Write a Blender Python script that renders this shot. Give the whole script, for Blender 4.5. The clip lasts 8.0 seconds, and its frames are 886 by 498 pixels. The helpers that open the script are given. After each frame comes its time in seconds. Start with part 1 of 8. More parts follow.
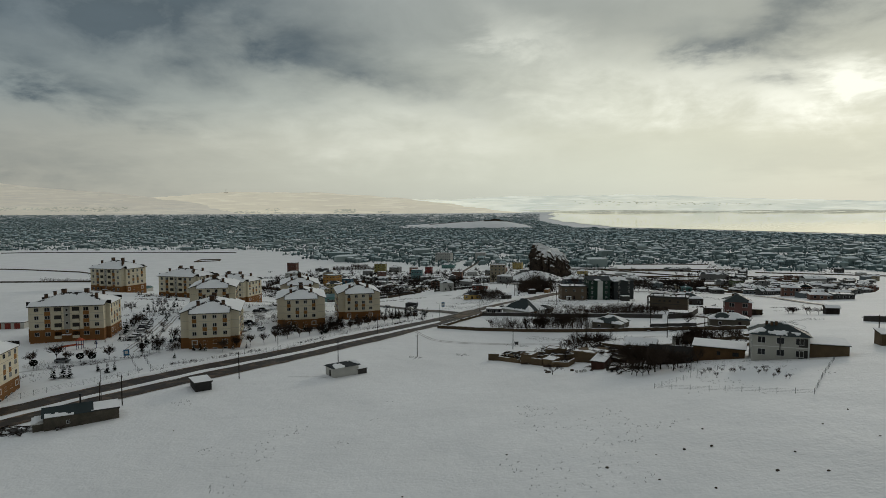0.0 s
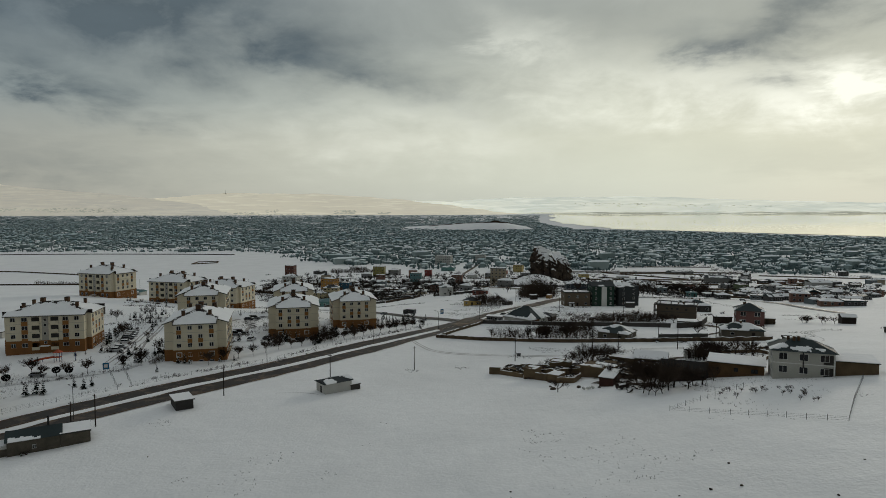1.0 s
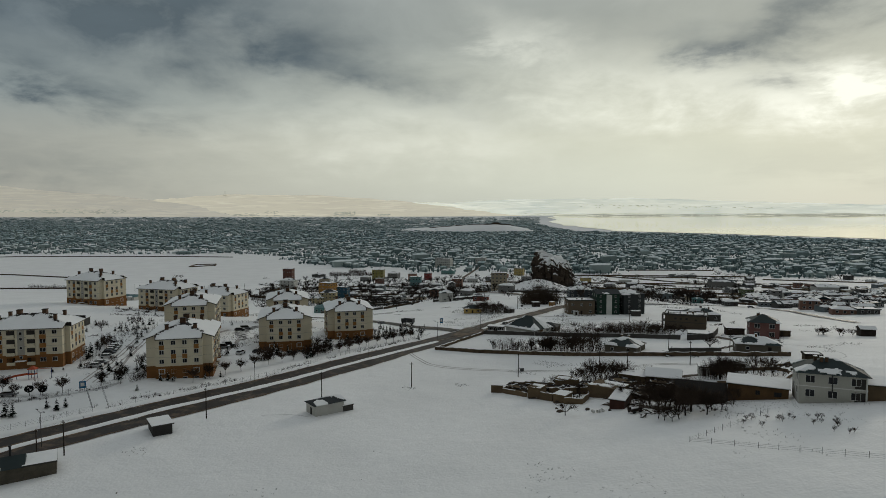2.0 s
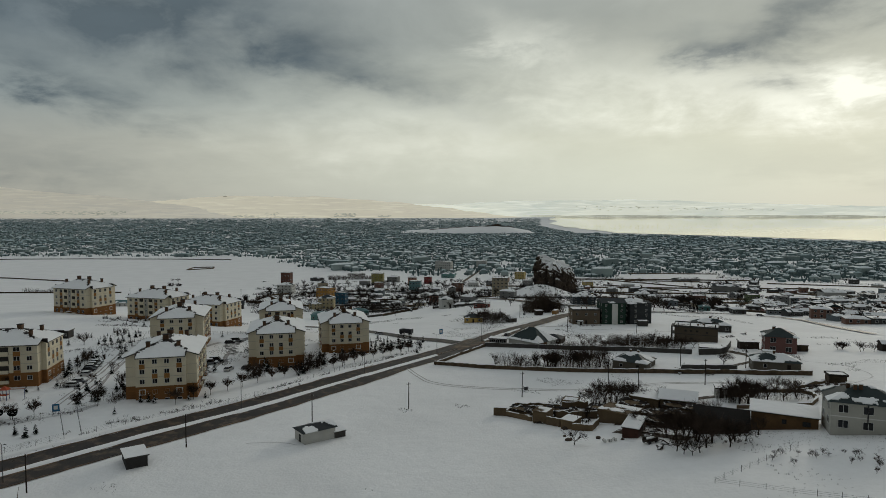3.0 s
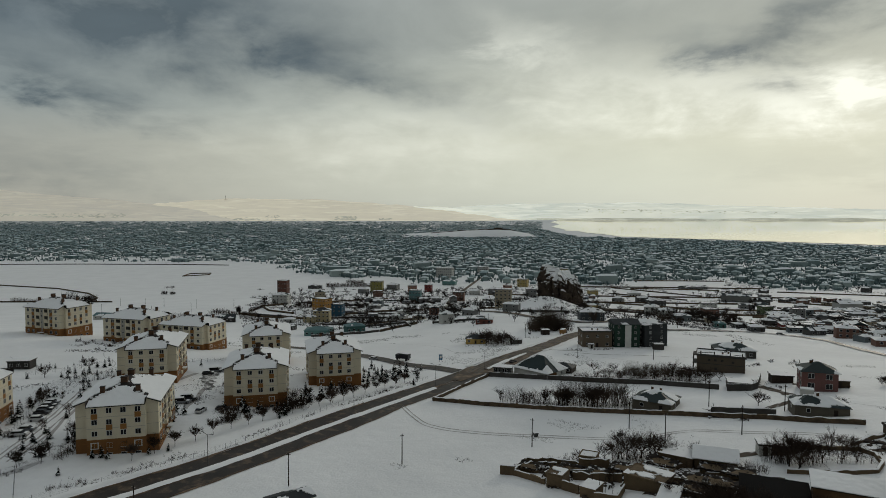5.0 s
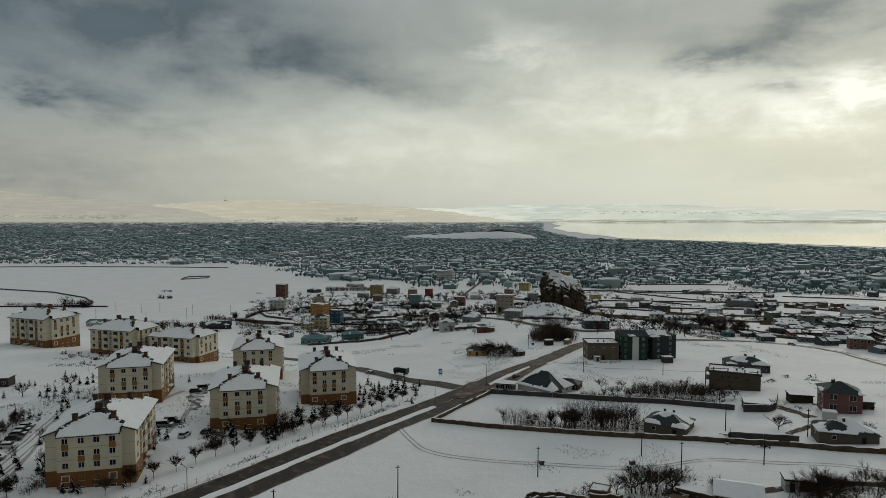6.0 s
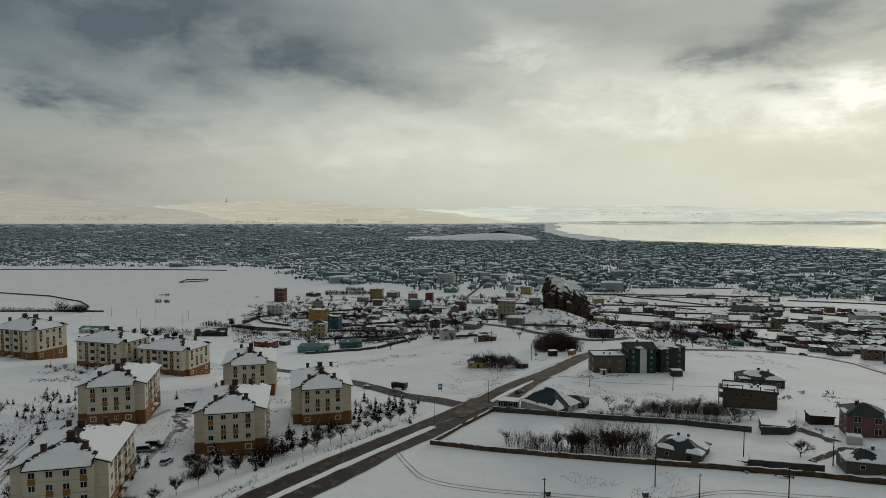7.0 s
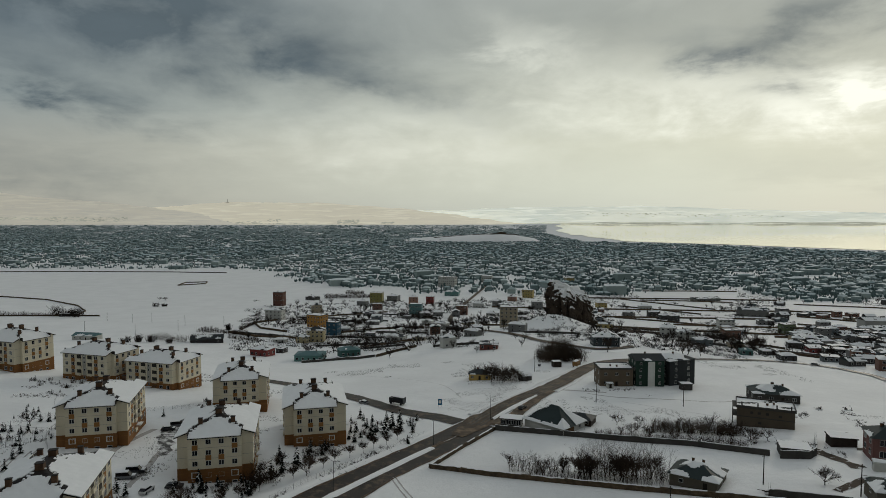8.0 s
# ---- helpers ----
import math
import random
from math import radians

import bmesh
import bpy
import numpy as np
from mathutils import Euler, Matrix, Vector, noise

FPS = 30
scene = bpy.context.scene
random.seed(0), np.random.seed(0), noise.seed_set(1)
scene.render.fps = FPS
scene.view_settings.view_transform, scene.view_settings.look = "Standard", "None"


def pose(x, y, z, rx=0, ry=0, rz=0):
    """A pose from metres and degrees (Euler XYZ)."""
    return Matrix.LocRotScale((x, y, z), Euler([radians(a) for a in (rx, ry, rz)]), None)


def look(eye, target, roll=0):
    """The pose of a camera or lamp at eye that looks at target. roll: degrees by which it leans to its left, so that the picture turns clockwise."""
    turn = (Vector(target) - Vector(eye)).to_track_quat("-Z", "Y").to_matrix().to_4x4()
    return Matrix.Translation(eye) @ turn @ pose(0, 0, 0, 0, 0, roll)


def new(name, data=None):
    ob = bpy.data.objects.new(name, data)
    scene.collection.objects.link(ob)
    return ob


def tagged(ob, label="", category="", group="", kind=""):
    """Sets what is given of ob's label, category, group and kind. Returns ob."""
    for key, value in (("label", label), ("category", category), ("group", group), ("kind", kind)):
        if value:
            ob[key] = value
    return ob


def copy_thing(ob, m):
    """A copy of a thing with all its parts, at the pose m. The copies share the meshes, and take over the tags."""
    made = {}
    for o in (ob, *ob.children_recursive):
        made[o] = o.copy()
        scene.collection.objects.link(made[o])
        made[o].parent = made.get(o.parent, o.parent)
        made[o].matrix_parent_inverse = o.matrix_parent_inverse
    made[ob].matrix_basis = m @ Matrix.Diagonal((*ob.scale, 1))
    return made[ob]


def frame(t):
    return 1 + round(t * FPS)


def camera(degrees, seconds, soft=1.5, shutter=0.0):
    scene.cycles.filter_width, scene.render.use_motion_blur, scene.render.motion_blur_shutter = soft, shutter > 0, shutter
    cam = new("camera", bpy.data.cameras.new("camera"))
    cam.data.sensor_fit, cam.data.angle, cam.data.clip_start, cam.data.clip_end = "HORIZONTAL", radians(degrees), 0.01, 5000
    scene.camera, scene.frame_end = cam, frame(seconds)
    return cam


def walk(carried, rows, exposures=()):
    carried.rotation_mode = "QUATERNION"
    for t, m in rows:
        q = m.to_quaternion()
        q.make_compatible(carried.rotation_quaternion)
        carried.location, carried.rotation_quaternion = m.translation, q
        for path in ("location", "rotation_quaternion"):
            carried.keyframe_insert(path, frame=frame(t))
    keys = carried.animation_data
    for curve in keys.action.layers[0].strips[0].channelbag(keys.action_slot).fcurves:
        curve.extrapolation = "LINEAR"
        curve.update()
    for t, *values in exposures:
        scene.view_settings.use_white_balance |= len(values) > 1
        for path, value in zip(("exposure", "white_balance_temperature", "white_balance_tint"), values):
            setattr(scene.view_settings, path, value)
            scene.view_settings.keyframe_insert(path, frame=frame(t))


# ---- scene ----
cam = camera(70.08, 8.0, soft=0.4)
PATH = [
    (0.0, (-1.506, -7.174, 43.454), (-1.332, 92.608, 36.849), -0.155),
    (0.5, (-1.255, -1.600, 43.933), (-1.072, 98.188, 37.428), -0.120),
    (1.0, (-1.036, 4.115, 44.644), (-0.853, 103.910, 38.242), -0.091),
    (1.5, (-0.841, 9.945, 45.550), (-0.667, 109.746, 39.253), -0.068),
    (2.0, (-0.663, 15.866, 46.622), (-0.507, 115.674, 40.426), -0.049),
    (2.5, (-0.495, 21.855, 47.830), (-0.366, 121.669, 41.731), -0.034),
    (3.0, (-0.331, 27.888, 49.145), (-0.238, 127.707, 43.138), -0.021),
    (3.5, (-0.168, 33.944, 50.543), (-0.117, 133.768, 44.622), -0.010),
    (4.0, (0.000, 40.000, 52.000), (-0.000, 139.829, 46.162), 0.000),
    (4.5, (0.175, 46.037, 53.496), (0.117, 145.871, 47.736), 0.009),
    (5.0, (0.359, 52.034, 55.010), (0.237, 151.872, 49.327), 0.017),
    (5.5, (0.554, 57.972, 56.527), (0.361, 157.814, 50.919), 0.023),
    (6.0, (0.761, 63.832, 58.032), (0.489, 163.678, 52.495), 0.029),
    (6.5, (0.978, 69.597, 59.511), (0.623, 169.447, 54.044), 0.032),
    (7.0, (1.205, 75.250, 60.954), (0.760, 175.103, 55.552), 0.033),
    (7.5, (1.439, 80.774, 62.352), (0.898, 180.630, 57.007), 0.031),
    (8.0, (1.678, 86.155, 63.700), (1.034, 186.012, 58.399), 0.025),
]
walk(cam, [(t, look(eye, target, roll)) for t, eye, target, roll in PATH])

# ---- sky, sun, exposure ----
def build_world():
    world = bpy.data.worlds.new("winter_sky")
    scene.world = world
    world.use_nodes = True
    nt = world.node_tree
    nt.nodes.clear()
    N, L = nt.nodes, nt.links

    def put(sock, v):
        if isinstance(v, (int, float)):
            sock.default_value = v
        else:
            L.new(v, sock)

    def m(op, a, b=0.0, c=0.0, clamp=False):
        n = N.new("ShaderNodeMath")
        n.operation, n.use_clamp = op, clamp
        for k, v in enumerate((a, b, c)):
            put(n.inputs[k], v)
        return n.outputs[0]

    def mix(fac, a, b):
        n = N.new("ShaderNodeMix")
        n.data_type = "RGBA"
        put(n.inputs[0], fac)
        for k, v in ((6, a), (7, b)):
            if isinstance(v, tuple):
                n.inputs[k].default_value = (*v, 1)
            else:
                L.new(v, n.inputs[k])
        return n.outputs[2]

    tc = N.new("ShaderNodeTexCoord")
    sep = N.new("ShaderNodeSeparateXYZ")
    L.new(tc.outputs["Generated"], sep.inputs[0])
    x, y, z = sep.outputs
    az = m("MULTIPLY", m("ARCTAN2", x, y), 57.2958)
    el = m("MULTIPLY", m("ARCSINE", z), 57.2958)

    # cloud deck: the direction carried onto a flat layer overhead
    zz = m("ADD", m("MAXIMUM", z, 0.0), 0.16)
    comb = N.new("ShaderNodeCombineXYZ")
    L.new(m("DIVIDE", x, zz), comb.inputs[0])
    L.new(m("DIVIDE", y, zz), comb.inputs[1])

    def cloud(scale, detail, rough, distort, off, stretch=(1, 1, 1), turn=0):
        mp = N.new("ShaderNodeMapping")
        mp.inputs["Location"].default_value = off
        mp.inputs["Rotation"].default_value = (0, 0, radians(turn))
        mp.inputs["Scale"].default_value = stretch
        L.new(comb.outputs[0], mp.inputs[0])
        n = N.new("ShaderNodeTexNoise")
        n.inputs["Scale"].default_value, n.inputs["Detail"].default_value = scale, detail
        n.inputs["Roughness"].default_value, n.inputs["Distortion"].default_value = rough, distort
        L.new(mp.outputs[0], n.inputs[0])
        return n.outputs[0]

    n1 = cloud(1.1, 6, 0.55, 0.5, (3.1, 1.7, 0))
    n2 = cloud(2.6, 7, 0.6, 0.4, (7.3, 4.1, 0), (1.0, 0.8, 1), 20)
    n3 = cloud(6.5, 6, 0.6, 0.2, (1.3, 9.2, 0))
    # puffs: billows seen from the side, finer than the deck
    pv = N.new("ShaderNodeMapping")
    pv.inputs["Scale"].default_value = (1, 1, 1.9)
    L.new(tc.outputs["Generated"], pv.inputs[0])
    pn = N.new("ShaderNodeTexNoise")
    for k, v in (("Scale", 9.0), ("Detail", 9.0), ("Roughness", 0.58), ("Distortion", 0.25)):
        pn.inputs[k].default_value = v
    L.new(pv.outputs[0], pn.inputs[0])
    puff = m("SUBTRACT", pn.outputs[0], 0.5)
    # the edges of the cloud masses are carried about by the noise
    wu = m("MULTIPLY", m("SUBTRACT", n2, 0.5), 14)
    wv = m("MULTIPLY", m("SUBTRACT", n1, 0.5), 7)
    wf = m("MULTIPLY", m("SUBTRACT", n3, 0.5), 5)
    U = m("ADD", az, m("ADD", wu, wf))
    V = m("ADD", el, m("ADD", wv, m("MULTIPLY", puff, 5.0)))

    def mass(u0, v0, su, sv, turn=0):
        c, s = math.cos(radians(turn)), math.sin(radians(turn))
        du, dv = m("SUBTRACT", U, u0), m("SUBTRACT", V, v0)
        a = m("DIVIDE", m("ADD", m("MULTIPLY", du, c), m("MULTIPLY", dv, s)), su)
        b = m("DIVIDE", m("SUBTRACT", m("MULTIPLY", dv, c), m("MULTIPLY", du, s)), sv)
        r = m("ADD", m("MULTIPLY", a, a), m("MULTIPLY", b, b))
        return m("POWER", 2.718, m("MULTIPLY", r, -1.0))

    def ramp(v, stops):
        n = N.new("ShaderNodeValToRGB")
        L.new(v, n.inputs[0])
        e = n.color_ramp.elements
        while len(e) < len(stops):
            e.new(0.5)
        for k, (p, col) in enumerate(stops):
            e[k].position, e[k].color = p, (*col, 1)
        return n.outputs[0]

    # clear gradient behind the clouds, from the horizon to the zenith
    up = m("DIVIDE", m("MAXIMUM", el, 0.0), 90.0, clamp=True)
    left = ramp(up, SKY_LEFT)
    right = ramp(up, SKY_RIGHT)
    side = m("MULTIPLY_ADD", m("SINE", m("MULTIPLY", m("SUBTRACT", az, -9.0), 0.0174533 * 1.6)), 0.72, 0.5, clamp=True)
    sky = mix(side, left, right)
    dark = 0.0
    for a, *g in CLOUDS_DARK:
        dark = m("ADD", dark, m("MULTIPLY", mass(*g), a))
    grain = m("MULTIPLY_ADD", m("SUBTRACT", n2, 0.5), 1.3, m("MULTIPLY_ADD", puff, 2.6, 1.0))
    dark = m("MINIMUM", m("MULTIPLY", dark, grain), 0.97, clamp=True)
    sky = mix(dark, sky, CLOUD_GREY)
    light = 0.0
    for a, *g in CLOUDS_BRIGHT:
        light = m("ADD", light, m("MULTIPLY", mass(*g), a))
    light = m("MULTIPLY", light, m("MULTIPLY_ADD", puff, 3.6, 1.0), clamp=True)
    sky = mix(light, sky, CLOUD_WHITE)
    # general mottling of the deck
    mott = m("MULTIPLY_ADD", m("SUBTRACT", n2, 0.5), m("MULTIPLY", m("MINIMUM", m("DIVIDE", m("MAXIMUM", el, 0.0), 14), 1.0), 0.36), 1.0)
    n = N.new("ShaderNodeVectorMath")
    n.operation = "SCALE"
    L.new(sky, n.inputs[0])
    # the unseen sky behind the viewer is dimmed to darken walls facing it
    away = m("MULTIPLY_ADD", m("MULTIPLY_ADD", y, 1.0, 0.65, clamp=True), 0.60, 0.40)
    L.new(m("MULTIPLY", mott, away), n.inputs["Scale"])
    # a physical sky gives the blue of the gaps overhead
    nish = N.new("ShaderNodeTexSky")
    nish.sky_type, nish.sun_disc = "NISHITA", False
    nish.sun_elevation, nish.sun_rotation = radians(9), radians(34)
    bg1, bg2 = N.new("ShaderNodeBackground"), N.new("ShaderNodeBackground")
    L.new(n.outputs[0], bg1.inputs[0])
    L.new(nish.outputs[0], bg2.inputs[0])
    bg1.inputs[1].default_value, bg2.inputs[1].default_value = 1.0, 0.0012
    add, out = N.new("ShaderNodeAddShader"), N.new("ShaderNodeOutputWorld")
    L.new(bg1.outputs[0], add.inputs[0])
    L.new(bg2.outputs[0], add.inputs[1])
    L.new(add.outputs[0], out.inputs[0])


# colours of the overcast sky by height over the horizon (0 to 1: 0 to 90 degrees)
SKY_LEFT = [(0.0, (0.350, 0.342, 0.295)), (0.02, (0.400, 0.398, 0.345)), (0.06, (0.405, 0.413, 0.366)), (0.10, (0.285, 0.33, 0.33)), (0.16, (0.188, 0.230, 0.252)), (0.4, (0.285, 0.325, 0.35)), (1.0, (0.56, 0.585, 0.59))]
SKY_RIGHT = [(0.0, (0.582, 0.620, 0.545)), (0.03, (0.650, 0.680, 0.575)), (0.07, (0.640, 0.655, 0.535)), (0.11, (0.563, 0.580, 0.485)), (0.16, (0.427, 0.450, 0.400)), (0.4, (0.34, 0.372, 0.382)), (1.0, (0.58, 0.60, 0.595))]
CLOUD_GREY, CLOUD_WHITE = (0.094, 0.124, 0.143), (0.98, 1.0, 0.88)
# strength, azimuth, elevation, half-widths, tilt, in degrees
CLOUDS_DARK = [
    (0.92, -30, 16.8, 17, 5.2, -10),
    (0.28, -14, 15.0, 12, 2.6, -14),
    (0.36, -5, 11.6, 10, 1.8, -14),
    (0.6, -31, 9.8, 7, 1.6, -18),
    (0.95, 24.5, 11.9, 6.5, 1.7, -13),
    (0.8, 29, 14.6, 4.5, 2.2, 20),
    (0.10, 14, 17.5, 8, 1.6, -10),
    (0.34, -36, 4.6, 13, 2.6, -8),
    (0.10, 30, 3.6, 7, 1.2, 4),
]
CLOUDS_BRIGHT = [
    (1.0, 33.5, 9.0, 2.4, 1.2, 0),
    (0.56, 28, 8.5, 10, 1.7, -6),
    (0.26, 7, 15.2, 5, 1.5, -25),
    (0.26, 15, 10.5, 10, 3.0, 0),
    (0.24, -3, 7.0, 14, 3.5, 0),
]
build_world()

sun_data = bpy.data.lights.new("sun", "SUN")
sun_data.energy, sun_data.angle, sun_data.color = 0.58, radians(8), (1.0, 0.93, 0.80)
sun = new("sun", sun_data)
sun.matrix_world = look((0, 0, 0), (-math.sin(radians(34)), -math.cos(radians(34)), -math.tan(radians(13))))

# ---- materials ----
def material(name, col, rough=0.8, metal=0.0, vary=0.15, scale=1.0, bump=0.0, bump_scale=8.0, col2=None, obj_vary=0.0, spec=0.3, patch=None, emit=0.0, isle=None, squash=1.0):
    """Two scales of colour variation and fine relief. patch: (colour, scale, threshold, softness) of stains or bare spots."""
    mt = bpy.data.materials.new(name)
    mt.use_nodes = True
    nt = mt.node_tree
    N, L = nt.nodes, nt.links
    bs = N["Principled BSDF"]
    bs.inputs["Roughness"].default_value, bs.inputs["Metallic"].default_value = rough, metal
    bs.inputs["Specular IOR Level"].default_value = spec
    geo = N.new("ShaderNodeNewGeometry")
    pos = geo.outputs["Position"]
    if squash != 1.0:
        vm = N.new("ShaderNodeVectorMath")
        vm.operation = "MULTIPLY"
        vm.inputs[1].default_value = (1, 1, squash)
        L.new(pos, vm.inputs[0])
        pos = vm.outputs[0]

    def noise_tex(sc, detail=4, rg=0.6):
        n = N.new("ShaderNodeTexNoise")
        n.inputs["Scale"].default_value, n.inputs["Detail"].default_value, n.inputs["Roughness"].default_value = sc, detail, rg
        L.new(pos, n.inputs[0])
        return n.outputs[0]

    def mixc(fac, a, b, blend="MIX"):
        n = N.new("ShaderNodeMix")
        n.data_type, n.blend_type = "RGBA", blend
        if isinstance(fac, float):
            n.inputs[0].default_value = fac
        else:
            L.new(fac, n.inputs[0])
        for k, v in ((6, a), (7, b)):
            if isinstance(v, tuple):
                n.inputs[k].default_value = (*v, 1)
            else:
                L.new(v, n.inputs[k])
        return n.outputs[2]

    def span(v, lo, hi, a=0.0, b=1.0):
        n = N.new("ShaderNodeMapRange")
        for k, q in enumerate((lo, hi, a, b)):
            n.inputs[k + 1].default_value = q
        L.new(v, n.inputs[0])
        return n.outputs[0]

    c2 = col2 or tuple(c * (1 - 2 * vary) for c in col)
    c = mixc(span(noise_tex(0.35 * scale), 0.35, 0.65), col, c2)
    c = mixc(span(noise_tex(5 * scale, 6), 0.3, 0.7, 0, 0.5), c, tuple(q * (1 - vary) for q in c2))
    if isle:
        rp = N.new("ShaderNodeValToRGB")
        rp.color_ramp.elements[0].color, rp.color_ramp.elements[1].color = (*isle[0], 1), (*isle[1], 1)
        L.new(geo.outputs["Random Per Island"], rp.inputs[0])
        c = rp.outputs[0]
    if patch:
        pc, ps, th, soft = patch
        c = mixc(span(noise_tex(ps, 6), th, th + soft), c, pc)
    if obj_vary:
        oi = N.new("ShaderNodeObjectInfo")
        hsv = N.new("ShaderNodeHueSaturation")
        L.new(c, hsv.inputs["Color"])
        L.new(span(oi.outputs["Random"], 0, 1, 1 - obj_vary, 1 + obj_vary), hsv.inputs["Value"])
        c = hsv.outputs[0]
    L.new(c, bs.inputs["Base Color"])
    if bump:
        b = N.new("ShaderNodeBump")
        b.inputs["Strength"].default_value, b.inputs["Distance"].default_value = bump, 0.1
        L.new(noise_tex(bump_scale, 5), b.inputs["Height"])
        L.new(b.outputs[0], bs.inputs["Normal"])
    if emit:
        L.new(c, bs.inputs["Emission Color"])
        bs.inputs["Emission Strength"].default_value = emit
    return mt


SNOW = (0.90, 0.905, 0.90)
M_snow = material("snow", SNOW, 0.75, vary=0.02, scale=0.3, bump=0.25, bump_scale=3, spec=0.2)
M_roofsnow = material("roof_snow", (0.87, 0.88, 0.88), 0.7, vary=0.03, scale=0.6, bump=0.3, bump_scale=4, spec=0.2)
M_cream = material("cream_render", (0.68, 0.615, 0.47), 0.85, vary=0.06, scale=0.6, bump=0.1, bump_scale=20)
M_ochre = material("ochre_render", (0.235, 0.105, 0.032), 0.85, vary=0.1, scale=0.8, bump=0.1, bump_scale=20)
M_ochre_lt = material("ochre_panel", (0.29, 0.135, 0.038), 0.85, vary=0.08, scale=0.8)
M_tile = material("dark_roof_tile", (0.024, 0.017, 0.014), 0.7, vary=0.3, scale=1.5, bump=0.6, bump_scale=6)
M_brick = material("chimney_brick", (0.135, 0.075, 0.042), 0.85, vary=0.25, scale=2, bump=0.4, bump_scale=8)
M_frame = material("white_frame", (0.66, 0.66, 0.63), 0.5, vary=0.05)
M_glass = material("dark_window_glass", (0.010, 0.012, 0.015), 0.15, vary=0.2, spec=0.28, obj_vary=0.5)
M_asphalt = material("wet_asphalt", (0.039, 0.029, 0.022), 0.6, vary=0.25, scale=0.5, bump=0.2, bump_scale=6, patch=((0.108, 0.075, 0.049), 0.32, 0.52, 0.14))
M_mudroad = material("slushy_road", (0.098, 0.060, 0.031), 0.65, vary=0.3, scale=0.6, bump=0.3, bump_scale=5, patch=((0.19, 0.128, 0.074), 0.22, 0.50, 0.15))
M_wetmud = material("wet_wheel_mud", (0.050, 0.034, 0.021), 0.5, vary=0.3, scale=0.6, bump=0.3, bump_scale=5, patch=((0.11, 0.074, 0.045), 0.4, 0.52, 0.15))
M_stone = material("field_stone", (0.140, 0.098, 0.058), 0.9, vary=0.3, scale=2, bump=0.7, bump_scale=5, obj_vary=0.35)
M_mud = material("mud_brick", (0.168, 0.118, 0.067), 0.9, vary=0.2, scale=1, bump=0.5, bump_scale=6, obj_vary=0.15)
M_conc = material("bare_concrete", (0.088, 0.082, 0.073), 0.85, vary=0.2, scale=0.8, bump=0.3, bump_scale=8, obj_vary=0.15)
M_rock = material("crag_rock", (0.105, 0.078, 0.056), 0.95, vary=0.35, scale=0.5, bump=1.0, bump_scale=0.9, col2=(0.045, 0.034, 0.027), patch=((0.02, 0.017, 0.015), 0.35, 0.57, 0.08))
M_bark = material("bark", (0.030, 0.023, 0.018), 0.9, vary=0.3, scale=2)
M_twig = material("bare_twigs", (0.076, 0.054, 0.041), 0.95, vary=0.3, scale=0.3, obj_vary=0.35, spec=0.1)
M_conifer = material("conifer_needles", (0.008, 0.013, 0.010), 0.95, vary=0.3, scale=1, obj_vary=0.3, spec=0.1)
M_greenroof = material("green_sheet_roof", (0.017, 0.033, 0.034), 0.6, metal=0.0, vary=0.15, scale=0.6, spec=0.25)
M_greyroof = material("dark_grey_sheet_roof", (0.022, 0.028, 0.031), 0.6, vary=0.15, scale=0.6, spec=0.25)
M_metal = material("galvanised_steel", (0.10, 0.10, 0.10), 0.5, metal=0.6, vary=0.15)
M_black = material("black_plastic", (0.02, 0.02, 0.022), 0.5, vary=0.2)
M_wood = material("weathered_wood", (0.042, 0.03, 0.022), 0.85, vary=0.25, scale=2, obj_vary=0.3)
# town colours: the haze of distance is put into teal, low-contrast tints
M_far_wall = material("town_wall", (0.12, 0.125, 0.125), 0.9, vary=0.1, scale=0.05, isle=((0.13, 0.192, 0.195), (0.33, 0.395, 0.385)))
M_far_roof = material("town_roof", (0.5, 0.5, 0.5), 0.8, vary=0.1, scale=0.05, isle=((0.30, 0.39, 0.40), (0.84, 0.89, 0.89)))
M_hazed_roof = material("hazed_town_roof", (0.6, 0.6, 0.6), 0.8, vary=0.1, scale=0.05, isle=((0.25, 0.36, 0.385), (0.66, 0.76, 0.77)))
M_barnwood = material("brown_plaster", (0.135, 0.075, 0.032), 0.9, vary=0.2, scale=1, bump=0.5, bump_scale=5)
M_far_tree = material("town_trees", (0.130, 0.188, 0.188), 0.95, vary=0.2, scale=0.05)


def wall_mat(name, col):
    return material(name, col, 0.88, vary=0.08, scale=0.7, bump=0.12, bump_scale=15)

# ---- ground ----
# low swells on a lattice 80 m apart, from near to far, added to a hillside that runs out into the plain
SWELLS = [
    [0.0, -2.6, -3.9, 1.0, 6.1, 3.1, -0.1],
    [-1.1, -2.8, -0.1, -2.4, 2.6, 3.7, -0.7],
    [-1.4, -0.1, 4.4, -7.0, -2.1, 3.1, -0.9],
    [2.9, 1.8, -0.1, -1.3, 1.2, -1.7, -1.8],
    [4.0, 0.6, -3.0, -0.3, -0.3, -3.5, -1.3],
    [1.5, -2.4, -3.7, -0.3, 1.7, -0.3, -0.3],
    [1.6, -1.1, -2.0, 1.6, 4.5, 2.2, 0.3],
    [1.0, 0.2, -0.2, 1.3, 3.5, 2.1, 0.3],
    [3.4, 2.7, 0.8, -0.0, 0.4, 0.4, -0.1],
]


def step(y, c, w):
    return 1 / (1 + np.exp(-np.clip((y - c) / w, -60, 60)))


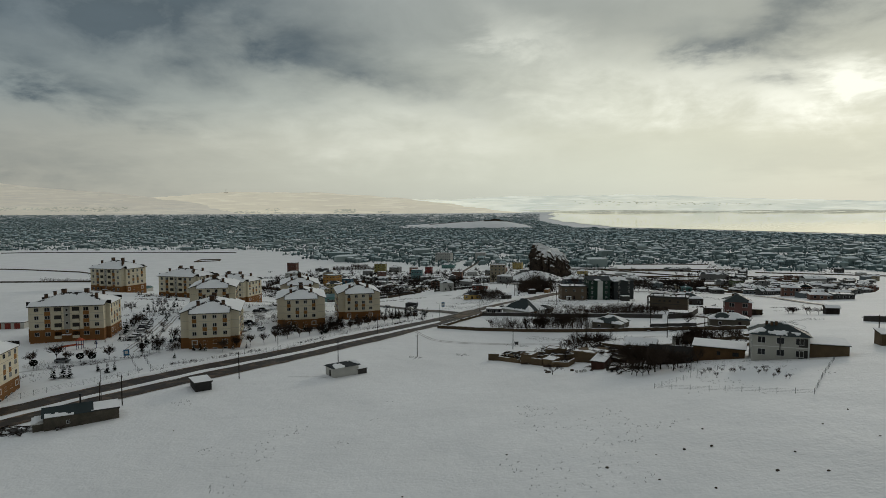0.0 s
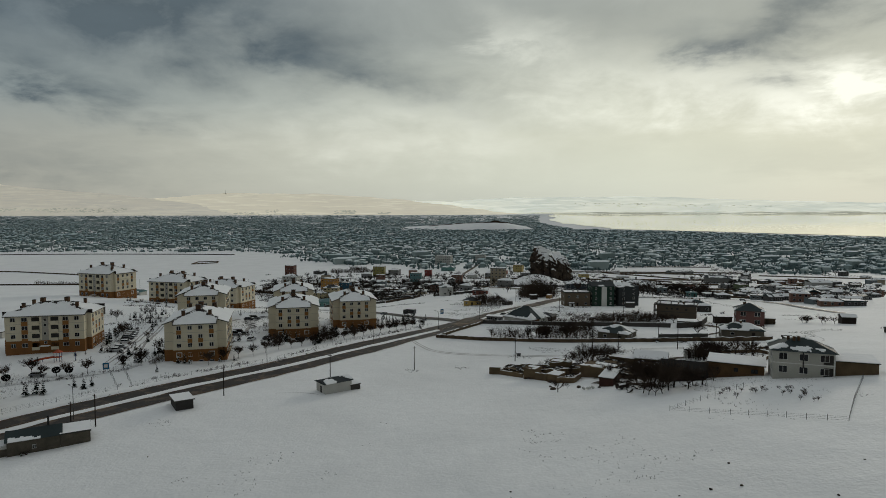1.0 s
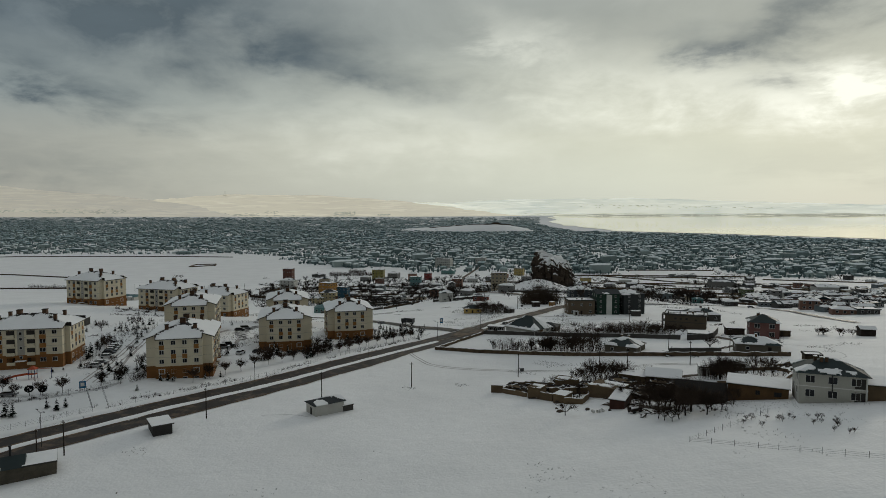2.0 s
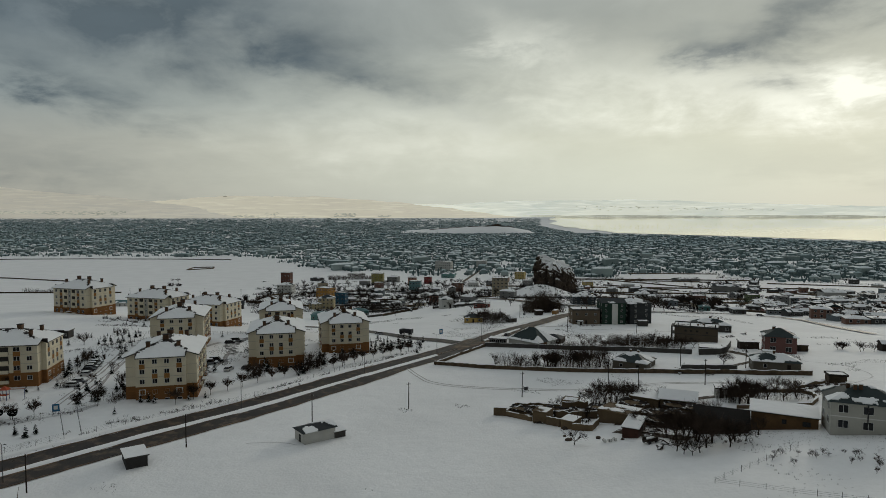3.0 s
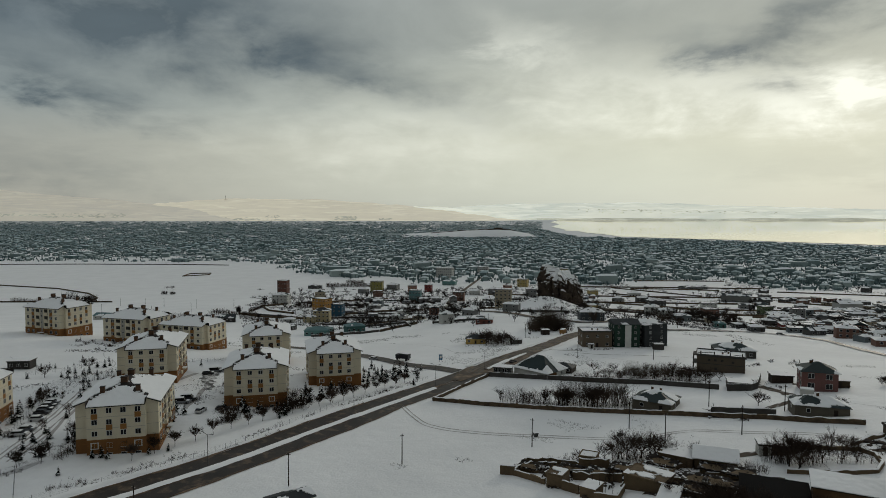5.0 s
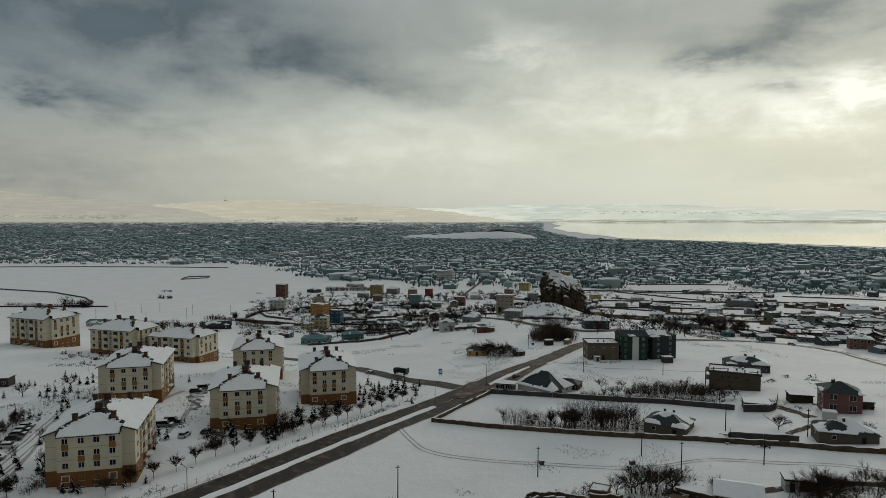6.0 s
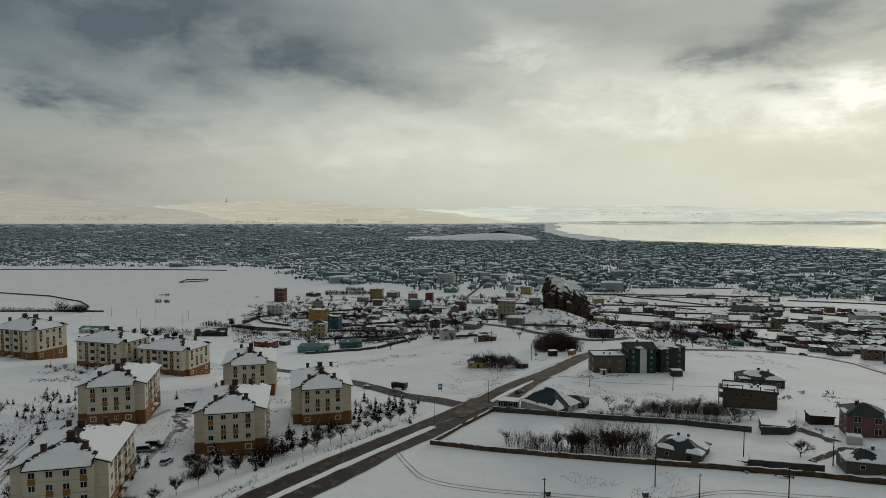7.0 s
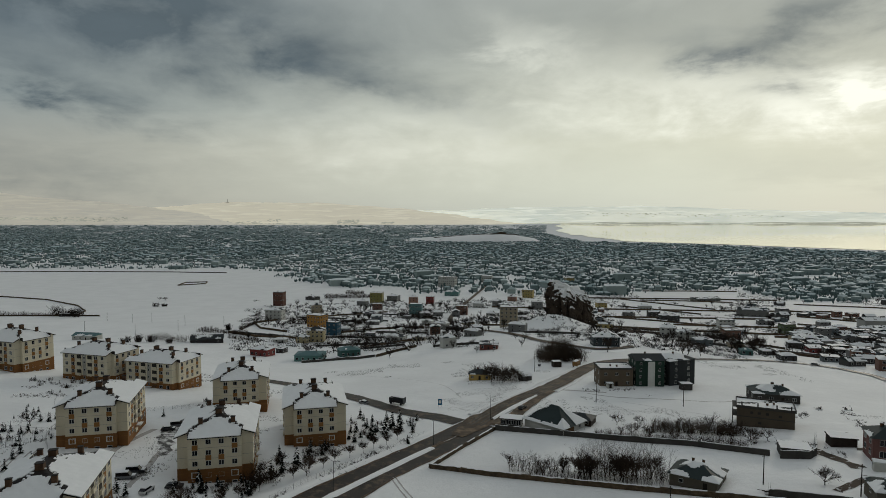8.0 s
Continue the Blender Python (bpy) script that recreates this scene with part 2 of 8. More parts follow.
def land(x, y):
    """Height of the ground without its fine relief, for arrays."""
    x, y = np.asarray(x, float), np.asarray(y, float)
    z = -0.2 + 1.1 * np.clip(x, -400, 400) / 100 * (1 - step(y, 420, 60)) + -44.9 * step(y, 480, 80) + -14.6 * step(y, 800, 110)
    for j, row in enumerate(SWELLS):
        for i, a in enumerate(row):
            z = z + a * np.exp(-((x - (80 * i - 240)) ** 2 + (y - (80 * j + 60)) ** 2) / 9800)
    # snow-covered scree at the foot of the crag
    z = z + 12.0 * np.exp(-((x - 90) ** 2 / 800 + (y - 614) ** 2 / 500))
    # a hollow below the curved road
    z = z - 7.5 * np.exp(-((x - 290) ** 2 / 2800 + (y - 508) ** 2 / 3600))
    far = np.clip((y - 2500) / 2300, 0, 2)
    return z + 62 * far ** 1.25


def gz(x, y):
    return float(land(x, y))



# open snowy plots between the houses of the plain, by their four corners
FIELDS = [
    [(277, 985), (396, 955), (466, 1097), (318, 1105)],
    [(227, 915), (300, 825), (338, 875), (252, 996)],
    [(157, 672), (208, 602), (262, 719), (190, 790)],
    [(416, 870), (484, 770), (640, 850), (468, 934)],
    [(216, 537), (242, 532), (297, 640), (282, 658)],
    [(207, 492), (227, 461), (258, 515), (228, 530)],
    [(362, 733), (397, 685), (443, 749), (400, 803)],
    [(565, 1366), (639, 1366), (684, 1458), (612, 1444)],
    [(712, 1342), (764, 1307), (816, 1391), (747, 1404)],
]


def in_field(x, y, grow=0.0):
    for q in FIELDS:
        cx, cy = sum(p[0] for p in q) / 4, sum(p[1] for p in q) / 4
        for (x0, y0), (x1, y1) in zip(q, q[1:] + q[:1]):
            nx, ny = y1 - y0, x0 - x1
            d = ((x - x0) * nx + (y - y0) * ny) / math.hypot(nx, ny)
            if d > grow:
                break
        else:
            return True
    return False


def town_edge(x):
    """How far off the closely built town begins."""
    return float(np.interp(x, [-432, -334, -237, -165, -82, -8, 65, 150, 250, 300, 470, 500, 700], [1525, 1366, 1233, 1166, 1113, 1080, 1085, 1060, 1050, 1105, 1100, 960, 950]))


def shore(y):
    """Where the town ends and the flats before the lake begin."""
    return float(np.interp(y, [2000, 2210, 2690, 2910, 3600, 4800], [2200, 1495, 1070, 640, 575, 765]))

# ---- builders ----
def mesh_from(name, verts, faces):
    me = bpy.data.meshes.new(name)
    me.from_pydata([tuple(v) for v in verts], [], [tuple(f) for f in faces])
    me.update()
    return me


def as_mesh(name, bm, mat):
    me = bpy.data.meshes.new(name)
    bm.normal_update()
    bm.to_mesh(me)
    bm.free()
    me.materials.append(mat)
    return me


def part(name, bm, mat, parent=None, label="", m=None):
    """Links a bmesh, or a mesh that is shared, as one mesh object under a thing or a part."""
    me = bm if isinstance(bm, bpy.types.Mesh) else as_mesh(name, bm, mat)
    ob = new(name, me)
    if parent:
        ob.parent = parent
    if m is not None:
        ob.matrix_basis = m
    if label:
        ob["label"] = label
    return ob


def thing(name, label, category, m, group="", kind=""):
    ob = new(name)
    ob.empty_display_size = 0.5
    ob.matrix_basis = m
    return tagged(ob, label, category, group, kind)


def solid(name, bm, mat, label, category, m=None, group="", kind=""):
    return tagged(part(name, bm, mat, None, "", m), label, category, group, kind)


def box(bm, x0, x1, y0, y1, z0, z1, bevel=0.0):
    vs = [bm.verts.new((x, y, z)) for z in (z0, z1) for y in (y0, y1) for x in (x0, x1)]
    fs = [bm.faces.new([vs[i] for i in f]) for f in ((0, 2, 3, 1), (4, 5, 7, 6), (0, 1, 5, 4), (2, 6, 7, 3), (0, 4, 6, 2), (1, 3, 7, 5))]
    if bevel:
        bmesh.ops.bevel(bm, geom=list({e for f in fs for e in f.edges}), offset=bevel, segments=1, affect="EDGES")
    return vs


def one_box(*a, bevel=0.0):
    bm = bmesh.new()
    box(bm, *a, bevel=bevel)
    return bm


def prism(bm, outline, z0, z1):
    """A straight prism over an outline (counter-clockwise)."""
    lo = [bm.verts.new((x, y, z0)) for x, y in outline]
    hi = [bm.verts.new((x, y, z1)) for x, y in outline]
    n = len(lo)
    bm.faces.new(lo[::-1]), bm.faces.new(hi)
    for i in range(n):
        bm.faces.new((lo[i], lo[(i + 1) % n], hi[(i + 1) % n], hi[i]))


def tube(bm, p, q, r0, r1, sides=5):
    """A tapered round bar from p to q."""
    p, q = Vector(p), Vector(q)
    ax = (q - p).normalized()
    u = ax.orthogonal().normalized()
    w = ax.cross(u)
    rings = []
    for c, r in ((p, r0), (q, r1)):
        rings.append([bm.verts.new(c + (u * math.cos(2 * math.pi * k / sides) + w * math.sin(2 * math.pi * k / sides)) * r) for k in range(sides)])
    a, b = rings
    for k in range(sides):
        bm.faces.new((a[k], a[(k + 1) % sides], b[(k + 1) % sides], b[k]))
    if sides > 3:
        bm.faces.new(a[::-1]), bm.faces.new(b)


def at(x, y, turn=0.0, dz=0.0):
    return pose(x, y, gz(x, y) + dz, 0, 0, turn)


def low(m, w, d):
    """The ground's height along the front of a footprint of w by d that starts at the pose's origin."""
    return min(sum(gz(*(m @ Vector((u, 0, 0)))[:2]) for u in (0, w)) / 2, sum(gz(*(m @ Vector((u, v, 0)))[:2]) for u in (0, w) for v in (0, d)) / 4 + 0.6)


def snow_sheet(bm, height, x0, x1, y0, y1, cell, keep, thick=0.14):
    """Snow lying on a roof: cells of a grid over height(x, y), left out where keep(x, y) says that it has slid or melted off."""
    nx, ny = max(2, int((x1 - x0) / cell)), max(2, int((y1 - y0) / cell))
    xs = [x0 + (x1 - x0) * i / nx for i in range(nx + 1)]
    ys = [y0 + (y1 - y0) * j / ny for j in range(ny + 1)]
    on = {(i, j) for i in range(nx) for j in range(ny) if keep((xs[i] + xs[i + 1]) / 2, (ys[j] + ys[j + 1]) / 2)}
    top, bot = {}, {}

    def corner(i, j, d, z):
        if (i, j) not in d:
            jig = 0.3 * cell
            edge = any((i + a, j + b) not in on for a in (-1, 0) for b in (-1, 0)) and 0 < i < nx and 0 < j < ny
            ux, uy = (noise.noise((i * 3.1, j * 2.7, 1)) * jig, noise.noise((i * 2.3, j * 3.9, 7)) * jig) if edge else (0, 0)
            X, Y = xs[i] + ux, ys[j] + uy
            d[i, j] = bm.verts.new((X, Y, height(X, Y) + z * (1 + 0.35 * noise.noise((X * 0.8, Y * 0.8, 3)))))
        return d[i, j]

    for i, j in on:
        q = ((i, j), (i + 1, j), (i + 1, j + 1), (i, j + 1))
        bm.faces.new([corner(a, b, top, thick) for a, b in q])
        for k, (a, b) in enumerate(((0, -1), (1, 0), (0, 1), (-1, 0))):
            if (i + a, j + b) not in on:
                p, r = q[k], q[(k + 1) % 4]
                bm.faces.new((corner(*p, top, thick), corner(*p, bot, -0.02), corner(*r, bot, -0.02), corner(*r, top, thick)))


def window_meshes(w, h):
    """Frame and pane of a two-light window, centred on the wall plane, facing -y."""
    bm = bmesh.new()
    t = 0.06
    box(bm, -w / 2 - t, w / 2 + t, -0.05, 0.06, h, h + t)
    box(bm, -w / 2 - t - 0.05, w / 2 + t + 0.05, -0.12, 0.06, -t, 0)
    for x in (-w / 2 - t, -0.04, w / 2):
        box(bm, x, x + (t if x != -0.04 else 0.08), -0.05, 0.06, 0, h)
    fr = as_mesh("window_frame", bm, M_frame)
    pn = as_mesh("pane", one_box(-w / 2, w / 2, -0.012, 0.04, 0, h), M_glass)
    return fr, pn


WINDOWS = {}


def plain_window(parent, m, w=1.3, h=1.3):
    """A window in one mesh, for walls that are hardly seen."""
    key = ("plain", round(w, 1), round(h, 1))
    if key not in WINDOWS:
        bm = bmesh.new()
        box(bm, -w / 2 - 0.09, w / 2 + 0.09, -0.05, 0.06, -0.09, h + 0.09)
        box(bm, -w / 2, w / 2, -0.06, 0.0, 0, h)
        me = as_mesh("window", bm, M_frame)
        me.materials.append(M_glass)
        for p in me.polygons[6:]:
            p.material_index = 1
        WINDOWS[key] = me
    return part("window", WINDOWS[key], None, parent, "", m)


def window(parent, m, w=1.3, h=1.3):
    key = (round(w, 1), round(h, 1))
    if key not in WINDOWS:
        WINDOWS[key] = window_meshes(*key)
    fr, pn = WINDOWS[key]
    o = part("window", fr, None, parent, "", m)
    part("pane", pn, None, o)
    return o


def face_pose(side, u, z, w, d):
    """Pose on a wall of a w by d box: side s, n, w, e; u along the wall from its left end seen from outside."""
    return {"s": pose(u, -0.01, z), "e": pose(w + 0.01, u, z, 0, 0, 90), "n": pose(w - u, d + 0.01, z, 0, 0, 180), "w": pose(-0.01, d - u, z, 0, 0, 270)}[side]


def house(name, label, category, m, w, d, h, wall, roof="hip", rise=2.0, over=0.5, roofmat=None, snow=0.7, floors=1, cols=(3, 2), win=(1.2, 1.2), chimneys=1, group="", door=True, base=None, seed=1, parapet=0.5, sides="swe", cell=0.33, plain=False):
    """A house with its front wall on the pose's x axis. snow: share of the roof that is covered."""
    rnd = random.Random(seed)
    z0 = low(m, w, d)
    m = Matrix.Translation((0, 0, z0 - m.translation.z)) @ m
    t = thing(name, label, category, m, group)
    part("wall", one_box(0, w, 0, d, -2.6, h), wall, t)
    if base:
        part("plinth", one_box(-0.05, w + 0.05, -0.05, d + 0.05, -1.0, 0.7), base, t)
    roofmat = roofmat or M_greyroof
    bm = bmesh.new()
    a, b = -over, w + over
    c, e = -over, d + over
    if roof == "flat":
        for q in ((a, b, c, c + 0.25), (a, b, e - 0.25, e), (a, a + 0.25, c + 0.25, e - 0.25), (b - 0.25, b, c + 0.25, e - 0.25)):
            box(bm, *q, h, h + parapet)
        box(bm, a, b, c, e, h - 0.22, h + 0.002)
        hgt = lambda x, y: h
    elif roof == "shed":
        vs = [bm.verts.new(p) for p in ((a, c, h), (b, c, h), (b, e, h + rise), (a, e, h + rise))]
        vs += [bm.verts.new(v.co + Vector((0, 0, -0.18))) for v in vs]
        for f in ((0, 1, 2, 3), (7, 6, 5, 4), (0, 4, 5, 1), (1, 5, 6, 2), (2, 6, 7, 3), (3, 7, 4, 0)):
            bm.faces.new([vs[i] for i in f])
        box(bm, 0.02, w - 0.02, d - 0.2, d - 0.02, h - 0.2, h + rise * 0.9)
        hgt = lambda x, y: h + rise * (y - c) / (e - c)
    else:
        if w >= d:
            in_ = (d / 2 + over) if roof == "hip" else 0.0
            r0, r1 = (a + in_, d / 2), (b - in_, d / 2)
        else:
            in_ = (w / 2 + over) if roof == "hip" else 0.0
            r0, r1 = (w / 2, c + in_), (w / 2, e - in_)
        P = [bm.verts.new((x, y, h - 0.05)) for x, y in ((a, c), (b, c), (b, e), (a, e))]
        R = [bm.verts.new((*q, h + rise)) for q in (r0, r1)]
        if w >= d:
            fs = ((P[0], P[1], R[1], R[0]), (P[2], P[3], R[0], R[1]), (P[1], P[2], R[1]), (P[3], P[0], R[0]))
        else:
            fs = ((P[1], P[2], R[1], R[0]), (P[3], P[0], R[0], R[1]), (P[0], P[1], R[0]), (P[2], P[3], R[1]))
        for f in fs:
            bm.faces.new(f)
        bm.faces.new(P[::-1])
        half = (min(w, d) / 2 + over)

        def hgt(x, y):
            dist = min(x - a, b - x, y - c, e - y) if roof == "hip" else (min(y - c, e - y) if w >= d else min(x - a, b - x))
            return h - 0.05 + rise * max(0.0, min(1.0, dist / half))
    rf = part("roof", bm, roofmat, t)
    if snow > 0:
        off = seed * 7.7
        sb = bmesh.new()
        snow_sheet(sb, hgt, a + 0.02, b - 0.02, c + 0.02, e - 0.02, cell, lambda x, y: snow >= 1 or noise.noise((x * 0.22 + off, y * 0.3 + off, 0.5)) * 0.8 + noise.noise((x + off, y, 2)) * 0.15 < (snow - 0.5) * 1.3, 0.16)
        if len(sb.faces):
            part("roof_snow", sb, M_roofsnow, rf, "uneven snow lying on the roof")
        else:
            sb.free()
    for k in range(chimneys):
        cx, cy = w * rnd.uniform(0.25, 0.75), d * rnd.uniform(0.35, 0.65)
        hz = hgt(cx, cy)
        ch = part("chimney", one_box(cx - 0.3, cx + 0.3, cy - 0.3, cy + 0.3, hz - 0.4, hz + 1.0), M_brick, t)
        part("chimney_cap", one_box(cx - 0.4, cx + 0.4, cy - 0.4, cy + 0.4, hz + 1.0, hz + 1.14), M_roofsnow, ch, "snow-covered cap")
    fh = h / floors
    for side in sides:
        L = w if side in "sn" else d
        n = cols[0] if side in "sn" else cols[1]
        for f in range(floors):
            for k in range(n):
                if door and f == 0 and side == "s" and k == n // 2:
                    part("door", one_box(-0.5, 0.5, -0.06, 0.05, 0, 2.05), M_wood, t, "dark wooden door", face_pose("s", L * (k + 0.5) / n, 0.0, w, d))
                    continue
                (plain_window if plain else window)(t, face_pose(side, L * (k + 0.5) / n, f * fh + min(1.0, fh - win[1] - 0.4), w, d), *win)
    return t


# ---- trees ----
def twig_meshes(height, spread, seed, limbs=8, depth=4, trunk=0.22, thick=0.16, up=0.5):
    """Trunk and crown of a bare tree in winter: limbs that fork and thin out."""
    rnd = random.Random(seed)
    bt, bc = bmesh.new(), bmesh.new()
    top = Vector((rnd.uniform(-0.1, 0.1) * height, rnd.uniform(-0.1, 0.1) * height, height * trunk))
    tube(bt, (0, 0, -0.4), top, thick, thick * 0.7, 6)

    def grow(p, way, length, r, lev):
        q = p + way * length
        tube(bc, p, q, max(r, 0.012), max(r * 0.55, 0.007), 3)
        if lev == 0:
            return
        for _ in range((8, 4, 3, 3)[lev - 1] if lev < 5 else 3):
            side = Vector((rnd.gauss(0, 1), rnd.gauss(0, 1), rnd.gauss(0.3, 0.6))).normalized()
            grow(p + way * length * rnd.uniform(0.35, 1.0), (way + side * rnd.uniform(0.45, 0.85)).normalized(), length * rnd.uniform(0.55, 0.9), r * 0.5, lev - 1)

    for k in range(limbs):
        a = 2 * math.pi * (k + rnd.uniform(-0.3, 0.3)) / limbs
        way = Vector((math.cos(a) * spread, math.sin(a) * spread, up + rnd.uniform(0.1, 0.7))).normalized()
        grow(top * rnd.uniform(0.7, 1.0), way, height * rnd.uniform(0.26, 0.40), thick * 0.42, depth - 1)
    return as_mesh("trunk", bt, M_bark), as_mesh("crown", bc, M_twig)


def conifer_meshes(height, seed):
    """Trunk, and needle tiers of drooping clumps, some of them with snow lying on them."""
    rnd = random.Random(seed)
    bt, bc = bmesh.new(), bmesh.new()
    tube(bt, (0, 0, -0.3), (0, 0, height * 0.9), 0.09, 0.02, 5)
    tiers = 7
    for k in range(tiers):
        z = height * (0.14 + 0.82 * k / tiers)
        r = height * 0.27 * (1 - k / tiers) ** 0.8 + 0.08
        n = 9 - k // 2
        for i in range(n):
            a = 2 * math.pi * (i + rnd.uniform(-0.35, 0.35)) / n
            rr = r * rnd.uniform(0.65, 1.15)
            tip = Vector((math.cos(a) * rr, math.sin(a) * rr, z - rr * rnd.uniform(0.15, 0.45)))
            snowy = rnd.random() < 0.2
            o = Vector((-math.sin(a), math.cos(a), 0)) * (rr * 0.22 + 0.06)
            base = Vector((0, 0, z + 0.12 * height / tiers))
            mid = base.lerp(tip, 0.6)
            v = [bc.verts.new(q) for q in (base, mid + o, tip, mid - o, mid + Vector((0, 0, 0.14 if snowy else 0.1)))]
            for f in ((0, 1, 4), (1, 2, 4), (2, 3, 4), (3, 0, 4), (0, 3, 2, 1)):
                bc.faces.new([v[q] for q in f]).material_index = 1 if snowy and len(f) == 3 else 0
    me = as_mesh("needles", bc, M_conifer)
    me.materials.append(M_roofsnow)
    return as_mesh("trunk", bt, M_bark), me


def clump_mesh(w, d, h, n, seed, r=0.02, lean=0.25, mat=None):
    """A thicket: stems that rise side by side from one footprint, each with a few side shoots."""
    rnd = random.Random(seed)
    bm = bmesh.new()
    for _ in range(n):
        x, y = rnd.uniform(-w, w) / 2, rnd.uniform(-d, d) / 2
        hh = h * rnd.uniform(0.55, 1.05)
        p = Vector((x, y, -0.2))
        q = p + Vector((rnd.gauss(0, lean) * hh, rnd.gauss(0, lean) * hh, hh))
        tube(bm, p, q, r * 2, r * 0.8, 3)
        for _ in range(7):
            t = rnd.uniform(0.15, 0.95)
            s = p.lerp(q, t)
            tube(bm, s, s + Vector((rnd.gauss(0, 0.2), rnd.gauss(0, 0.2), rnd.uniform(0.1, 0.4))) * hh, r, r * 0.5, 3)
    return as_mesh("thicket", bm, mat or M_twig)


TREES = {}


def bare_tree(x, y, height=6.0, kind=0, label="bare leafless tree standing in the snow", group="bare trees"):
    if kind not in TREES:
        spec = ((6, 0.75, 3), (6, 0.5, 8), (6, 0.9, 21), (6, 0.65, 34))[kind]
        TREES[kind] = twig_meshes(spec[0], spec[1], spec[2], up=0.45 if kind != 1 else 0.9)
    tr, cr = TREES[kind]
    t = thing("bare_tree", label, "tree", at(x, y, (x * 37 + y * 11) % 360) @ Matrix.Scale(height / 6.0, 4), group)
    part("trunk", tr, None, t)
    part("crown", cr, None, t)
    return t


def round_tree(x, y, height=4.0):
    if "round" not in TREES:
        TREES["round"] = twig_meshes(4.0, 0.75, 77, limbs=16, depth=4, trunk=0.45, thick=0.07, up=0.55)
    tr, cr = TREES["round"]
    t = thing("street_tree", "small bare street tree with a round clipped crown", "tree", at(x, y, (x * 53) % 360) @ Matrix.Scale(height / 4.0, 4), "street trees")
    part("trunk", tr, None, t)
    part("crown", cr, None, t)
    return t


def conifer(x, y, height=4.0, kind=0):
    key = "con%d" % kind
    if key not in TREES:
        TREES[key] = conifer_meshes(4.0, 50 + kind)
    t = thing("conifer", "young dark green conifer dusted with snow", "tree", at(x, y, (x * 41 + y * 7) % 360) @ Matrix.Scale(height / 4.0, 4), "young conifers")
    for n, me in zip(("trunk", "needles"), TREES[key]):
        part(n, me, None, t)
    return t


def shrub_row(p, q, h, dens, seed, label, name="thicket", depth=1.5, r=0.015, lean=0.15):
    """A row of shrubs between two places, as separate clumps about 4 m wide."""
    p, q = Vector((*p, 0)), Vector((*q, 0))
    n = max(1, round((q - p).length / 4))
    for k in range(n):
        c = p.lerp(q, (k + 0.5) / n)
        me = clump_mesh(4.4, depth, h * (0.8 + 0.35 * noise.noise((c.x * 0.1, c.y * 0.1, seed))), int(dens * 1.5), seed * 31 + k, r, lean)
        ob = part(name, me, None, None, "", at(c.x, c.y, math.degrees(math.atan2(q.y - p.y, q.x - p.x))))
        tagged(ob, label, "shrub", "thickets")

# ---- ground sheet to the horizon ----
def axis(lo, hi, fine_lo, fine_hi, fine, growth):
    out = list(np.arange(fine_lo, fine_hi + 0.01, fine))
    s = fine
    while out[-1] < hi:
        s *= growth
        out.append(min(hi, out[-1] + s))
    s = fine
    while out[0] > lo:
        s *= growth
        out.insert(0, max(lo, out[0] - s))
    return np.array(out)


def build_ground():
    xs, ys = axis(-4600, 4600, -150, 170, 1.6, 1.045), axis(-500, 4870, 20, 330, 1.6, 1.03)
    X, Y = np.meshgrid(xs, ys)
    Z = land(X, Y)
    Z = Z + 0.10 * np.sin(X * 0.21 + 2 * np.sin(Y * 0.13)) * np.sin(Y * 0.17 + X * 0.05) * (Y < 600)
    nx, ny = len(xs), len(ys)
    verts = np.stack([X.ravel(), Y.ravel(), Z.ravel()], -1)
    k = (np.arange(ny - 1)[:, None] * nx + np.arange(nx - 1)[None, :]).ravel()
    faces = np.stack([k, k + 1, k + nx + 1, k + nx], -1)
    me = bpy.data.meshes.new("ground")
    me.from_pydata(verts.tolist(), [], faces.tolist())
    me.polygons.foreach_set("use_smooth", np.ones(len(faces), bool))
    me.materials.append(M_ground)
    tagged(new("ground", me), "snow-covered hillside running down to a wide plain", "ground", kind="structure")


def ground_material():
    """Wind-packed snow: long drifts, hummocks over buried tussocks, and a fine crust."""
    mt = material("snowy_ground", SNOW, 0.75, vary=0.045, scale=0.10, bump=1.0, bump_scale=0.55, spec=0.2)
    N, L = mt.node_tree.nodes, mt.node_tree.links
    bs = N["Principled BSDF"]
    last = bs.inputs["Normal"].links[0].from_socket
    geo = N.new("ShaderNodeNewGeometry")
    for sc, dist, strength, stretch in ((0.10, 0.9, 0.55, (1, 0.55, 1)), (1.7, 0.14, 0.9, (1, 1, 1)), (0.28, 0.30, 0.7, (0.6, 1, 1))):
        vm, n, b = N.new("ShaderNodeVectorMath"), N.new("ShaderNodeTexNoise"), N.new("ShaderNodeBump")
        vm.operation = "MULTIPLY"
        vm.inputs[1].default_value = stretch
        L.new(geo.outputs["Position"], vm.inputs[0])
        n.inputs["Scale"].default_value, n.inputs["Detail"].default_value = sc, 4
        L.new(vm.outputs[0], n.inputs[0])
        b.inputs["Strength"].default_value, b.inputs["Distance"].default_value = strength, dist
        L.new(n.outputs[0], b.inputs["Height"])
        L.new(last, b.inputs["Normal"])
        last = b.outputs[0]
    L.new(last, bs.inputs["Normal"])
    return mt


M_ground = ground_material()
build_ground()


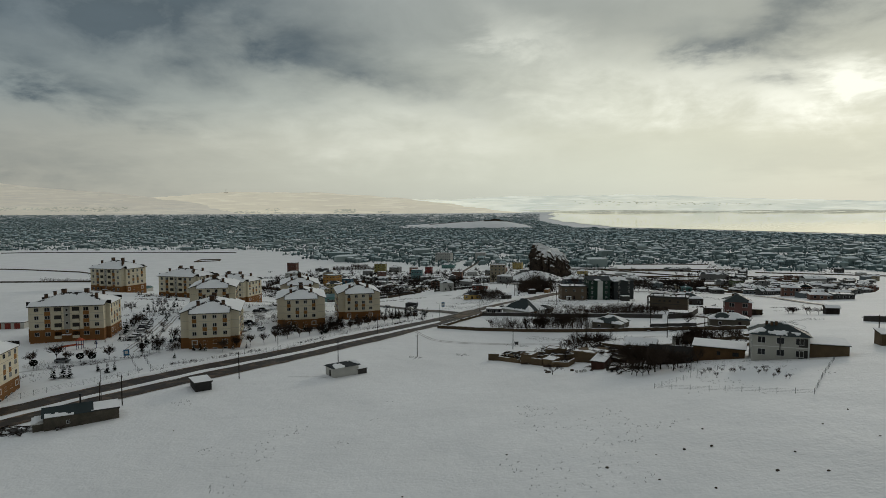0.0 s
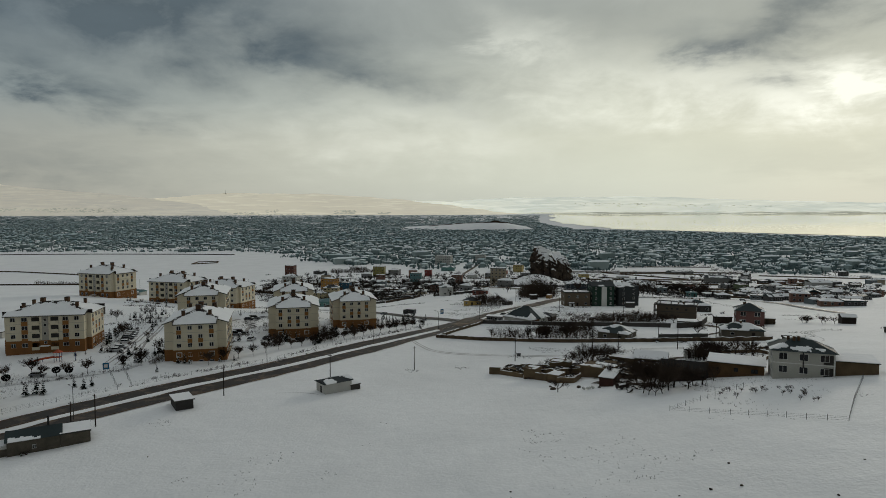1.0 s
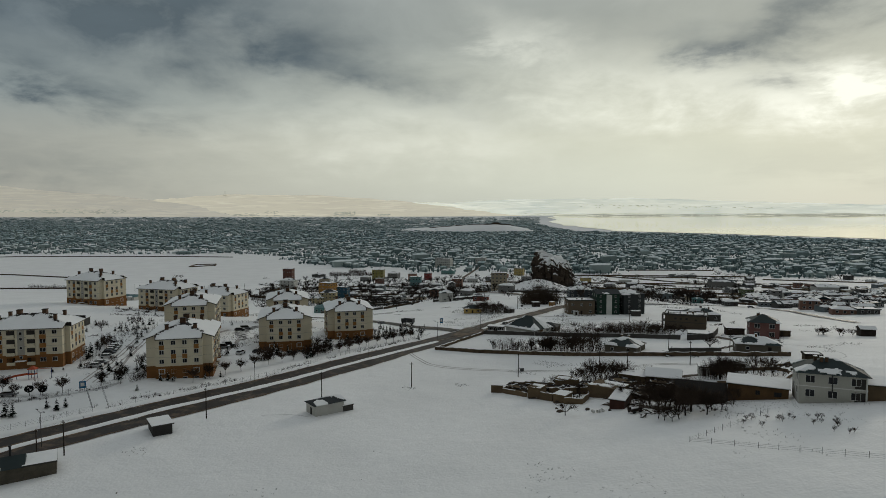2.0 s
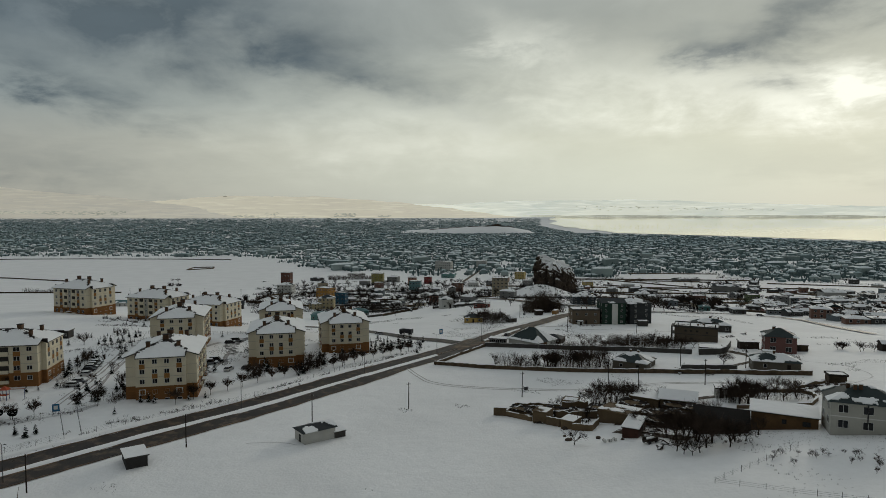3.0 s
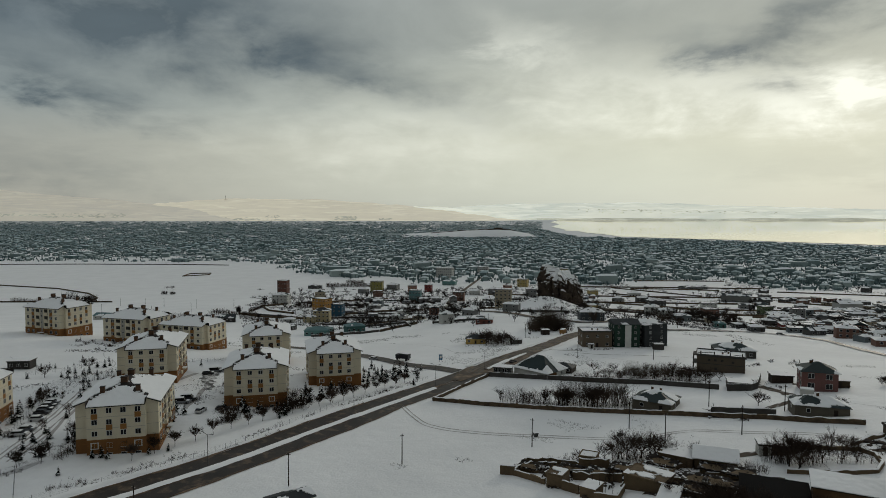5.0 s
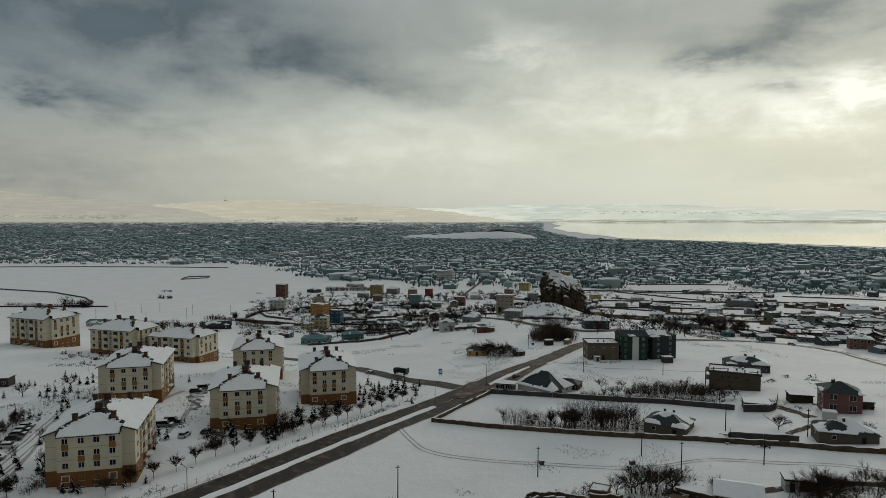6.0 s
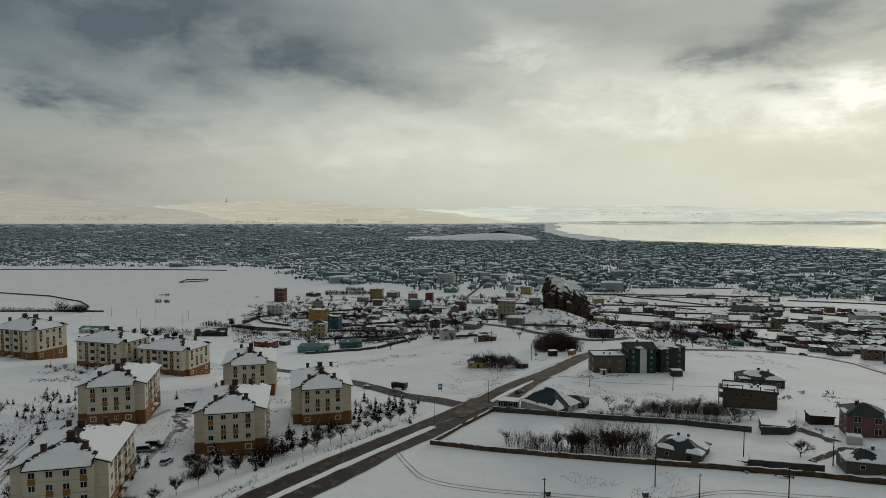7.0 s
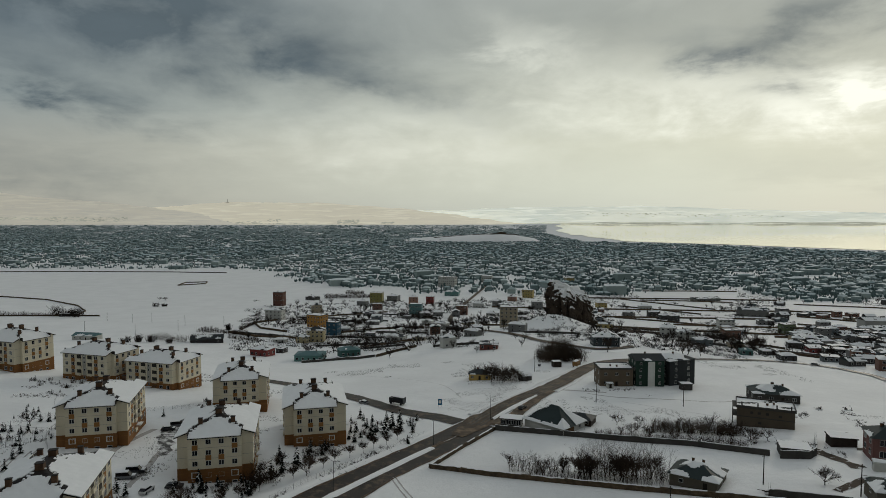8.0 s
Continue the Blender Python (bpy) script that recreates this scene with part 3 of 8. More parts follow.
def ribbon(name, label, category, line, width, mat, dz=0.06, cols=4, kind="structure", step_len=2.0, rough_edge=0.0, crown=0.0):
    """A strip along a line of places, laid on the ground."""
    pts = [Vector((*p, 0)) for p in line]
    dense = []
    for i in range(len(pts) - 1):
        n = max(1, int((pts[i + 1] - pts[i]).length / step_len))
        for k in range(n):
            t = k / n
            p0, p1, p2, p3 = pts[max(0, i - 1)], pts[i], pts[i + 1], pts[min(len(pts) - 1, i + 2)]
            dense.append(0.5 * ((2 * p1) + (p2 - p0) * t + (2 * p0 - 5 * p1 + 4 * p2 - p3) * t * t + (3 * p1 - p0 - 3 * p2 + p3) * t ** 3))
    dense.append(pts[-1])
    wid = width if callable(width) else (lambda s: width)
    verts, faces = [], []
    for i, p in enumerate(dense):
        d = (dense[min(i + 1, len(dense) - 1)] - dense[max(i - 1, 0)]).normalized()
        nrm = Vector((-d.y, d.x, 0))
        s = i / (len(dense) - 1)
        for c in range(cols + 1):
            u = c / cols - 0.5
            e = rough_edge * noise.noise((i * 0.35, c * 5.0, len(line))) if c in (0, cols) else 0
            q = p + nrm * (u * wid(s) + e)
            top = crown * (1 - (2 * u) ** 2) * (0.8 + 0.4 * noise.noise((i * 0.3, c, 4)))
            verts.append((q.x, q.y, gz(q.x, q.y) + dz + top + 0.10 * math.sin(q.x * 0.21 + 2 * math.sin(q.y * 0.13)) * math.sin(q.y * 0.17 + q.x * 0.05) * (q.y < 600)))
    for i in range(len(dense) - 1):
        for c in range(cols):
            a = i * (cols + 1) + c
            faces.append((a + 1, a, a + cols + 1, a + cols + 2))
    me = mesh_from(name, verts, faces)
    me.materials.append(mat)
    return tagged(new(name, me), label, category, kind=kind)


# dual carriageway along the housing estate, running on past the junction
ROAD = [(-190, 62), (-150, 100), (-110, 145.5), (-82, 173.3), (-55.5, 204.5), (-29, 249), (-5, 284), (10, 306)]
ribbon("road", "wet dark asphalt carriageway with slush beside the estate", "road", ROAD, 5.6, M_asphalt, 0.08, 6, rough_edge=0.5)
ROAD2 = [(-186, 52), (-145, 91), (-104, 138), (-70.3, 173.9), (-51.5, 198), (-26, 239), (-13, 262), (6, 288), (16, 303)]
ribbon("road", "wet dark asphalt carriageway with slush beyond the snowy median", "road", ROAD2, 5.6, M_asphalt, 0.08, 6, rough_edge=0.5)
BROWN = [(5, 292), (11, 303.5), (17.5, 315), (25, 327), (34, 340.5), (45.5, 356), (58, 376.5), (69, 396.5), (79, 412), (90, 423), (106, 430), (126, 434.5)]
ribbon("road", "brown slushy road climbing past the houses", "road", BROWN, lambda s: min(11.5 - 4.0 * s, 4.0 + 90 * s) if s < 0.12 else (8.6 if s < 0.2 else 9.6 - 2.0 * s), M_mudroad, 0.22, 8, rough_edge=0.7)
ribbon("road", "short slip road of brown slush beside the kiosk", "road", [(18.5, 302.5), (24.2, 310), (30, 321.5), (38, 337), (46, 350)], lambda s: 5.5 - 1.5 * s, M_mudroad, 0.20, 6, rough_edge=0.5)
ribbon("median", "bank of ploughed snow between road and slip road", "road median", [(18.0, 309.5), (22.4, 317), (30.1, 329.6), (38.5, 342.0)], lambda s: 0.6 + 2.0 * math.sin(math.pi * min(1.0, 0.12 + s * 0.85)), M_snow, 0.22, 4, crown=0.55, rough_edge=0.25, step_len=1.0)
ribbon("snow_bank", "ploughed snow bank along the brown road", "snow bank", [(10.0, 316.5), (20.0, 331.2), (30.4, 345.2), (42.8, 366), (56.5, 387), (68, 406), (79, 421)], 1.8, M_snow, 0.12, 4, crown=0.55, rough_edge=0.35)
ribbon("snow_bank", "ploughed snow bank along the edge of the brown road", "snow bank", [(47.5, 347.5), (58.6, 366), (67.5, 383), (78.5, 401.5)], 1.5, M_snow, 0.12, 4, crown=0.4, rough_edge=0.35)
ribbon("road", "side road of wet asphalt leading off the junction", "road", [(6, 307), (-3, 314), (-16, 322), (-37, 345), (-62, 372), (-90, 396)], 7.5, M_asphalt, 0.18, 4, rough_edge=0.5)
ribbon("median", "ploughed snow heaped on the road median", "road median", [(-186, 57), (-147.5, 96), (-107, 141.5), (-76.5, 173.7), (-53.8, 201), (-27.5, 244), (-12, 268), (-3, 281)], 2.6, M_snow, 0.05, 4, crown=0.45, rough_edge=0.3)
ribbon("snow_bank", "ploughed snow bank along the road edge", "snow bank", [(-192, 66), (-153, 104), (-114, 149), (-87, 176), (-59.5, 207.5), (-33, 252), (-10, 286), (-2, 300)], 2.2, M_snow, 0.05, 4, crown=0.5, rough_edge=0.4)


def beside(line, off):
    """The same line, carried off to one side."""
    out = []
    for i, (x, y) in enumerate(line):
        (x0, y0), (x1, y1) = line[max(0, i - 1)], line[min(len(line) - 1, i + 1)]
        d = math.hypot(x1 - x0, y1 - y0)
        out.append((x - (y1 - y0) / d * off, y + (x1 - x0) / d * off))
    return out


for line, off in ((ROAD, -2.9), (ROAD2, 2.9), (ROAD2, -3.0), (ROAD, 2.9)):
    ribbon("slush_verge", "brown slush ploughed to the edge of the carriageway", "road verge", beside(line, off), 0.7, M_mudroad, 0.11, 2, rough_edge=0.45, crown=0.06)
for off, wd in ((-2.7, 0.7), (-1.2, 0.6), (0.9, 0.8), (2.4, 0.6)):
    ribbon("wheel_track", "dark wet wheel track along the brown road", "road", beside(BROWN[1:], off), wd, M_wetmud, 0.245, 2, rough_edge=0.5)

# ---- lake and far hills ----
def build_lake():
    ys = np.linspace(2250, 4780, 90)
    verts, faces = [], []
    for i, y in enumerate(ys):
        left = shore(y) + (130 if y < 3400 else 60)
        xs = np.linspace(left + 25 * math.sin(y * 0.011), 4600, 12)
        for x in xs:
            verts.append((x, y, gz(x, y) + 1.6))
    for i in range(len(ys) - 1):
        for j in range(11):
            a = i * 12 + j
            faces.append((a, a + 1, a + 13, a + 12))
    me = mesh_from("lake", verts, faces)
    me.polygons.foreach_set("use_smooth", np.ones(len(faces), bool))
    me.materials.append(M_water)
    tagged(new("lake", me), "still pale lake lying beyond the town", "lake", kind="structure")


def water_material():
    """Still water as a cream-tinted metal mirror, its normal leaned to reflect higher, brighter sky, broken by faint
    ripples.
    """
    # the cream of the sky's reflection is put into the metal's tint
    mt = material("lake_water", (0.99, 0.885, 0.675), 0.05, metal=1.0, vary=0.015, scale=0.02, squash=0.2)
    N, L = mt.node_tree.nodes, mt.node_tree.links
    geo, n, a, b = N.new("ShaderNodeNewGeometry"), N.new("ShaderNodeTexNoise"), N.new("ShaderNodeVectorMath"), N.new("ShaderNodeVectorMath")
    n.inputs["Scale"].default_value, n.inputs["Detail"].default_value = 0.08, 4
    L.new(geo.outputs["Position"], n.inputs[0])
    a.operation, b.operation = "SUBTRACT", "MULTIPLY_ADD"
    L.new(n.outputs["Color"], a.inputs[0])
    a.inputs[1].default_value = (0.5, 0.5, 0.5)
    L.new(a.outputs[0], b.inputs[0])
    b.inputs[1].default_value, b.inputs[2].default_value = (0.04, 0.04, 0), (0, -0.028, 1)
    L.new(b.outputs[0], N["Principled BSDF"].inputs["Normal"])
    return mt


M_water = water_material()
build_lake()


def hills(name, label, y, base, crest, mat, seed, depth=120):
    """A far range whose crest runs through the given places (x, height)."""
    xs = np.linspace(-4600, 4600, 300)
    verts, faces = [], []
    for k, x in enumerate(xs):
        h = float(np.interp(x, [c[0] for c in crest], [c[1] for c in crest])) + 7 * noise.fractal((x * 0.004, seed, 0), 0.6, 2.0, 5)
        h += 4 * noise.fractal((x * 0.02, seed, 3), 0.6, 2.0, 4)
        for r in range(8):
            f = r / 7
            verts.append((x, y + depth * f, base + (h - base) * f ** 0.8 + 5 * noise.noise((x * 0.006, r * 1.7, seed)) * (0 < r < 7)))
    for k in range(len(xs) - 1):
        for r in range(7):
            a = k * 8 + r
            faces.append((a, a + 8, a + 9, a + 1))
    me = mesh_from(name, verts, faces)
    me.polygons.foreach_set("use_smooth", np.ones(len(faces), bool))
    me.materials.append(mat)
    tagged(new(name, me), label, "hills", kind="structure")


def hill_material(name, base, shade, light, glow):
    """Snow slopes with the haze put in as emission: painted shaded flanks, thin pale and dark streaks and pale crests,
    all lying flat along the range.
    """
    mt = bpy.data.materials.new(name)
    mt.use_nodes = True
    N, L = mt.node_tree.nodes, mt.node_tree.links
    bs = N["Principled BSDF"]
    bs.inputs["Roughness"].default_value = 0.95
    geo = N.new("ShaderNodeNewGeometry")

    def streaks(sx, sz, lo, hi, most, detail=5):
        vm = N.new("ShaderNodeVectorMath")
        vm.operation = "MULTIPLY"
        vm.inputs[1].default_value = (sx, sx, sz)
        L.new(geo.outputs["Position"], vm.inputs[0])
        n = N.new("ShaderNodeTexNoise")
        n.inputs["Scale"].default_value, n.inputs["Detail"].default_value, n.inputs["Distortion"].default_value = 1.0, detail, 0.4
        L.new(vm.outputs[0], n.inputs[0])
        r = N.new("ShaderNodeMapRange")
        for k, v in enumerate((lo, hi, 0.0, most)):
            r.inputs[k + 1].default_value = v
        L.new(n.outputs[0], r.inputs[0])
        return r.outputs[0]

    c = None
    for fac, col in ((streaks(0.0022, 0.016, 0.46, 0.62, 0.55), shade), (streaks(0.004, 0.075, 0.53, 0.60, 0.75), light), (streaks(0.010, 0.14, 0.56, 0.61, 0.65), shade)):
        n = N.new("ShaderNodeMix")
        n.data_type = "RGBA"
        L.new(fac, n.inputs[0])
        if c is None:
            n.inputs[6].default_value = (*base, 1)
        else:
            L.new(c, n.inputs[6])
        n.inputs[7].default_value = (*col, 1)
        c = n.outputs[2]
    # the slopes give off their own colour, in place of haze before them
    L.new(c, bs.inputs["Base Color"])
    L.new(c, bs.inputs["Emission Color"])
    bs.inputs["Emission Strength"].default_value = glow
    return mt


# tint and glow of each range are set to its share of haze
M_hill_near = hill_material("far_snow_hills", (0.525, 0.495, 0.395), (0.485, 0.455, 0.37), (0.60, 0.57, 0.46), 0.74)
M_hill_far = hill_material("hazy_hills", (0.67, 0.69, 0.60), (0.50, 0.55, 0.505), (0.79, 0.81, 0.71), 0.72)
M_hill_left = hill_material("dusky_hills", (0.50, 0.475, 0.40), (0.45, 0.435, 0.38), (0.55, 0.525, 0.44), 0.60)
CREST_FAR = [(-4600, 110), (-353, 105), (67, 98), (404, 124), (908, 130), (1539, 135), (2169, 114), (3296, 84), (4600, 74)]
CREST_NEAR = [(-4600, 150), (-3296, 150), (-2455, 140), (-2161, 122), (-1627, 164), (-942, 156), (-353, 118), (67, 68), (404, 20), (900, -30), (4600, -30)]
CREST_LEFT = [(-4600, 285), (-3296, 232), (-2900, 186), (-2455, 158), (-2161, 122), (-1850, 82), (-1500, 22), (-1200, -30), (4600, -60)]
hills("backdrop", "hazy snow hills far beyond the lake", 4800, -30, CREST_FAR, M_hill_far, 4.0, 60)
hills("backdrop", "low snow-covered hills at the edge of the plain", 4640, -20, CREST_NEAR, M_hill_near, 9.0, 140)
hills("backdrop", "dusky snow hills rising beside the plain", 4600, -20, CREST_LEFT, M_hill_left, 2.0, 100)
mast = thing("mast", "thin far tower on a broad base on the hill crest", "tower", pose(-1627, 4772, 158))
# the base wears the hills' glowing colour, paled as if by haze
part("base", one_box(-11, 11, -3, 3, -16, -1.5), M_hill_near, mast)
part("roof", one_box(-13, 13, -4, 4, -1.5, 0.5), M_conc, mast)
part("pole", one_box(-0.8, 0.8, -0.8, 0.8, 0.5, 26), M_conc, mast)


def far_groves():
    """Groves, hedges and hamlets in the haze at the foot of the far hills and on the shore."""
    rnd = random.Random(52)
    V, F = [], []
    rows = []
    for x0, x1, z0, z1, n in ((-3250, -2300, 30, 52, 150), (-2900, -2350, 22, 34, 60), (-1950, -1350, 8, 24, 60), (-790, -640, 8, 34, 75), (-470, -380, 8, 18, 28), (-1300, -1200, 20, 40, 14), (-2300, -1000, 2, 10, 90)):
        for _ in range(n):
            x, z = rnd.uniform(x0, x1), rnd.uniform(z0, z1)
            crest, y0, dep = (CREST_LEFT, 4600, 100) if x < -2250 else (CREST_NEAR, 4640, 140)
            top = float(np.interp(x, [c[0] for c in crest], [c[1] for c in crest]))
            f = max(0.02, min(0.9, (z + 20) / max(30.0, top + 20))) ** 1.25
            rows.append((x, y0 + dep * f - 6, z - 4, rnd.uniform(10, 30), rnd.uniform(2.5, 5.5)))
    for _ in range(110):
        x = rnd.uniform(640, 3300)
        rows.append((x, 4795, rnd.uniform(4, 16) if rnd.random() < 0.5 else rnd.uniform(3, 8), rnd.uniform(140, 460), rnd.uniform(1.2, 2.6)))
    for k in range(90):
        x = 1000 + 1500 * rnd.random()
        rows.append((x, 4806, 84 - 0.018 * (x - 1000) + rnd.gauss(0, 2.5) if k % 3 else 60 + rnd.uniform(-14, 10), rnd.uniform(9, 22), rnd.uniform(2.5, 5)))
    for x, y, z, w, h in rows:
        k = len(V)
        V += [(x - w / 2, y, z), (x + w / 2, y, z), (x + w * 0.3, y, z + h), (x - w * 0.25, y, z + h * rnd.uniform(0.6, 1.0)), (x, y + 4, z + h * 0.5)]
        F += [(k, k + 1, k + 2, k + 3), (k, k + 3, k + 4), (k + 2, k + 1, k + 4)]
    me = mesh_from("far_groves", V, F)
    # pale colour and emission imitate the haze lying over the groves
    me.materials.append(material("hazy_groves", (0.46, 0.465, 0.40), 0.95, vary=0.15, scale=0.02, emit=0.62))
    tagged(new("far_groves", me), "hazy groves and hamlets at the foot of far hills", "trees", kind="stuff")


far_groves()


def town_hill():
    """A low snowy hill in the town with an old rampart along its crest."""
    crest = lambda x: float(np.interp(x, [-230, -70, 60, 170, 250, 310, 360, 440], [0, 12, 21, 28, 31, 27, 16, 0]))
    verts, faces = [], []
    n, r = 90, 24
    for i in range(n + 1):
        x = -260 + 730 * i / n
        for j in range(r + 1):
            v = j / r * 2 - 1
            verts.append((x, 3050 + 170 * v, gz(x, 3050 + 170 * v) - 1.5 + crest(x) * max(0.0, 1 - v * v) ** 0.9 + 1.5 * noise.noise((x * 0.03, v * 4, 2))))
    for i in range(n):
        for j in range(r):
            a = i * (r + 1) + j
            faces.append((a, a + r + 1, a + r + 2, a + 1))
    me = mesh_from("hill", verts, faces)
    me.polygons.foreach_set("use_smooth", np.ones(len(faces), bool))
    me.materials.append(M_ground)
    tagged(new("hill", me), "low snowy hill with an old rampart in the far town", "hill", kind="structure")
    bm = bmesh.new()
    x = -60
    while x < 330:
        L = 10 + 8 * noise.noise((x * 0.1, 4, 4))
        z = gz(x, 3040) + crest(x) - 4
        box(bm, x, x + L, 3022 + 14 * math.sin(x * 0.02), 3030 + 14 * math.sin(x * 0.02), z - 4, z + 4.5 + 3 * noise.noise((x * 0.05, 1, 1)) + (5 if 225 < x < 275 else 0))
        x += L + 0.5
    solid("rampart", bm, M_stone, "dark ruined rampart along a far hilltop", "rampart", kind="structure")


town_hill()


# ---- town on the plain ----
def build_town():
    """Houses too far off to be told apart: walls, white roofs, and dark gardens between them, tinted teal for haze."""
    rnd = np.random.RandomState(3)
    wv, wf, rv, rf, tv, tf, nv, nf = [], [], [], [], [], [], [], []

    def add_box(V, F, x, y, z, w, d, h, a):
        c, s = math.cos(a), math.sin(a)
        n = len(V)
        for zz in (z - 1, z + h):
            for u, v in ((-w, -d), (w, -d), (w, d), (-w, d)):
                V.append((x + (u * c - v * s) / 2, y + (u * s + v * c) / 2, zz))
        F += [(n, n + 1, n + 5, n + 4), (n + 1, n + 2, n + 6, n + 5), (n + 2, n + 3, n + 7, n + 6), (n + 3, n, n + 4, n + 7), (n + 4, n + 5, n + 6, n + 7)]

    def add_roof(V, F, x, y, z, w, d, a, rise):
        c, s = math.cos(a), math.sin(a)
        n = len(V)
        for u, v, q in ((-w, -d, 0), (w, -d, 0), (w, d, 0), (-w, d, 0), (-w * 0.45, 0, rise), (w * 0.45, 0, rise)):
            V.append((x + (u * c - v * s) / 2, y + (u * s + v * c) / 2, z + q))
        F += [(n, n + 1, n + 5, n + 4), (n + 1, n + 2, n + 5), (n + 2, n + 3, n + 4, n + 5), (n + 3, n, n + 4)]

    count = 0
    while count < 13500:
        y = 950 * (4560 / 950) ** rnd.rand()
        x = rnd.uniform(-0.80, 0.80) * (y + 80)
        px = x / y
        # the open snowfield, the plots, the lake and the rampart hill stay free
        if y < town_edge(x) or rnd.rand() > min(1.0, 0.20 + 0.80 * (y - town_edge(x)) / 1000) or rnd.rand() < (y - 3800) / 1100 or in_field(x, y, 6) or (abs(y - 3050) < 70 and -60 < x < 340):
            continue
        if y > 2050 and x > shore(y) - 30:
            continue
        if noise.noise((x * 0.012, y * 0.010, 21.0)) > 0.38 + 0.2 * min(1.0, max(0.0, (y - 1500) / 1200)):
            continue
        z, a = gz(x, y), rnd.choice((0.15, 0.6, -0.3)) + rnd.normal(0, 0.12)
        big = rnd.rand()
        w, d, h = rnd.uniform(6.0, 11), rnd.uniform(6, 9), rnd.choice((2.4, 2.7, 3.0, 3.2, 5.4, 5.8))
        small = 1.25 - 0.25 * min(1.0, max(0.0, (y - 1200) / 300)) if y < 1500 else 1.0 - 0.35 * min(1.0, (y - 1500) / 2600)
        w, d, h = w * small, d * small, h * small
        if big > (0.965 if x > -300 else 0.93):
            w, d, h = rnd.uniform(14, 34) * small, rnd.uniform(10, 14) * small, rnd.uniform(5, 11) * small
        add_box(wv, wf, x, y, z, w, d, h, a)
        # roofs past 1900 m take the duller teal range, painted for haze
        if rnd.rand() < (0.8 if y > 1450 else 0.55):
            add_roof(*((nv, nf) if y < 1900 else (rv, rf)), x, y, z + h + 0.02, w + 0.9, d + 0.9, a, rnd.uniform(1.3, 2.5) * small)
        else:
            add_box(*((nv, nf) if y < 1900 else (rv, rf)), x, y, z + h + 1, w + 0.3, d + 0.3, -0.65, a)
        count += 1
        for _ in range(rnd.randint(4, 9)):
            tx, ty = x + rnd.normal(0, 13), y - 2 + rnd.normal(0, 13)
            tz, th, tw = gz(tx, ty), rnd.uniform(2.4, 7.0) * small, rnd.uniform(0.9, 2.6) * small
            n = len(tv)
            for q in range(5):
                b = q * 2 * math.pi / 5 + rnd.rand()
                r = tw * rnd.uniform(0.6, 1.2)
                tv.append((tx + math.cos(b) * r, ty + math.sin(b) * r, tz + th * rnd.uniform(0.35, 0.6)))
            tv.append((tx, ty, tz - 0.3))
            tv.append((tx + rnd.normal(0, 0.4), ty, tz + th))
            for q in range(5):
                tf += [(n + q, n + (q + 1) % 5, n + 6), (n + (q + 1) % 5, n + q, n + 5)]
    for nm, V, F, mat, lab in (("town_houses", wv, wf, M_far_wall, "closely built low houses of a distant town"), ("town_roofs", rv, rf, M_hazed_roof, "snow-covered roofs of the distant town, dulled teal for haze"), ("town_roofs", nv, nf, M_far_roof, "snowy roofs at the near side of the town, greyed teal for haze"), ("town_trees", tv, tf, M_far_tree, "dark bare garden trees of the distant town")):
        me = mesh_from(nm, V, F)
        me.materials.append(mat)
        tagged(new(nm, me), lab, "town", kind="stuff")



def build_gardens():
    """Dark garden ground, scrub and yards between the far houses, paled teal for haze, with open snowy plots left free.
    """
    rnd = random.Random(8)
    xs, ys = np.arange(-3800, 3801, 15.0), 950 * (4600 / 950) ** np.linspace(0, 1, 230)
    X, Y = np.meshgrid(xs, ys)
    Z = land(X, Y) + 0.6
    verts = [(x, y, z + 0.8 * noise.noise((x * 0.05, y * 0.05, 1))) for x, y, z in zip(X.ravel(), Y.ravel(), Z.ravel())]
    faces, nx = [], len(xs)
    for j in range(len(ys) - 1):
        for i in range(nx - 1):
            x, y = xs[i] + 7.5, (ys[j] + ys[j + 1]) / 2
            if (y > 2050 and x > shore(y) - 25) or abs(x) > 0.86 * y:
                continue
            open_plot = noise.noise((x * 0.006, y * 0.0035, 5.0)) + 0.6 * noise.noise((x * 0.025, y * 0.015, 8.0))
            if rnd.random() < (y - 3900) / 900 or noise.noise((x * 0.012, y * 0.010, 21.0)) > 0.36 + 0.2 * min(1.0, max(0.0, (y - 1500) / 1200)) or open_plot > -0.26 + 0.38 * min(1, max(0, (y - town_edge(x)) / 900)) + 0.25 * min(1, max(0, (y - 1800) / 1500)) or in_field(x, y, 8) or (abs(y - 3050) < 80 and -80 < x < 350):
                continue
            if y < town_edge(x) + 15 + 60 * noise.noise((x * 0.01, 1, 1)):
                continue
            a = j * nx + i
            faces.append((a, a + 1, a + nx + 1, a + nx))
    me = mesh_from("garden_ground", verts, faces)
    # ground colour lightened to teal so that it carries the distant haze
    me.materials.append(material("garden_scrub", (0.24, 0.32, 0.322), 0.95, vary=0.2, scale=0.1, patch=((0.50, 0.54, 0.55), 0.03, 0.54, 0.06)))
    tagged(new("garden_ground", me), "dark gardens and yards between the town houses, paled teal for haze", "gardens", kind="stuff")


build_gardens()
build_town()

# ---- apartment blocks ----
BW, BD, BH, BAY, BOUT = 18.8, 23.5, 12.2, 2.75, 1.4
SLOPE, OVER = 0.36, 0.7


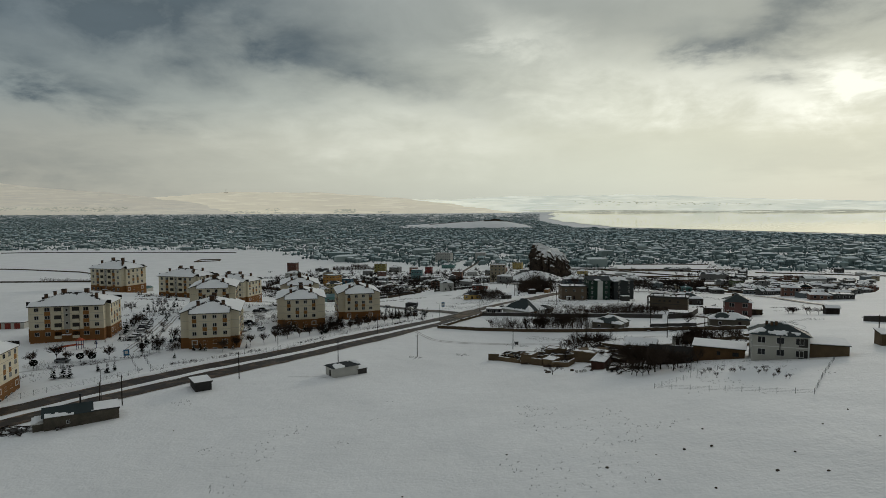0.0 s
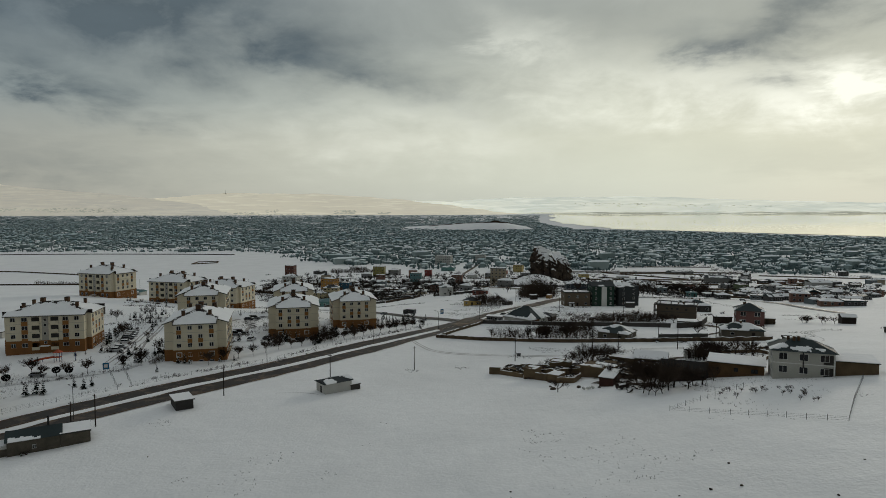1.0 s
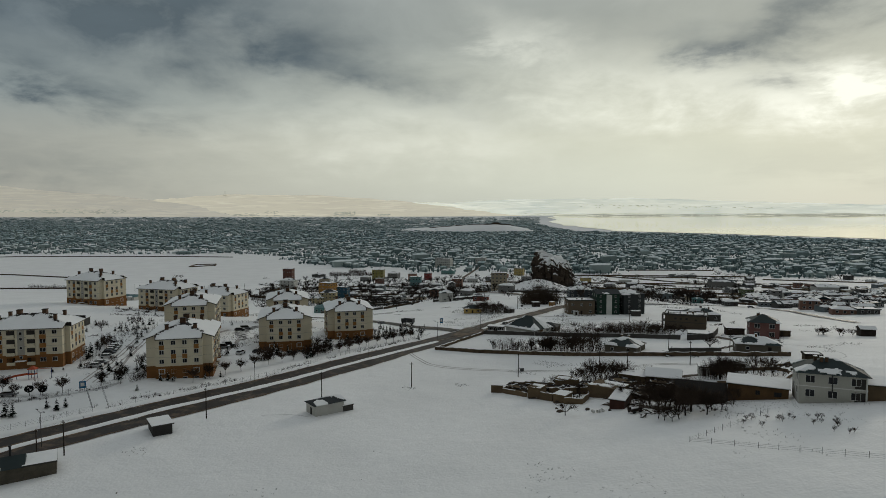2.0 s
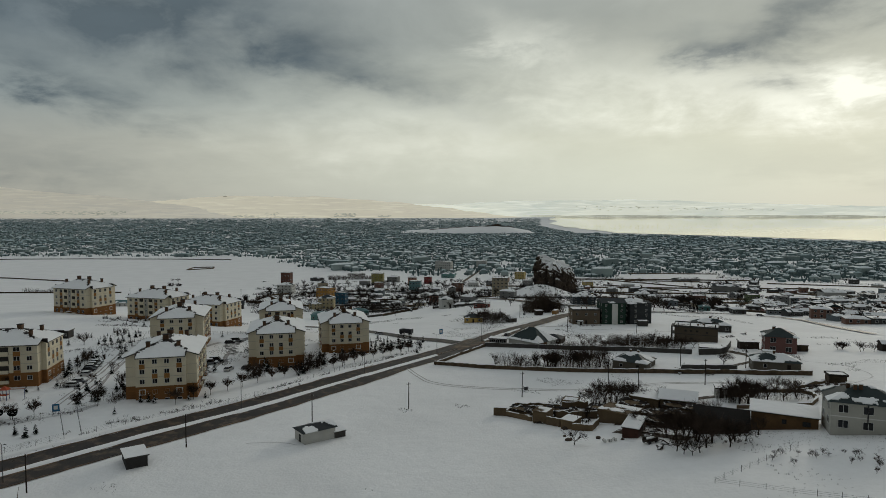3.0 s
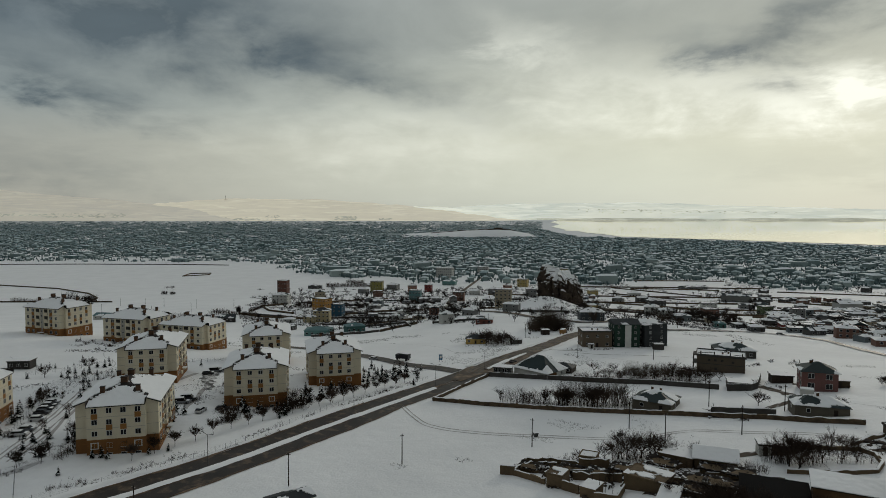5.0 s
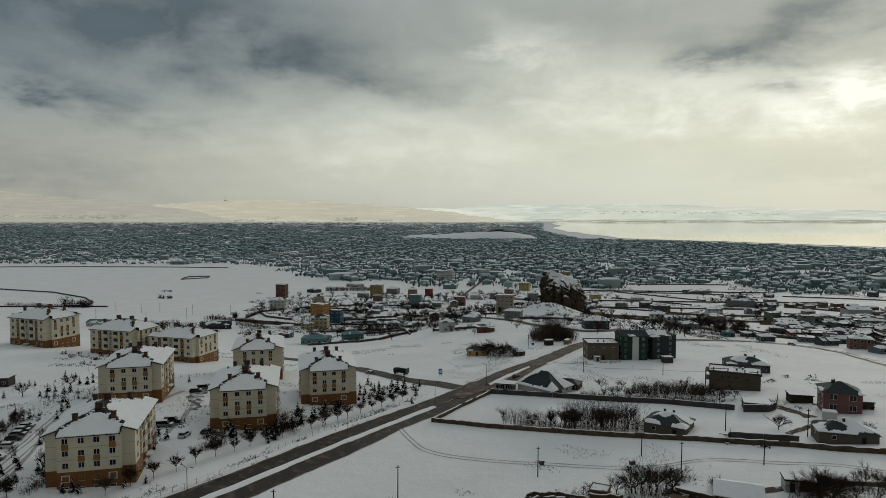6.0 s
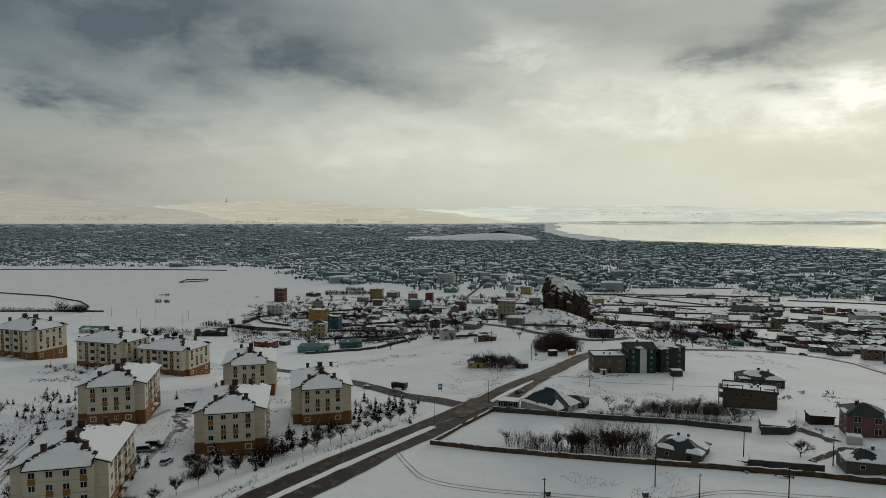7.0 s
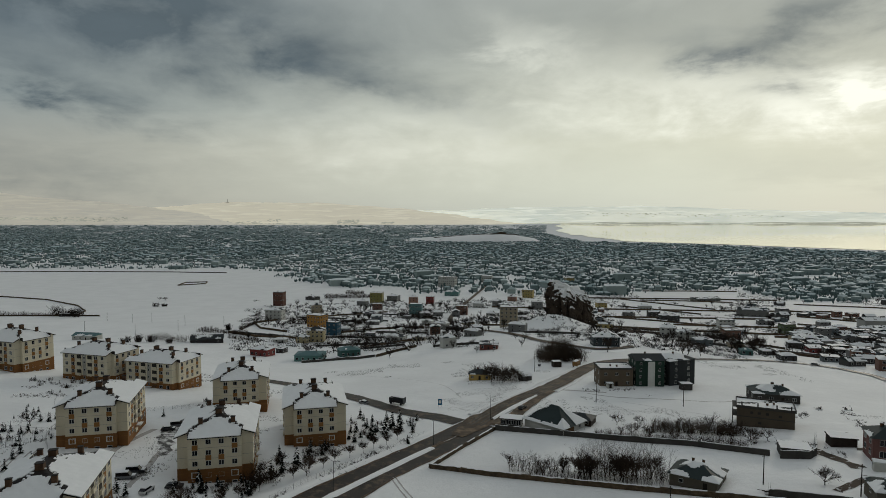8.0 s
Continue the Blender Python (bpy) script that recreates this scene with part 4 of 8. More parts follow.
def block_height(u, v):
    """Top of the roof over the plan: a main gable with its ridge front to back, and hips over both projecting bays."""
    side = SLOPE * (BW / 2 + OVER - abs(u - BW / 2))
    if BAY <= u <= BW - BAY:
        front, back = v + BOUT + 0.5, BD + BOUT + 0.5 - v
        return BH + max(0.0, min(side, SLOPE * front, SLOPE * back))
    return BH + max(0.0, side)


def apartment_block(m):
    t = thing("apartment_block", "four-storey cream apartment block with an ochre ground floor and snowy roof", "apartment block", m, "housing estate blocks")
    w0, w1 = BAY, BW - BAY
    # walls: gable body and the two projecting bays
    for nm, z0, z1, mat, g in (("lower_wall", -2.5, 3.9, M_ochre, 0.06), ("upper_wall", 3.9, BH, M_cream, 0.0)):
        bm = bmesh.new()
        prism(bm, [(-g, -g), (w0 - g, -g), (w0 - g, -BOUT - g), (w1 + g, -BOUT - g), (w1 + g, -g), (BW + g, -g), (BW + g, BD + g), (w1 + g, BD + g), (w1 + g, BD + BOUT + g), (w0 - g, BD + BOUT + g), (w0 - g, BD + g), (-g, BD + g)], z0, z1)
        part(nm, bm, mat, t, "ochre rendered lower storey" if z0 < 0 else "cream rendered upper storeys")
    # wing gables at both ends, beside the bays
    for v, q in ((0.0, 0.25), (BD, -0.25)):
        for u0, u1 in ((0.0, w0), (BW, w1)):
            bm = bmesh.new()
            h0, h1 = BH + SLOPE * OVER - 0.05, BH + SLOPE * (OVER + w0) - 0.05
            for y in sorted((v, v + q)):
                for u, z in ((u0, BH), (u1, BH), (u1, h1), (u0, h0)):
                    bm.verts.new((u, y, z))
            vs = list(bm.verts)
            for f in ((0, 1, 2, 3), (7, 6, 5, 4), (0, 4, 5, 1), (1, 5, 6, 2), (2, 6, 7, 3), (3, 7, 4, 0)):
                bm.faces.new([vs[i] for i in f])
            bmesh.ops.recalc_face_normals(bm, faces=bm.faces)
            part("gable", bm, M_cream, t)
    # string courses
    for z in (6.6, 9.4):
        for v in (-BOUT - 0.03, BD + BOUT - 0.03):
            part("string_course", one_box(w0, w1, v, v + 0.06, z, z + 0.09), M_trim, t)
        for u in (-0.03, BW - 0.03):
            part("string_course", one_box(u, u + 0.06, 0.05, BD - 0.05, z, z + 0.09), M_trim, t)
        for u0, u1 in ((0, w0), (w1, BW)):
            part("string_course", one_box(u0, u1, -0.03, 0.03, z, z + 0.09), M_trim, t)
    for v in (-BOUT - 0.075, BD + BOUT + 0.045):
        part("string_course", one_box(w0, w1, v, v + 0.03, 2.45, 2.55), M_ochre_lt, t, "paler band round the ground floor")
    for u0, u1 in ((0, w0), (w1, BW)):
        part("string_course", one_box(u0, u1, -0.075, -0.045, 2.45, 2.55), M_ochre_lt, t, "paler band round the ground floor")
    for v, turn in ((-BOUT - 0.085, 0), (BD + BOUT + 0.085, 180)):
        for u in (w0 + 1.75, w1 - 1.75):
            bm = bmesh.new()
            for q in ((-0.92, -0.70, 1.58, 3.22), (0.70, 0.92, 1.58, 3.22), (-0.70, 0.70, 3.05, 3.22), (-0.70, 0.70, 1.58, 1.74)):
                box(bm, q[0], q[1], -0.03, 0.03, q[2], q[3])
            part("window_surround", bm, M_frame, t, "white surround of a ground-floor window", pose(u, v, 0, 0, 0, turn))
    # roof slab: main planes, hips and the steps between them
    bm = bmesh.new()
    n = 56
    us = sorted({*np.linspace(-OVER, BW + OVER, n), w0 - 0.001, w0 + 0.001, w1 - 0.001, w1 + 0.001})
    vs = sorted({*np.linspace(-BOUT - 0.5, BD + BOUT + 0.5, n), -0.6, BD + 0.6})
    grid = {}

    def inside(u, v):
        return (w0 <= u <= w1) or (-0.6 <= v <= BD + 0.6)

    for i in range(len(us) - 1):
        for j in range(len(vs) - 1):
            if inside((us[i] + us[i + 1]) / 2, (vs[j] + vs[j + 1]) / 2):
                f = []
                for a, b in ((i, j), (i + 1, j), (i + 1, j + 1), (i, j + 1)):
                    if (a, b) not in grid:
                        grid[a, b] = bm.verts.new((us[a], vs[b], block_height(us[a], vs[b]) + 0.02))
                    f.append(grid[a, b])
                bm.faces.new(f)
    ext = bmesh.ops.extrude_face_region(bm, geom=bm.faces[:])
    bmesh.ops.translate(bm, verts=[q for q in ext["geom"] if isinstance(q, bmesh.types.BMVert)], vec=(0, 0, -0.22))
    bmesh.ops.recalc_face_normals(bm, faces=bm.faces)
    roof = part("roof", bm, M_tile, t, "dark tiled roof showing at hips and ridge")

    def keep(u, v):
        if not inside(u, v):
            return False
        nz = noise.noise((u * 0.5, v * 0.5, 4)) * 0.9 + noise.noise((u * 1.7, v * 1.7, 9)) * 0.5
        s, fr, bk = BW / 2 + OVER - abs(u - BW / 2), v + BOUT + 0.5, BD + BOUT + 0.5 - v
        if w0 - 0.1 <= u <= w1 + 0.1:
            hip = min(abs(s - fr), abs(s - bk))
            if hip < 1.0 + nz * 2.0 and min(fr, bk) > 2.6:
                return False
            if min(abs(u - w0), abs(u - w1)) < 0.28 and min(fr, bk) < 3.6:
                return False
        ridge = abs(u - BW / 2)
        if ridge < 1.5 + nz * 2.6 and min(fr, bk) > 7.5:
            return False
        return True

    sb = bmesh.new()
    snow_sheet(sb, block_height, -OVER, BW + OVER, -BOUT - 0.5, BD + BOUT + 0.5, 0.36, keep, 0.17)
    part("roof_snow", sb, M_roofsnow, roof, "thick snow slipped from the hips")
    # chimneys
    for cu, cv, s, h in ((5.3, 3.6, 0.52, 1.5), (13.5, 3.6, 0.52, 1.5), (9.4, 8.0, 0.8, 1.1), (5.3, 19.9, 0.52, 1.5), (13.5, 19.9, 0.52, 1.5), (9.4, 15.5, 0.8, 1.1)):
        z = block_height(cu, cv)
        ch = part("chimney", one_box(cu - s, cu + s, cv - s * 0.8, cv + s * 0.8, z - 0.6, z + h), M_brick, t, "brown brick chimney")
        part("chimney_cap", one_box(cu - s - 0.12, cu + s + 0.12, cv - s * 0.8 - 0.12, cv + s * 0.8 + 0.12, z + h, z + h + 0.16, bevel=0.04), M_tile, ch, "dark cap with little snow")
    # gable-bay windows in four columns
    fl = 2.8
    panel = as_mesh("panel", one_box(-0.72, 0.72, -0.03, 0.03, 0, 1.45), M_ochre_lt)
    for v, turn in ((-BOUT, 0), (BD + BOUT, 180)):
        for k, u in enumerate((w0 + 1.75, w0 + 5.05, w1 - 5.05, w1 - 1.75)):
            x = u if turn == 0 else BW - u
            for f in range(4):
                (window if turn == 0 else plain_window)(t, pose(x, v + (-0.01 if turn == 0 else 0.01), 2.05 + f * fl - (0.25 if f == 0 else 0.0) - 0.05, 0, 0, turn), 1.25, 1.25)
            plain_window(t, pose(x, v + (-0.07 if turn == 0 else 0.07), -0.1, 0, 0, turn), 1.2, 0.5)
            mid = (2, 1, 1, 2)[k]
            part("panel", panel, None, t, "ochre panel between windows", pose(x, v + (-0.012 if turn == 0 else 0.012), 2.05 + mid * fl + 1.3, 0, 0, turn))
    # long sides: windows, balconies as dark panels with the shade painted in, and the stairwell
    bal = as_mesh("balcony_rail", one_box(-1.1, 1.1, -0.55, 0.0, 0, 0.95), M_cream)
    dark = as_mesh("balcony_recess", one_box(-1.15, 1.15, -0.03, 0.05, 0, 2.2), M_recess)
    strip = as_mesh("panel", one_box(-0.95, 0.95, -0.025, 0.03, 0, 11.0 - 1.2), M_ochre_lt)
    stair = as_mesh("stair_wall", one_box(-1.0, 1.0, -0.04, 0.05, -1.5, BH - 0.3), M_trim)
    for side, turn in ((0.0, 270), (BW, 90)):
        def on(p, z, out=0.012):
            y = BD - p if turn == 270 else p
            return pose(side - out if turn == 270 else side + out, y, z, 0, 0, turn)
        for p in (5.6, BD - 5.6):
            part("panel", strip, None, t, "ochre strip between windows", on(p, 1.0, 0.02))
        part("stair_wall", stair, None, t, "grey stairwell strip", on(BD / 2, 0.0))
        for f in range(4):
            z = 2.0 + f * fl - 0.2 * (f == 0)
            for p in (2.2, 5.6, BD - 5.6, BD - 2.2):
                window(t, on(p, z, 0.06), 1.3 if p in (2.2, BD - 2.2) else 1.6, 1.2)
            for p in (8.9, BD - 8.9):
                part("balcony_recess", dark, None, t, "dark panel for the shade of a balcony opening", on(p, z - 0.9, 0.03))
                part("balcony_rail", bal, None, t, "cream balcony parapet", on(p, z - 1.0, 0.02))
            plain_window(t, on(BD / 2, z + 1.0 if f < 3 else z, 0.06), 0.7, 0.8)
        part("canopy", one_box(-1.4, 1.4, -1.5, 0.05, 2.3, 2.5), M_roofsnow, t, "snowy entrance canopy", on(BD / 2, -0.2))
    return t


M_trim = material("pale_trim", (0.40, 0.38, 0.33), 0.85, vary=0.08)
# near-black colour stands in for the shade inside balconies and other openings
M_recess = material("dark_opening", (0.05, 0.045, 0.04), 0.8, vary=0.2)


def place_blocks():
    def m(x, y, turn):
        c = pose(x, y, 0, 0, 0, turn)
        zs = [gz(*(c @ Vector((u, v, 0)))[:2]) for u in (0, BW) for v in (0, BD)]
        p = pose(x, y, (zs[0] + zs[2]) / 2, 0, 0, turn)
        return p
    first = apartment_block(m(-89.6, 203.6, 14))
    for x, y, turn, tall in BLOCKS:
        copy_thing(first, m(x, y, turn) @ Matrix.Diagonal((1, 1, tall, 1)))


# front corner of the gable face, its turn, and how much higher it stands out of the slope
BLOCKS = [(-67.9, 245.6, 13, 1), (-48.4, 277.4, 14, 1), (-110.4, 263.6, 14, 1), (-83.0, 311.0, 14, 1), (-113.8, 347.6, 74, 1.04), (-143.2, 351.0, 74, 1.12), (-189.8, 361.6, 70, 1.22), (-121.0, 214.0, 102, 1), (-115.5, 147.5, 102, 1)]
place_blocks()

# ---- walls of stone and earth ----
def rough_wall(name, label, line, h, thick, mat, cap=True, ragged=0.25, category="wall", seed=1):
    """A wall along a line on the ground with an uneven top and snow lying on it."""
    pts = [Vector((*p, 0)) for p in line]
    dense = []
    for a, b in zip(pts, pts[1:]):
        n = max(1, int((b - a).length / 0.9))
        dense += [a.lerp(b, k / n) for k in range(n)]
    dense.append(pts[-1])
    o = dense[0].copy()
    o.z = gz(o.x, o.y)
    bm, sb = bmesh.new(), bmesh.new()
    rows, srows = [], []
    for i, p in enumerate(dense):
        d = (dense[min(i + 1, len(dense) - 1)] - dense[max(i - 1, 0)]).normalized()
        nr = Vector((-d.y, d.x, 0))
        g = gz(p.x, p.y)
        top = h * (1 + ragged * noise.noise((i * 0.33 + seed * 9, 2.0, seed)) + ragged * 0.5 * noise.noise((i * 1.3, 5.0, seed)))
        j = [0.10 * noise.noise((i * 0.9, k, seed)) for k in range(4)]
        rows.append([bm.verts.new(Vector((*(p + nr * (s * (thick / 2 + j[k])))[:2], g + zz)) - o) for k, (s, zz) in enumerate(((-1.1, -0.6), (-0.95, top), (0.95, top), (1.1, -0.6)))])
        sn = 0.10 + 0.10 * noise.noise((i * 0.7, 8.0, seed))
        srows.append([sb.verts.new(Vector((*(p + nr * (s * thick / 2))[:2], g + top + zz)) - o) for s, zz in ((-0.85, -0.02), (-0.6, sn), (0.6, sn), (0.9, -0.02))])
    for R, B in ((rows, bm), (srows, sb)):
        for i, (a, b) in enumerate(zip(R, R[1:])):
            if B is sb and noise.noise((i * 0.25, 3.0, seed + 4)) > 0.22:
                continue
            for k in range(3):
                B.faces.new((a[k], b[k], b[k + 1], a[k + 1])[::-1])
        if B is bm:
            B.faces.new(R[0]), B.faces.new(R[-1][::-1])
    t = solid(name, bm, mat, label, category, Matrix.Translation(o))
    if cap:
        part("wall_snow", sb, M_roofsnow, t, "snow along the top of the wall")
    else:
        sb.free()
    return t


rough_wall("field_wall", "long low rubble-stone field wall topped with snow", [(-3.3, 264.9), (18, 258.5), (40.2, 250.9), (56, 244.2), (72.1, 236.8), (90, 226), (109.2, 212.2)], 1.35, 0.7, M_stone, seed=2)
rough_wall("field_wall", "low stone wall along the road edge", [(-3.3, 264.9), (7, 282), (17.9, 298.5)], 1.0, 0.7, M_stone, seed=3)
rough_wall("garden_wall", "straight grey block wall with snow on top", [(18.2, 298.3), (47.4, 287.9), (76.3, 275.9), (94, 264)], 1.75, 0.4, M_conc, ragged=0.06, seed=4)
rough_wall("garden_wall", "roofless dark block wall of an unfinished yard", [(79.3, 235.3), (86, 231.2), (93.6, 226.4)], 2.4, 0.4, M_conc, ragged=0.08, seed=5)
rough_wall("garden_wall", "short block wall closing a yard", [(79.3, 235.3), (82, 240.5)], 2.0, 0.4, M_conc, ragged=0.1, seed=6)
rough_wall("yard_wall", "curved earth wall round a small orchard", [(73.9, 184.5), (81.5, 180.0), (89.1, 178.6), (92.9, 182.5), (95.5, 188.5), (95.0, 193.0), (86.2, 198.4), (79.5, 199)], 0.9, 0.7, M_mud, ragged=0.35, seed=7)
rough_wall("yard_wall", "mud-brick yard wall with a broken top", [(13.9, 200.1), (17.2, 198.9)], 2.2, 0.5, M_mud, ragged=0.05, seed=8)
rough_wall("yard_wall", "crumbling mud-brick yard wall", [(17.2, 198.9), (20.5, 195.5), (23.4, 192.3)], 1.3, 0.5, M_mud, ragged=0.3, seed=9)
rough_wall("yard_wall", "crumbling mud-brick wall behind the yard", [(17.2, 199.2), (21, 206), (27, 205.5), (33, 201)], 1.5, 0.5, M_mud, ragged=0.4, seed=10)
rough_wall("yard_wall", "mud-brick wall in front of the ruined yard", [(26.6, 188.6), (29.5, 185.0)], 2.0, 0.5, M_mud, ragged=0.15, seed=11)
rough_wall("yard_wall", "low mud-brick wall round a small court", [(31.8, 181.0), (36.0, 178.6), (39.1, 184.5)], 1.5, 0.45, M_mud, ragged=0.12, seed=12)
rough_wall("yard_wall", "tall broken mud-brick wall", [(33, 201), (36, 199.2), (39.5, 198)], 2.6, 0.5, M_mud, ragged=0.35, seed=13)
rough_wall("yard_wall", "broken mud-brick wall between ruined rooms", [(30, 194), (36, 191.5), (40, 189.5)], 1.8, 0.5, M_mud, ragged=0.45, seed=14)
rough_wall("yard_wall", "broken wall beside the ruined rooms", [(40, 197.5), (45, 195.5), (50, 193.5)], 1.6, 0.5, M_mud, ragged=0.5, seed=15)
rough_wall("yard_wall", "low earth bank beside the track", [(96, 197), (101, 200), (106.5, 202)], 0.8, 1.0, M_mud, ragged=0.5, seed=16)
rough_wall("garden_wall", "long low wall crossing the snowy slope below the houses", [(-72, 500), (-58, 494), (-46, 500)], 1.6, 0.5, M_conc, ragged=0.1, seed=17)
rough_wall("garden_wall", "wall beside the flat roofed house", [(95.6, 261.5), (102.5, 259.2), (106, 262), (114.5, 277)], 2.3, 0.4, M_conc, ragged=0.05, seed=18)
rough_wall("garden_wall", "wall running past the lone hut", [(149, 216), (160, 205), (172, 194)], 2.0, 0.4, M_conc, ragged=0.05, seed=19)
for k, line in enumerate(([(-45, 497), (-36, 512), (-20, 530)], [(-75, 540), (-48, 560), (-20, 575)], [(-95, 640), (-60, 668), (-20, 680)], [(-140, 640), (-168, 655), (-185, 690), (-170, 720)], [(-188, 628), (-160, 612), (-122, 609)], [(-150, 750), (-120, 800), (-70, 842)], [(-425, 806), (-440, 850), (-485, 910), (-570, 980), (-690, 1030), (-820, 1060)], [(-395, 800), (-430, 802), (-520, 800), (-640, 796)], [(60, 900), (180, 880), (330, 860), (480, 850)],), 0):
    rough_wall("boundary_wall", "long dark boundary wall between snowy plots", line, 1.7, 0.8, M_stone, ragged=0.15, seed=30 + k, cap=False)
for k, line in enumerate(([(120, 800), (240, 790), (360, 775)], [(150, 660), (230, 650), (300, 640)], [(-1010, 1436), (-960, 1450), (-800, 1456), (-590, 1448), (-470, 1430)], [(-470, 1184), (-432, 1213), (-440, 1243), (-476, 1233), (-470, 1186)], [(200, 1010), (330, 1000), (470, 980)], [(-20, 700), (30, 690), (60, 680)], [(230, 720), (330, 700), (420, 690)], [(280, 620), (350, 600), (420, 600)],), 9):
    rough_wall("boundary_wall", "long dark boundary wall between snowy plots", line, 1.7, 0.8, M_stone, ragged=0.15, seed=30 + k, cap=False)

# ---- houses beside the track ----
M_darkblock = material("dark_block", (0.05, 0.047, 0.045), 0.85, vary=0.2, scale=1)
W_earthy = wall_mat("earthy_render", (0.125, 0.110, 0.085))
W_bareblock = wall_mat("bare_block", (0.15, 0.115, 0.08))
W_sage = wall_mat("sage_render", (0.45, 0.44, 0.395))
W_pink = wall_mat("pink_render", (0.185, 0.092, 0.082))
W_green = wall_mat("dark_green_render", (0.022, 0.050, 0.036))
W_slate = wall_mat("slate_render", (0.035, 0.040, 0.042))
W_white = wall_mat("white_render", (0.55, 0.54, 0.50))
W_yellow = wall_mat("yellow_render", (0.52, 0.36, 0.12))


def front(x, y, turn):
    return pose(x, y, 0, 0, 0, turn)


def placed(x, y, turn):
    return pose(x, y, gz(x, y), 0, 0, turn)


villa = house("villa", "two-storey sage green villa with a dark hip roof and veranda", "house", placed(78.5, 153.8, -22), 13.0, 10.0, 6.2, W_sage, "hip", 2.5, 0.7, M_greenroof, 0.38, 2, (3, 2), (1.7, 1.5), 3, seed=4, door=False)
part("string_course", one_box(-0.06, 13.06, -0.06, 0.0, 3.15, 3.35), M_frame, villa, "white band between the storeys")
# flat panels on the wall, the veranda's shade put into their colour
part("veranda_opening", one_box(10.6, 12.6, -0.04, 0.05, 0.2, 2.7), M_recess, villa, "dark panel for the shade of the ground-floor veranda")
part("veranda_opening", one_box(10.6, 12.6, -0.04, 0.05, 3.5, 5.7), M_recess, villa, "dark panel for the shade of the upper veranda")
part("veranda_post", one_box(12.7, 12.95, -0.2, 0.1, 0, 6.0), M_frame, villa, "white corner post")
part("downpipe", one_box(6.3, 6.5, -0.16, -0.02, 2.2, 6.0), M_black, villa, "dark rusty downpipe")
brown_barn = house("brown_barn", "long brown mud-plastered barn with a thick snow roof", "barn", placed(67.6, 164.4, -27), 12.8, 6.5, 3.4, M_barnwood, "shed", 0.7, 0.4, M_wood, 1.0, 1, (0, 1), (1.1, 1.1), 0, seed=5, sides="e")
for u, w in ((6.4, 0.9), (10.6, 1.5)):
    part("window", one_box(u - w / 2, u + w / 2, -0.05, 0.05, 1.3, 2.3), M_glass, brown_barn, "small dark barn window")
    part("window_bar", one_box(u - 0.04, u + 0.04, -0.08, -0.04, 1.3, 2.3), M_wood, brown_barn)
house("brown_shed", "brown mud-plastered shed with snow on its roof", "shed", placed(91.0, 149.5, -20), 8.6, 6.0, 3.0, M_mud, "shed", 0.6, 0.3, M_wood, 1.0, 1, (0, 0), (1.1, 1.1), 0, seed=6, sides="")
house("black_sheet_shed", "low shed under a large black sheet roof", "shed", placed(55.8, 166.6, -24), 11.2, 8.6, 1.7, M_wood, "shed", 1.7, 0.5, material("black_roof_sheet", (0.008, 0.0075, 0.0075), 0.85, vary=0.3, scale=0.6, spec=0.1), 0.0, 1, (0, 0), (1, 1), 0, seed=7, sides="")
house("pink_house", "two-storey pink house with a dark green hip roof", "house", placed(116.8, 254.6, -20), 10.2, 9.5, 6.2, W_pink, "hip", 2.6, 0.7, M_greenroof, 0.36, 2, (2, 2), (1.8, 1.6), 2, seed=8, door=False)
house("low_house", "low grey house with a green sheet roof half under snow", "house", placed(98.2, 225.4, -17), 13.5, 8.5, 2.8, W_earthy, "hip", 2.0, 0.5, M_greenroof, 0.66, 1, (2, 1), (0.9, 0.9), 1, seed=9, plain=True)
unfinished = house("concrete_house", "unfinished two-storey concrete house with a flat snowy roof", "house", placed(98.6, 294.6, -24), 17.0, 10.5, 6.2, wall_mat("raw_block", (0.105, 0.082, 0.058)), "flat", 0, 0.4, M_conc, 0.8, 2, (0, 2), (1.3, 1.2), 3, seed=10, parapet=0.6, plain=True)
# dark slabs on the wall, coloured as the shade within each opening
for u, z in ((4.4, 4.2), (6.6, 4.2), (9.0, 4.2), (6.8, 1.0), (12.8, 3.9)):
    part("window_opening", one_box(u - 0.45, u + 0.45, -0.03, 0.05, z, z + 0.8), M_recess, unfinished, "dark unglazed opening")
for z in (0.1, 3.1):
    part("balcony", one_box(-1.5, 0.0, 0.6, 7.5, z + 2.75, z + 3.0), M_conc, unfinished, "bare concrete balcony slab")
    for v in (0.7, 3.8, 7.1):
        part("balcony_post", one_box(-1.45, -1.2, v, v + 0.25, z, z + 2.75), M_conc, unfinished)
part("slab_edge", one_box(-0.06, 17.06, -0.06, 0.0, 3.0, 3.25), M_conc, unfinished, "concrete floor edge showing in the wall")
for u in (1.2, 6.0, 11.6, 15.8):
    part("roof_stub", one_box(u, u + 0.4, 0.6, 1.0, 6.2, 7.7), M_conc, unfinished, "stub of an unfinished column")
house("hip_roof_house", "house with a green and white hip roof behind the concrete house", "house", placed(122, 331, -12), 16.5, 12.0, 3.4, M_conc, "hip", 2.4, 0.6, M_greenroof, 0.6, 1, (4, 2), (1.3, 1.2), 3, seed=11)
house("cottage", "low cottage with a green hip roof and patches of snow", "house", placed(59.8, 248.2, -35), 11.8, 10.5, 2.9, W_earthy, "hip", 2.5, 0.6, M_greenroof, 0.46, 1, (2, 1), (0.9, 0.9), 2, seed=13, plain=True)
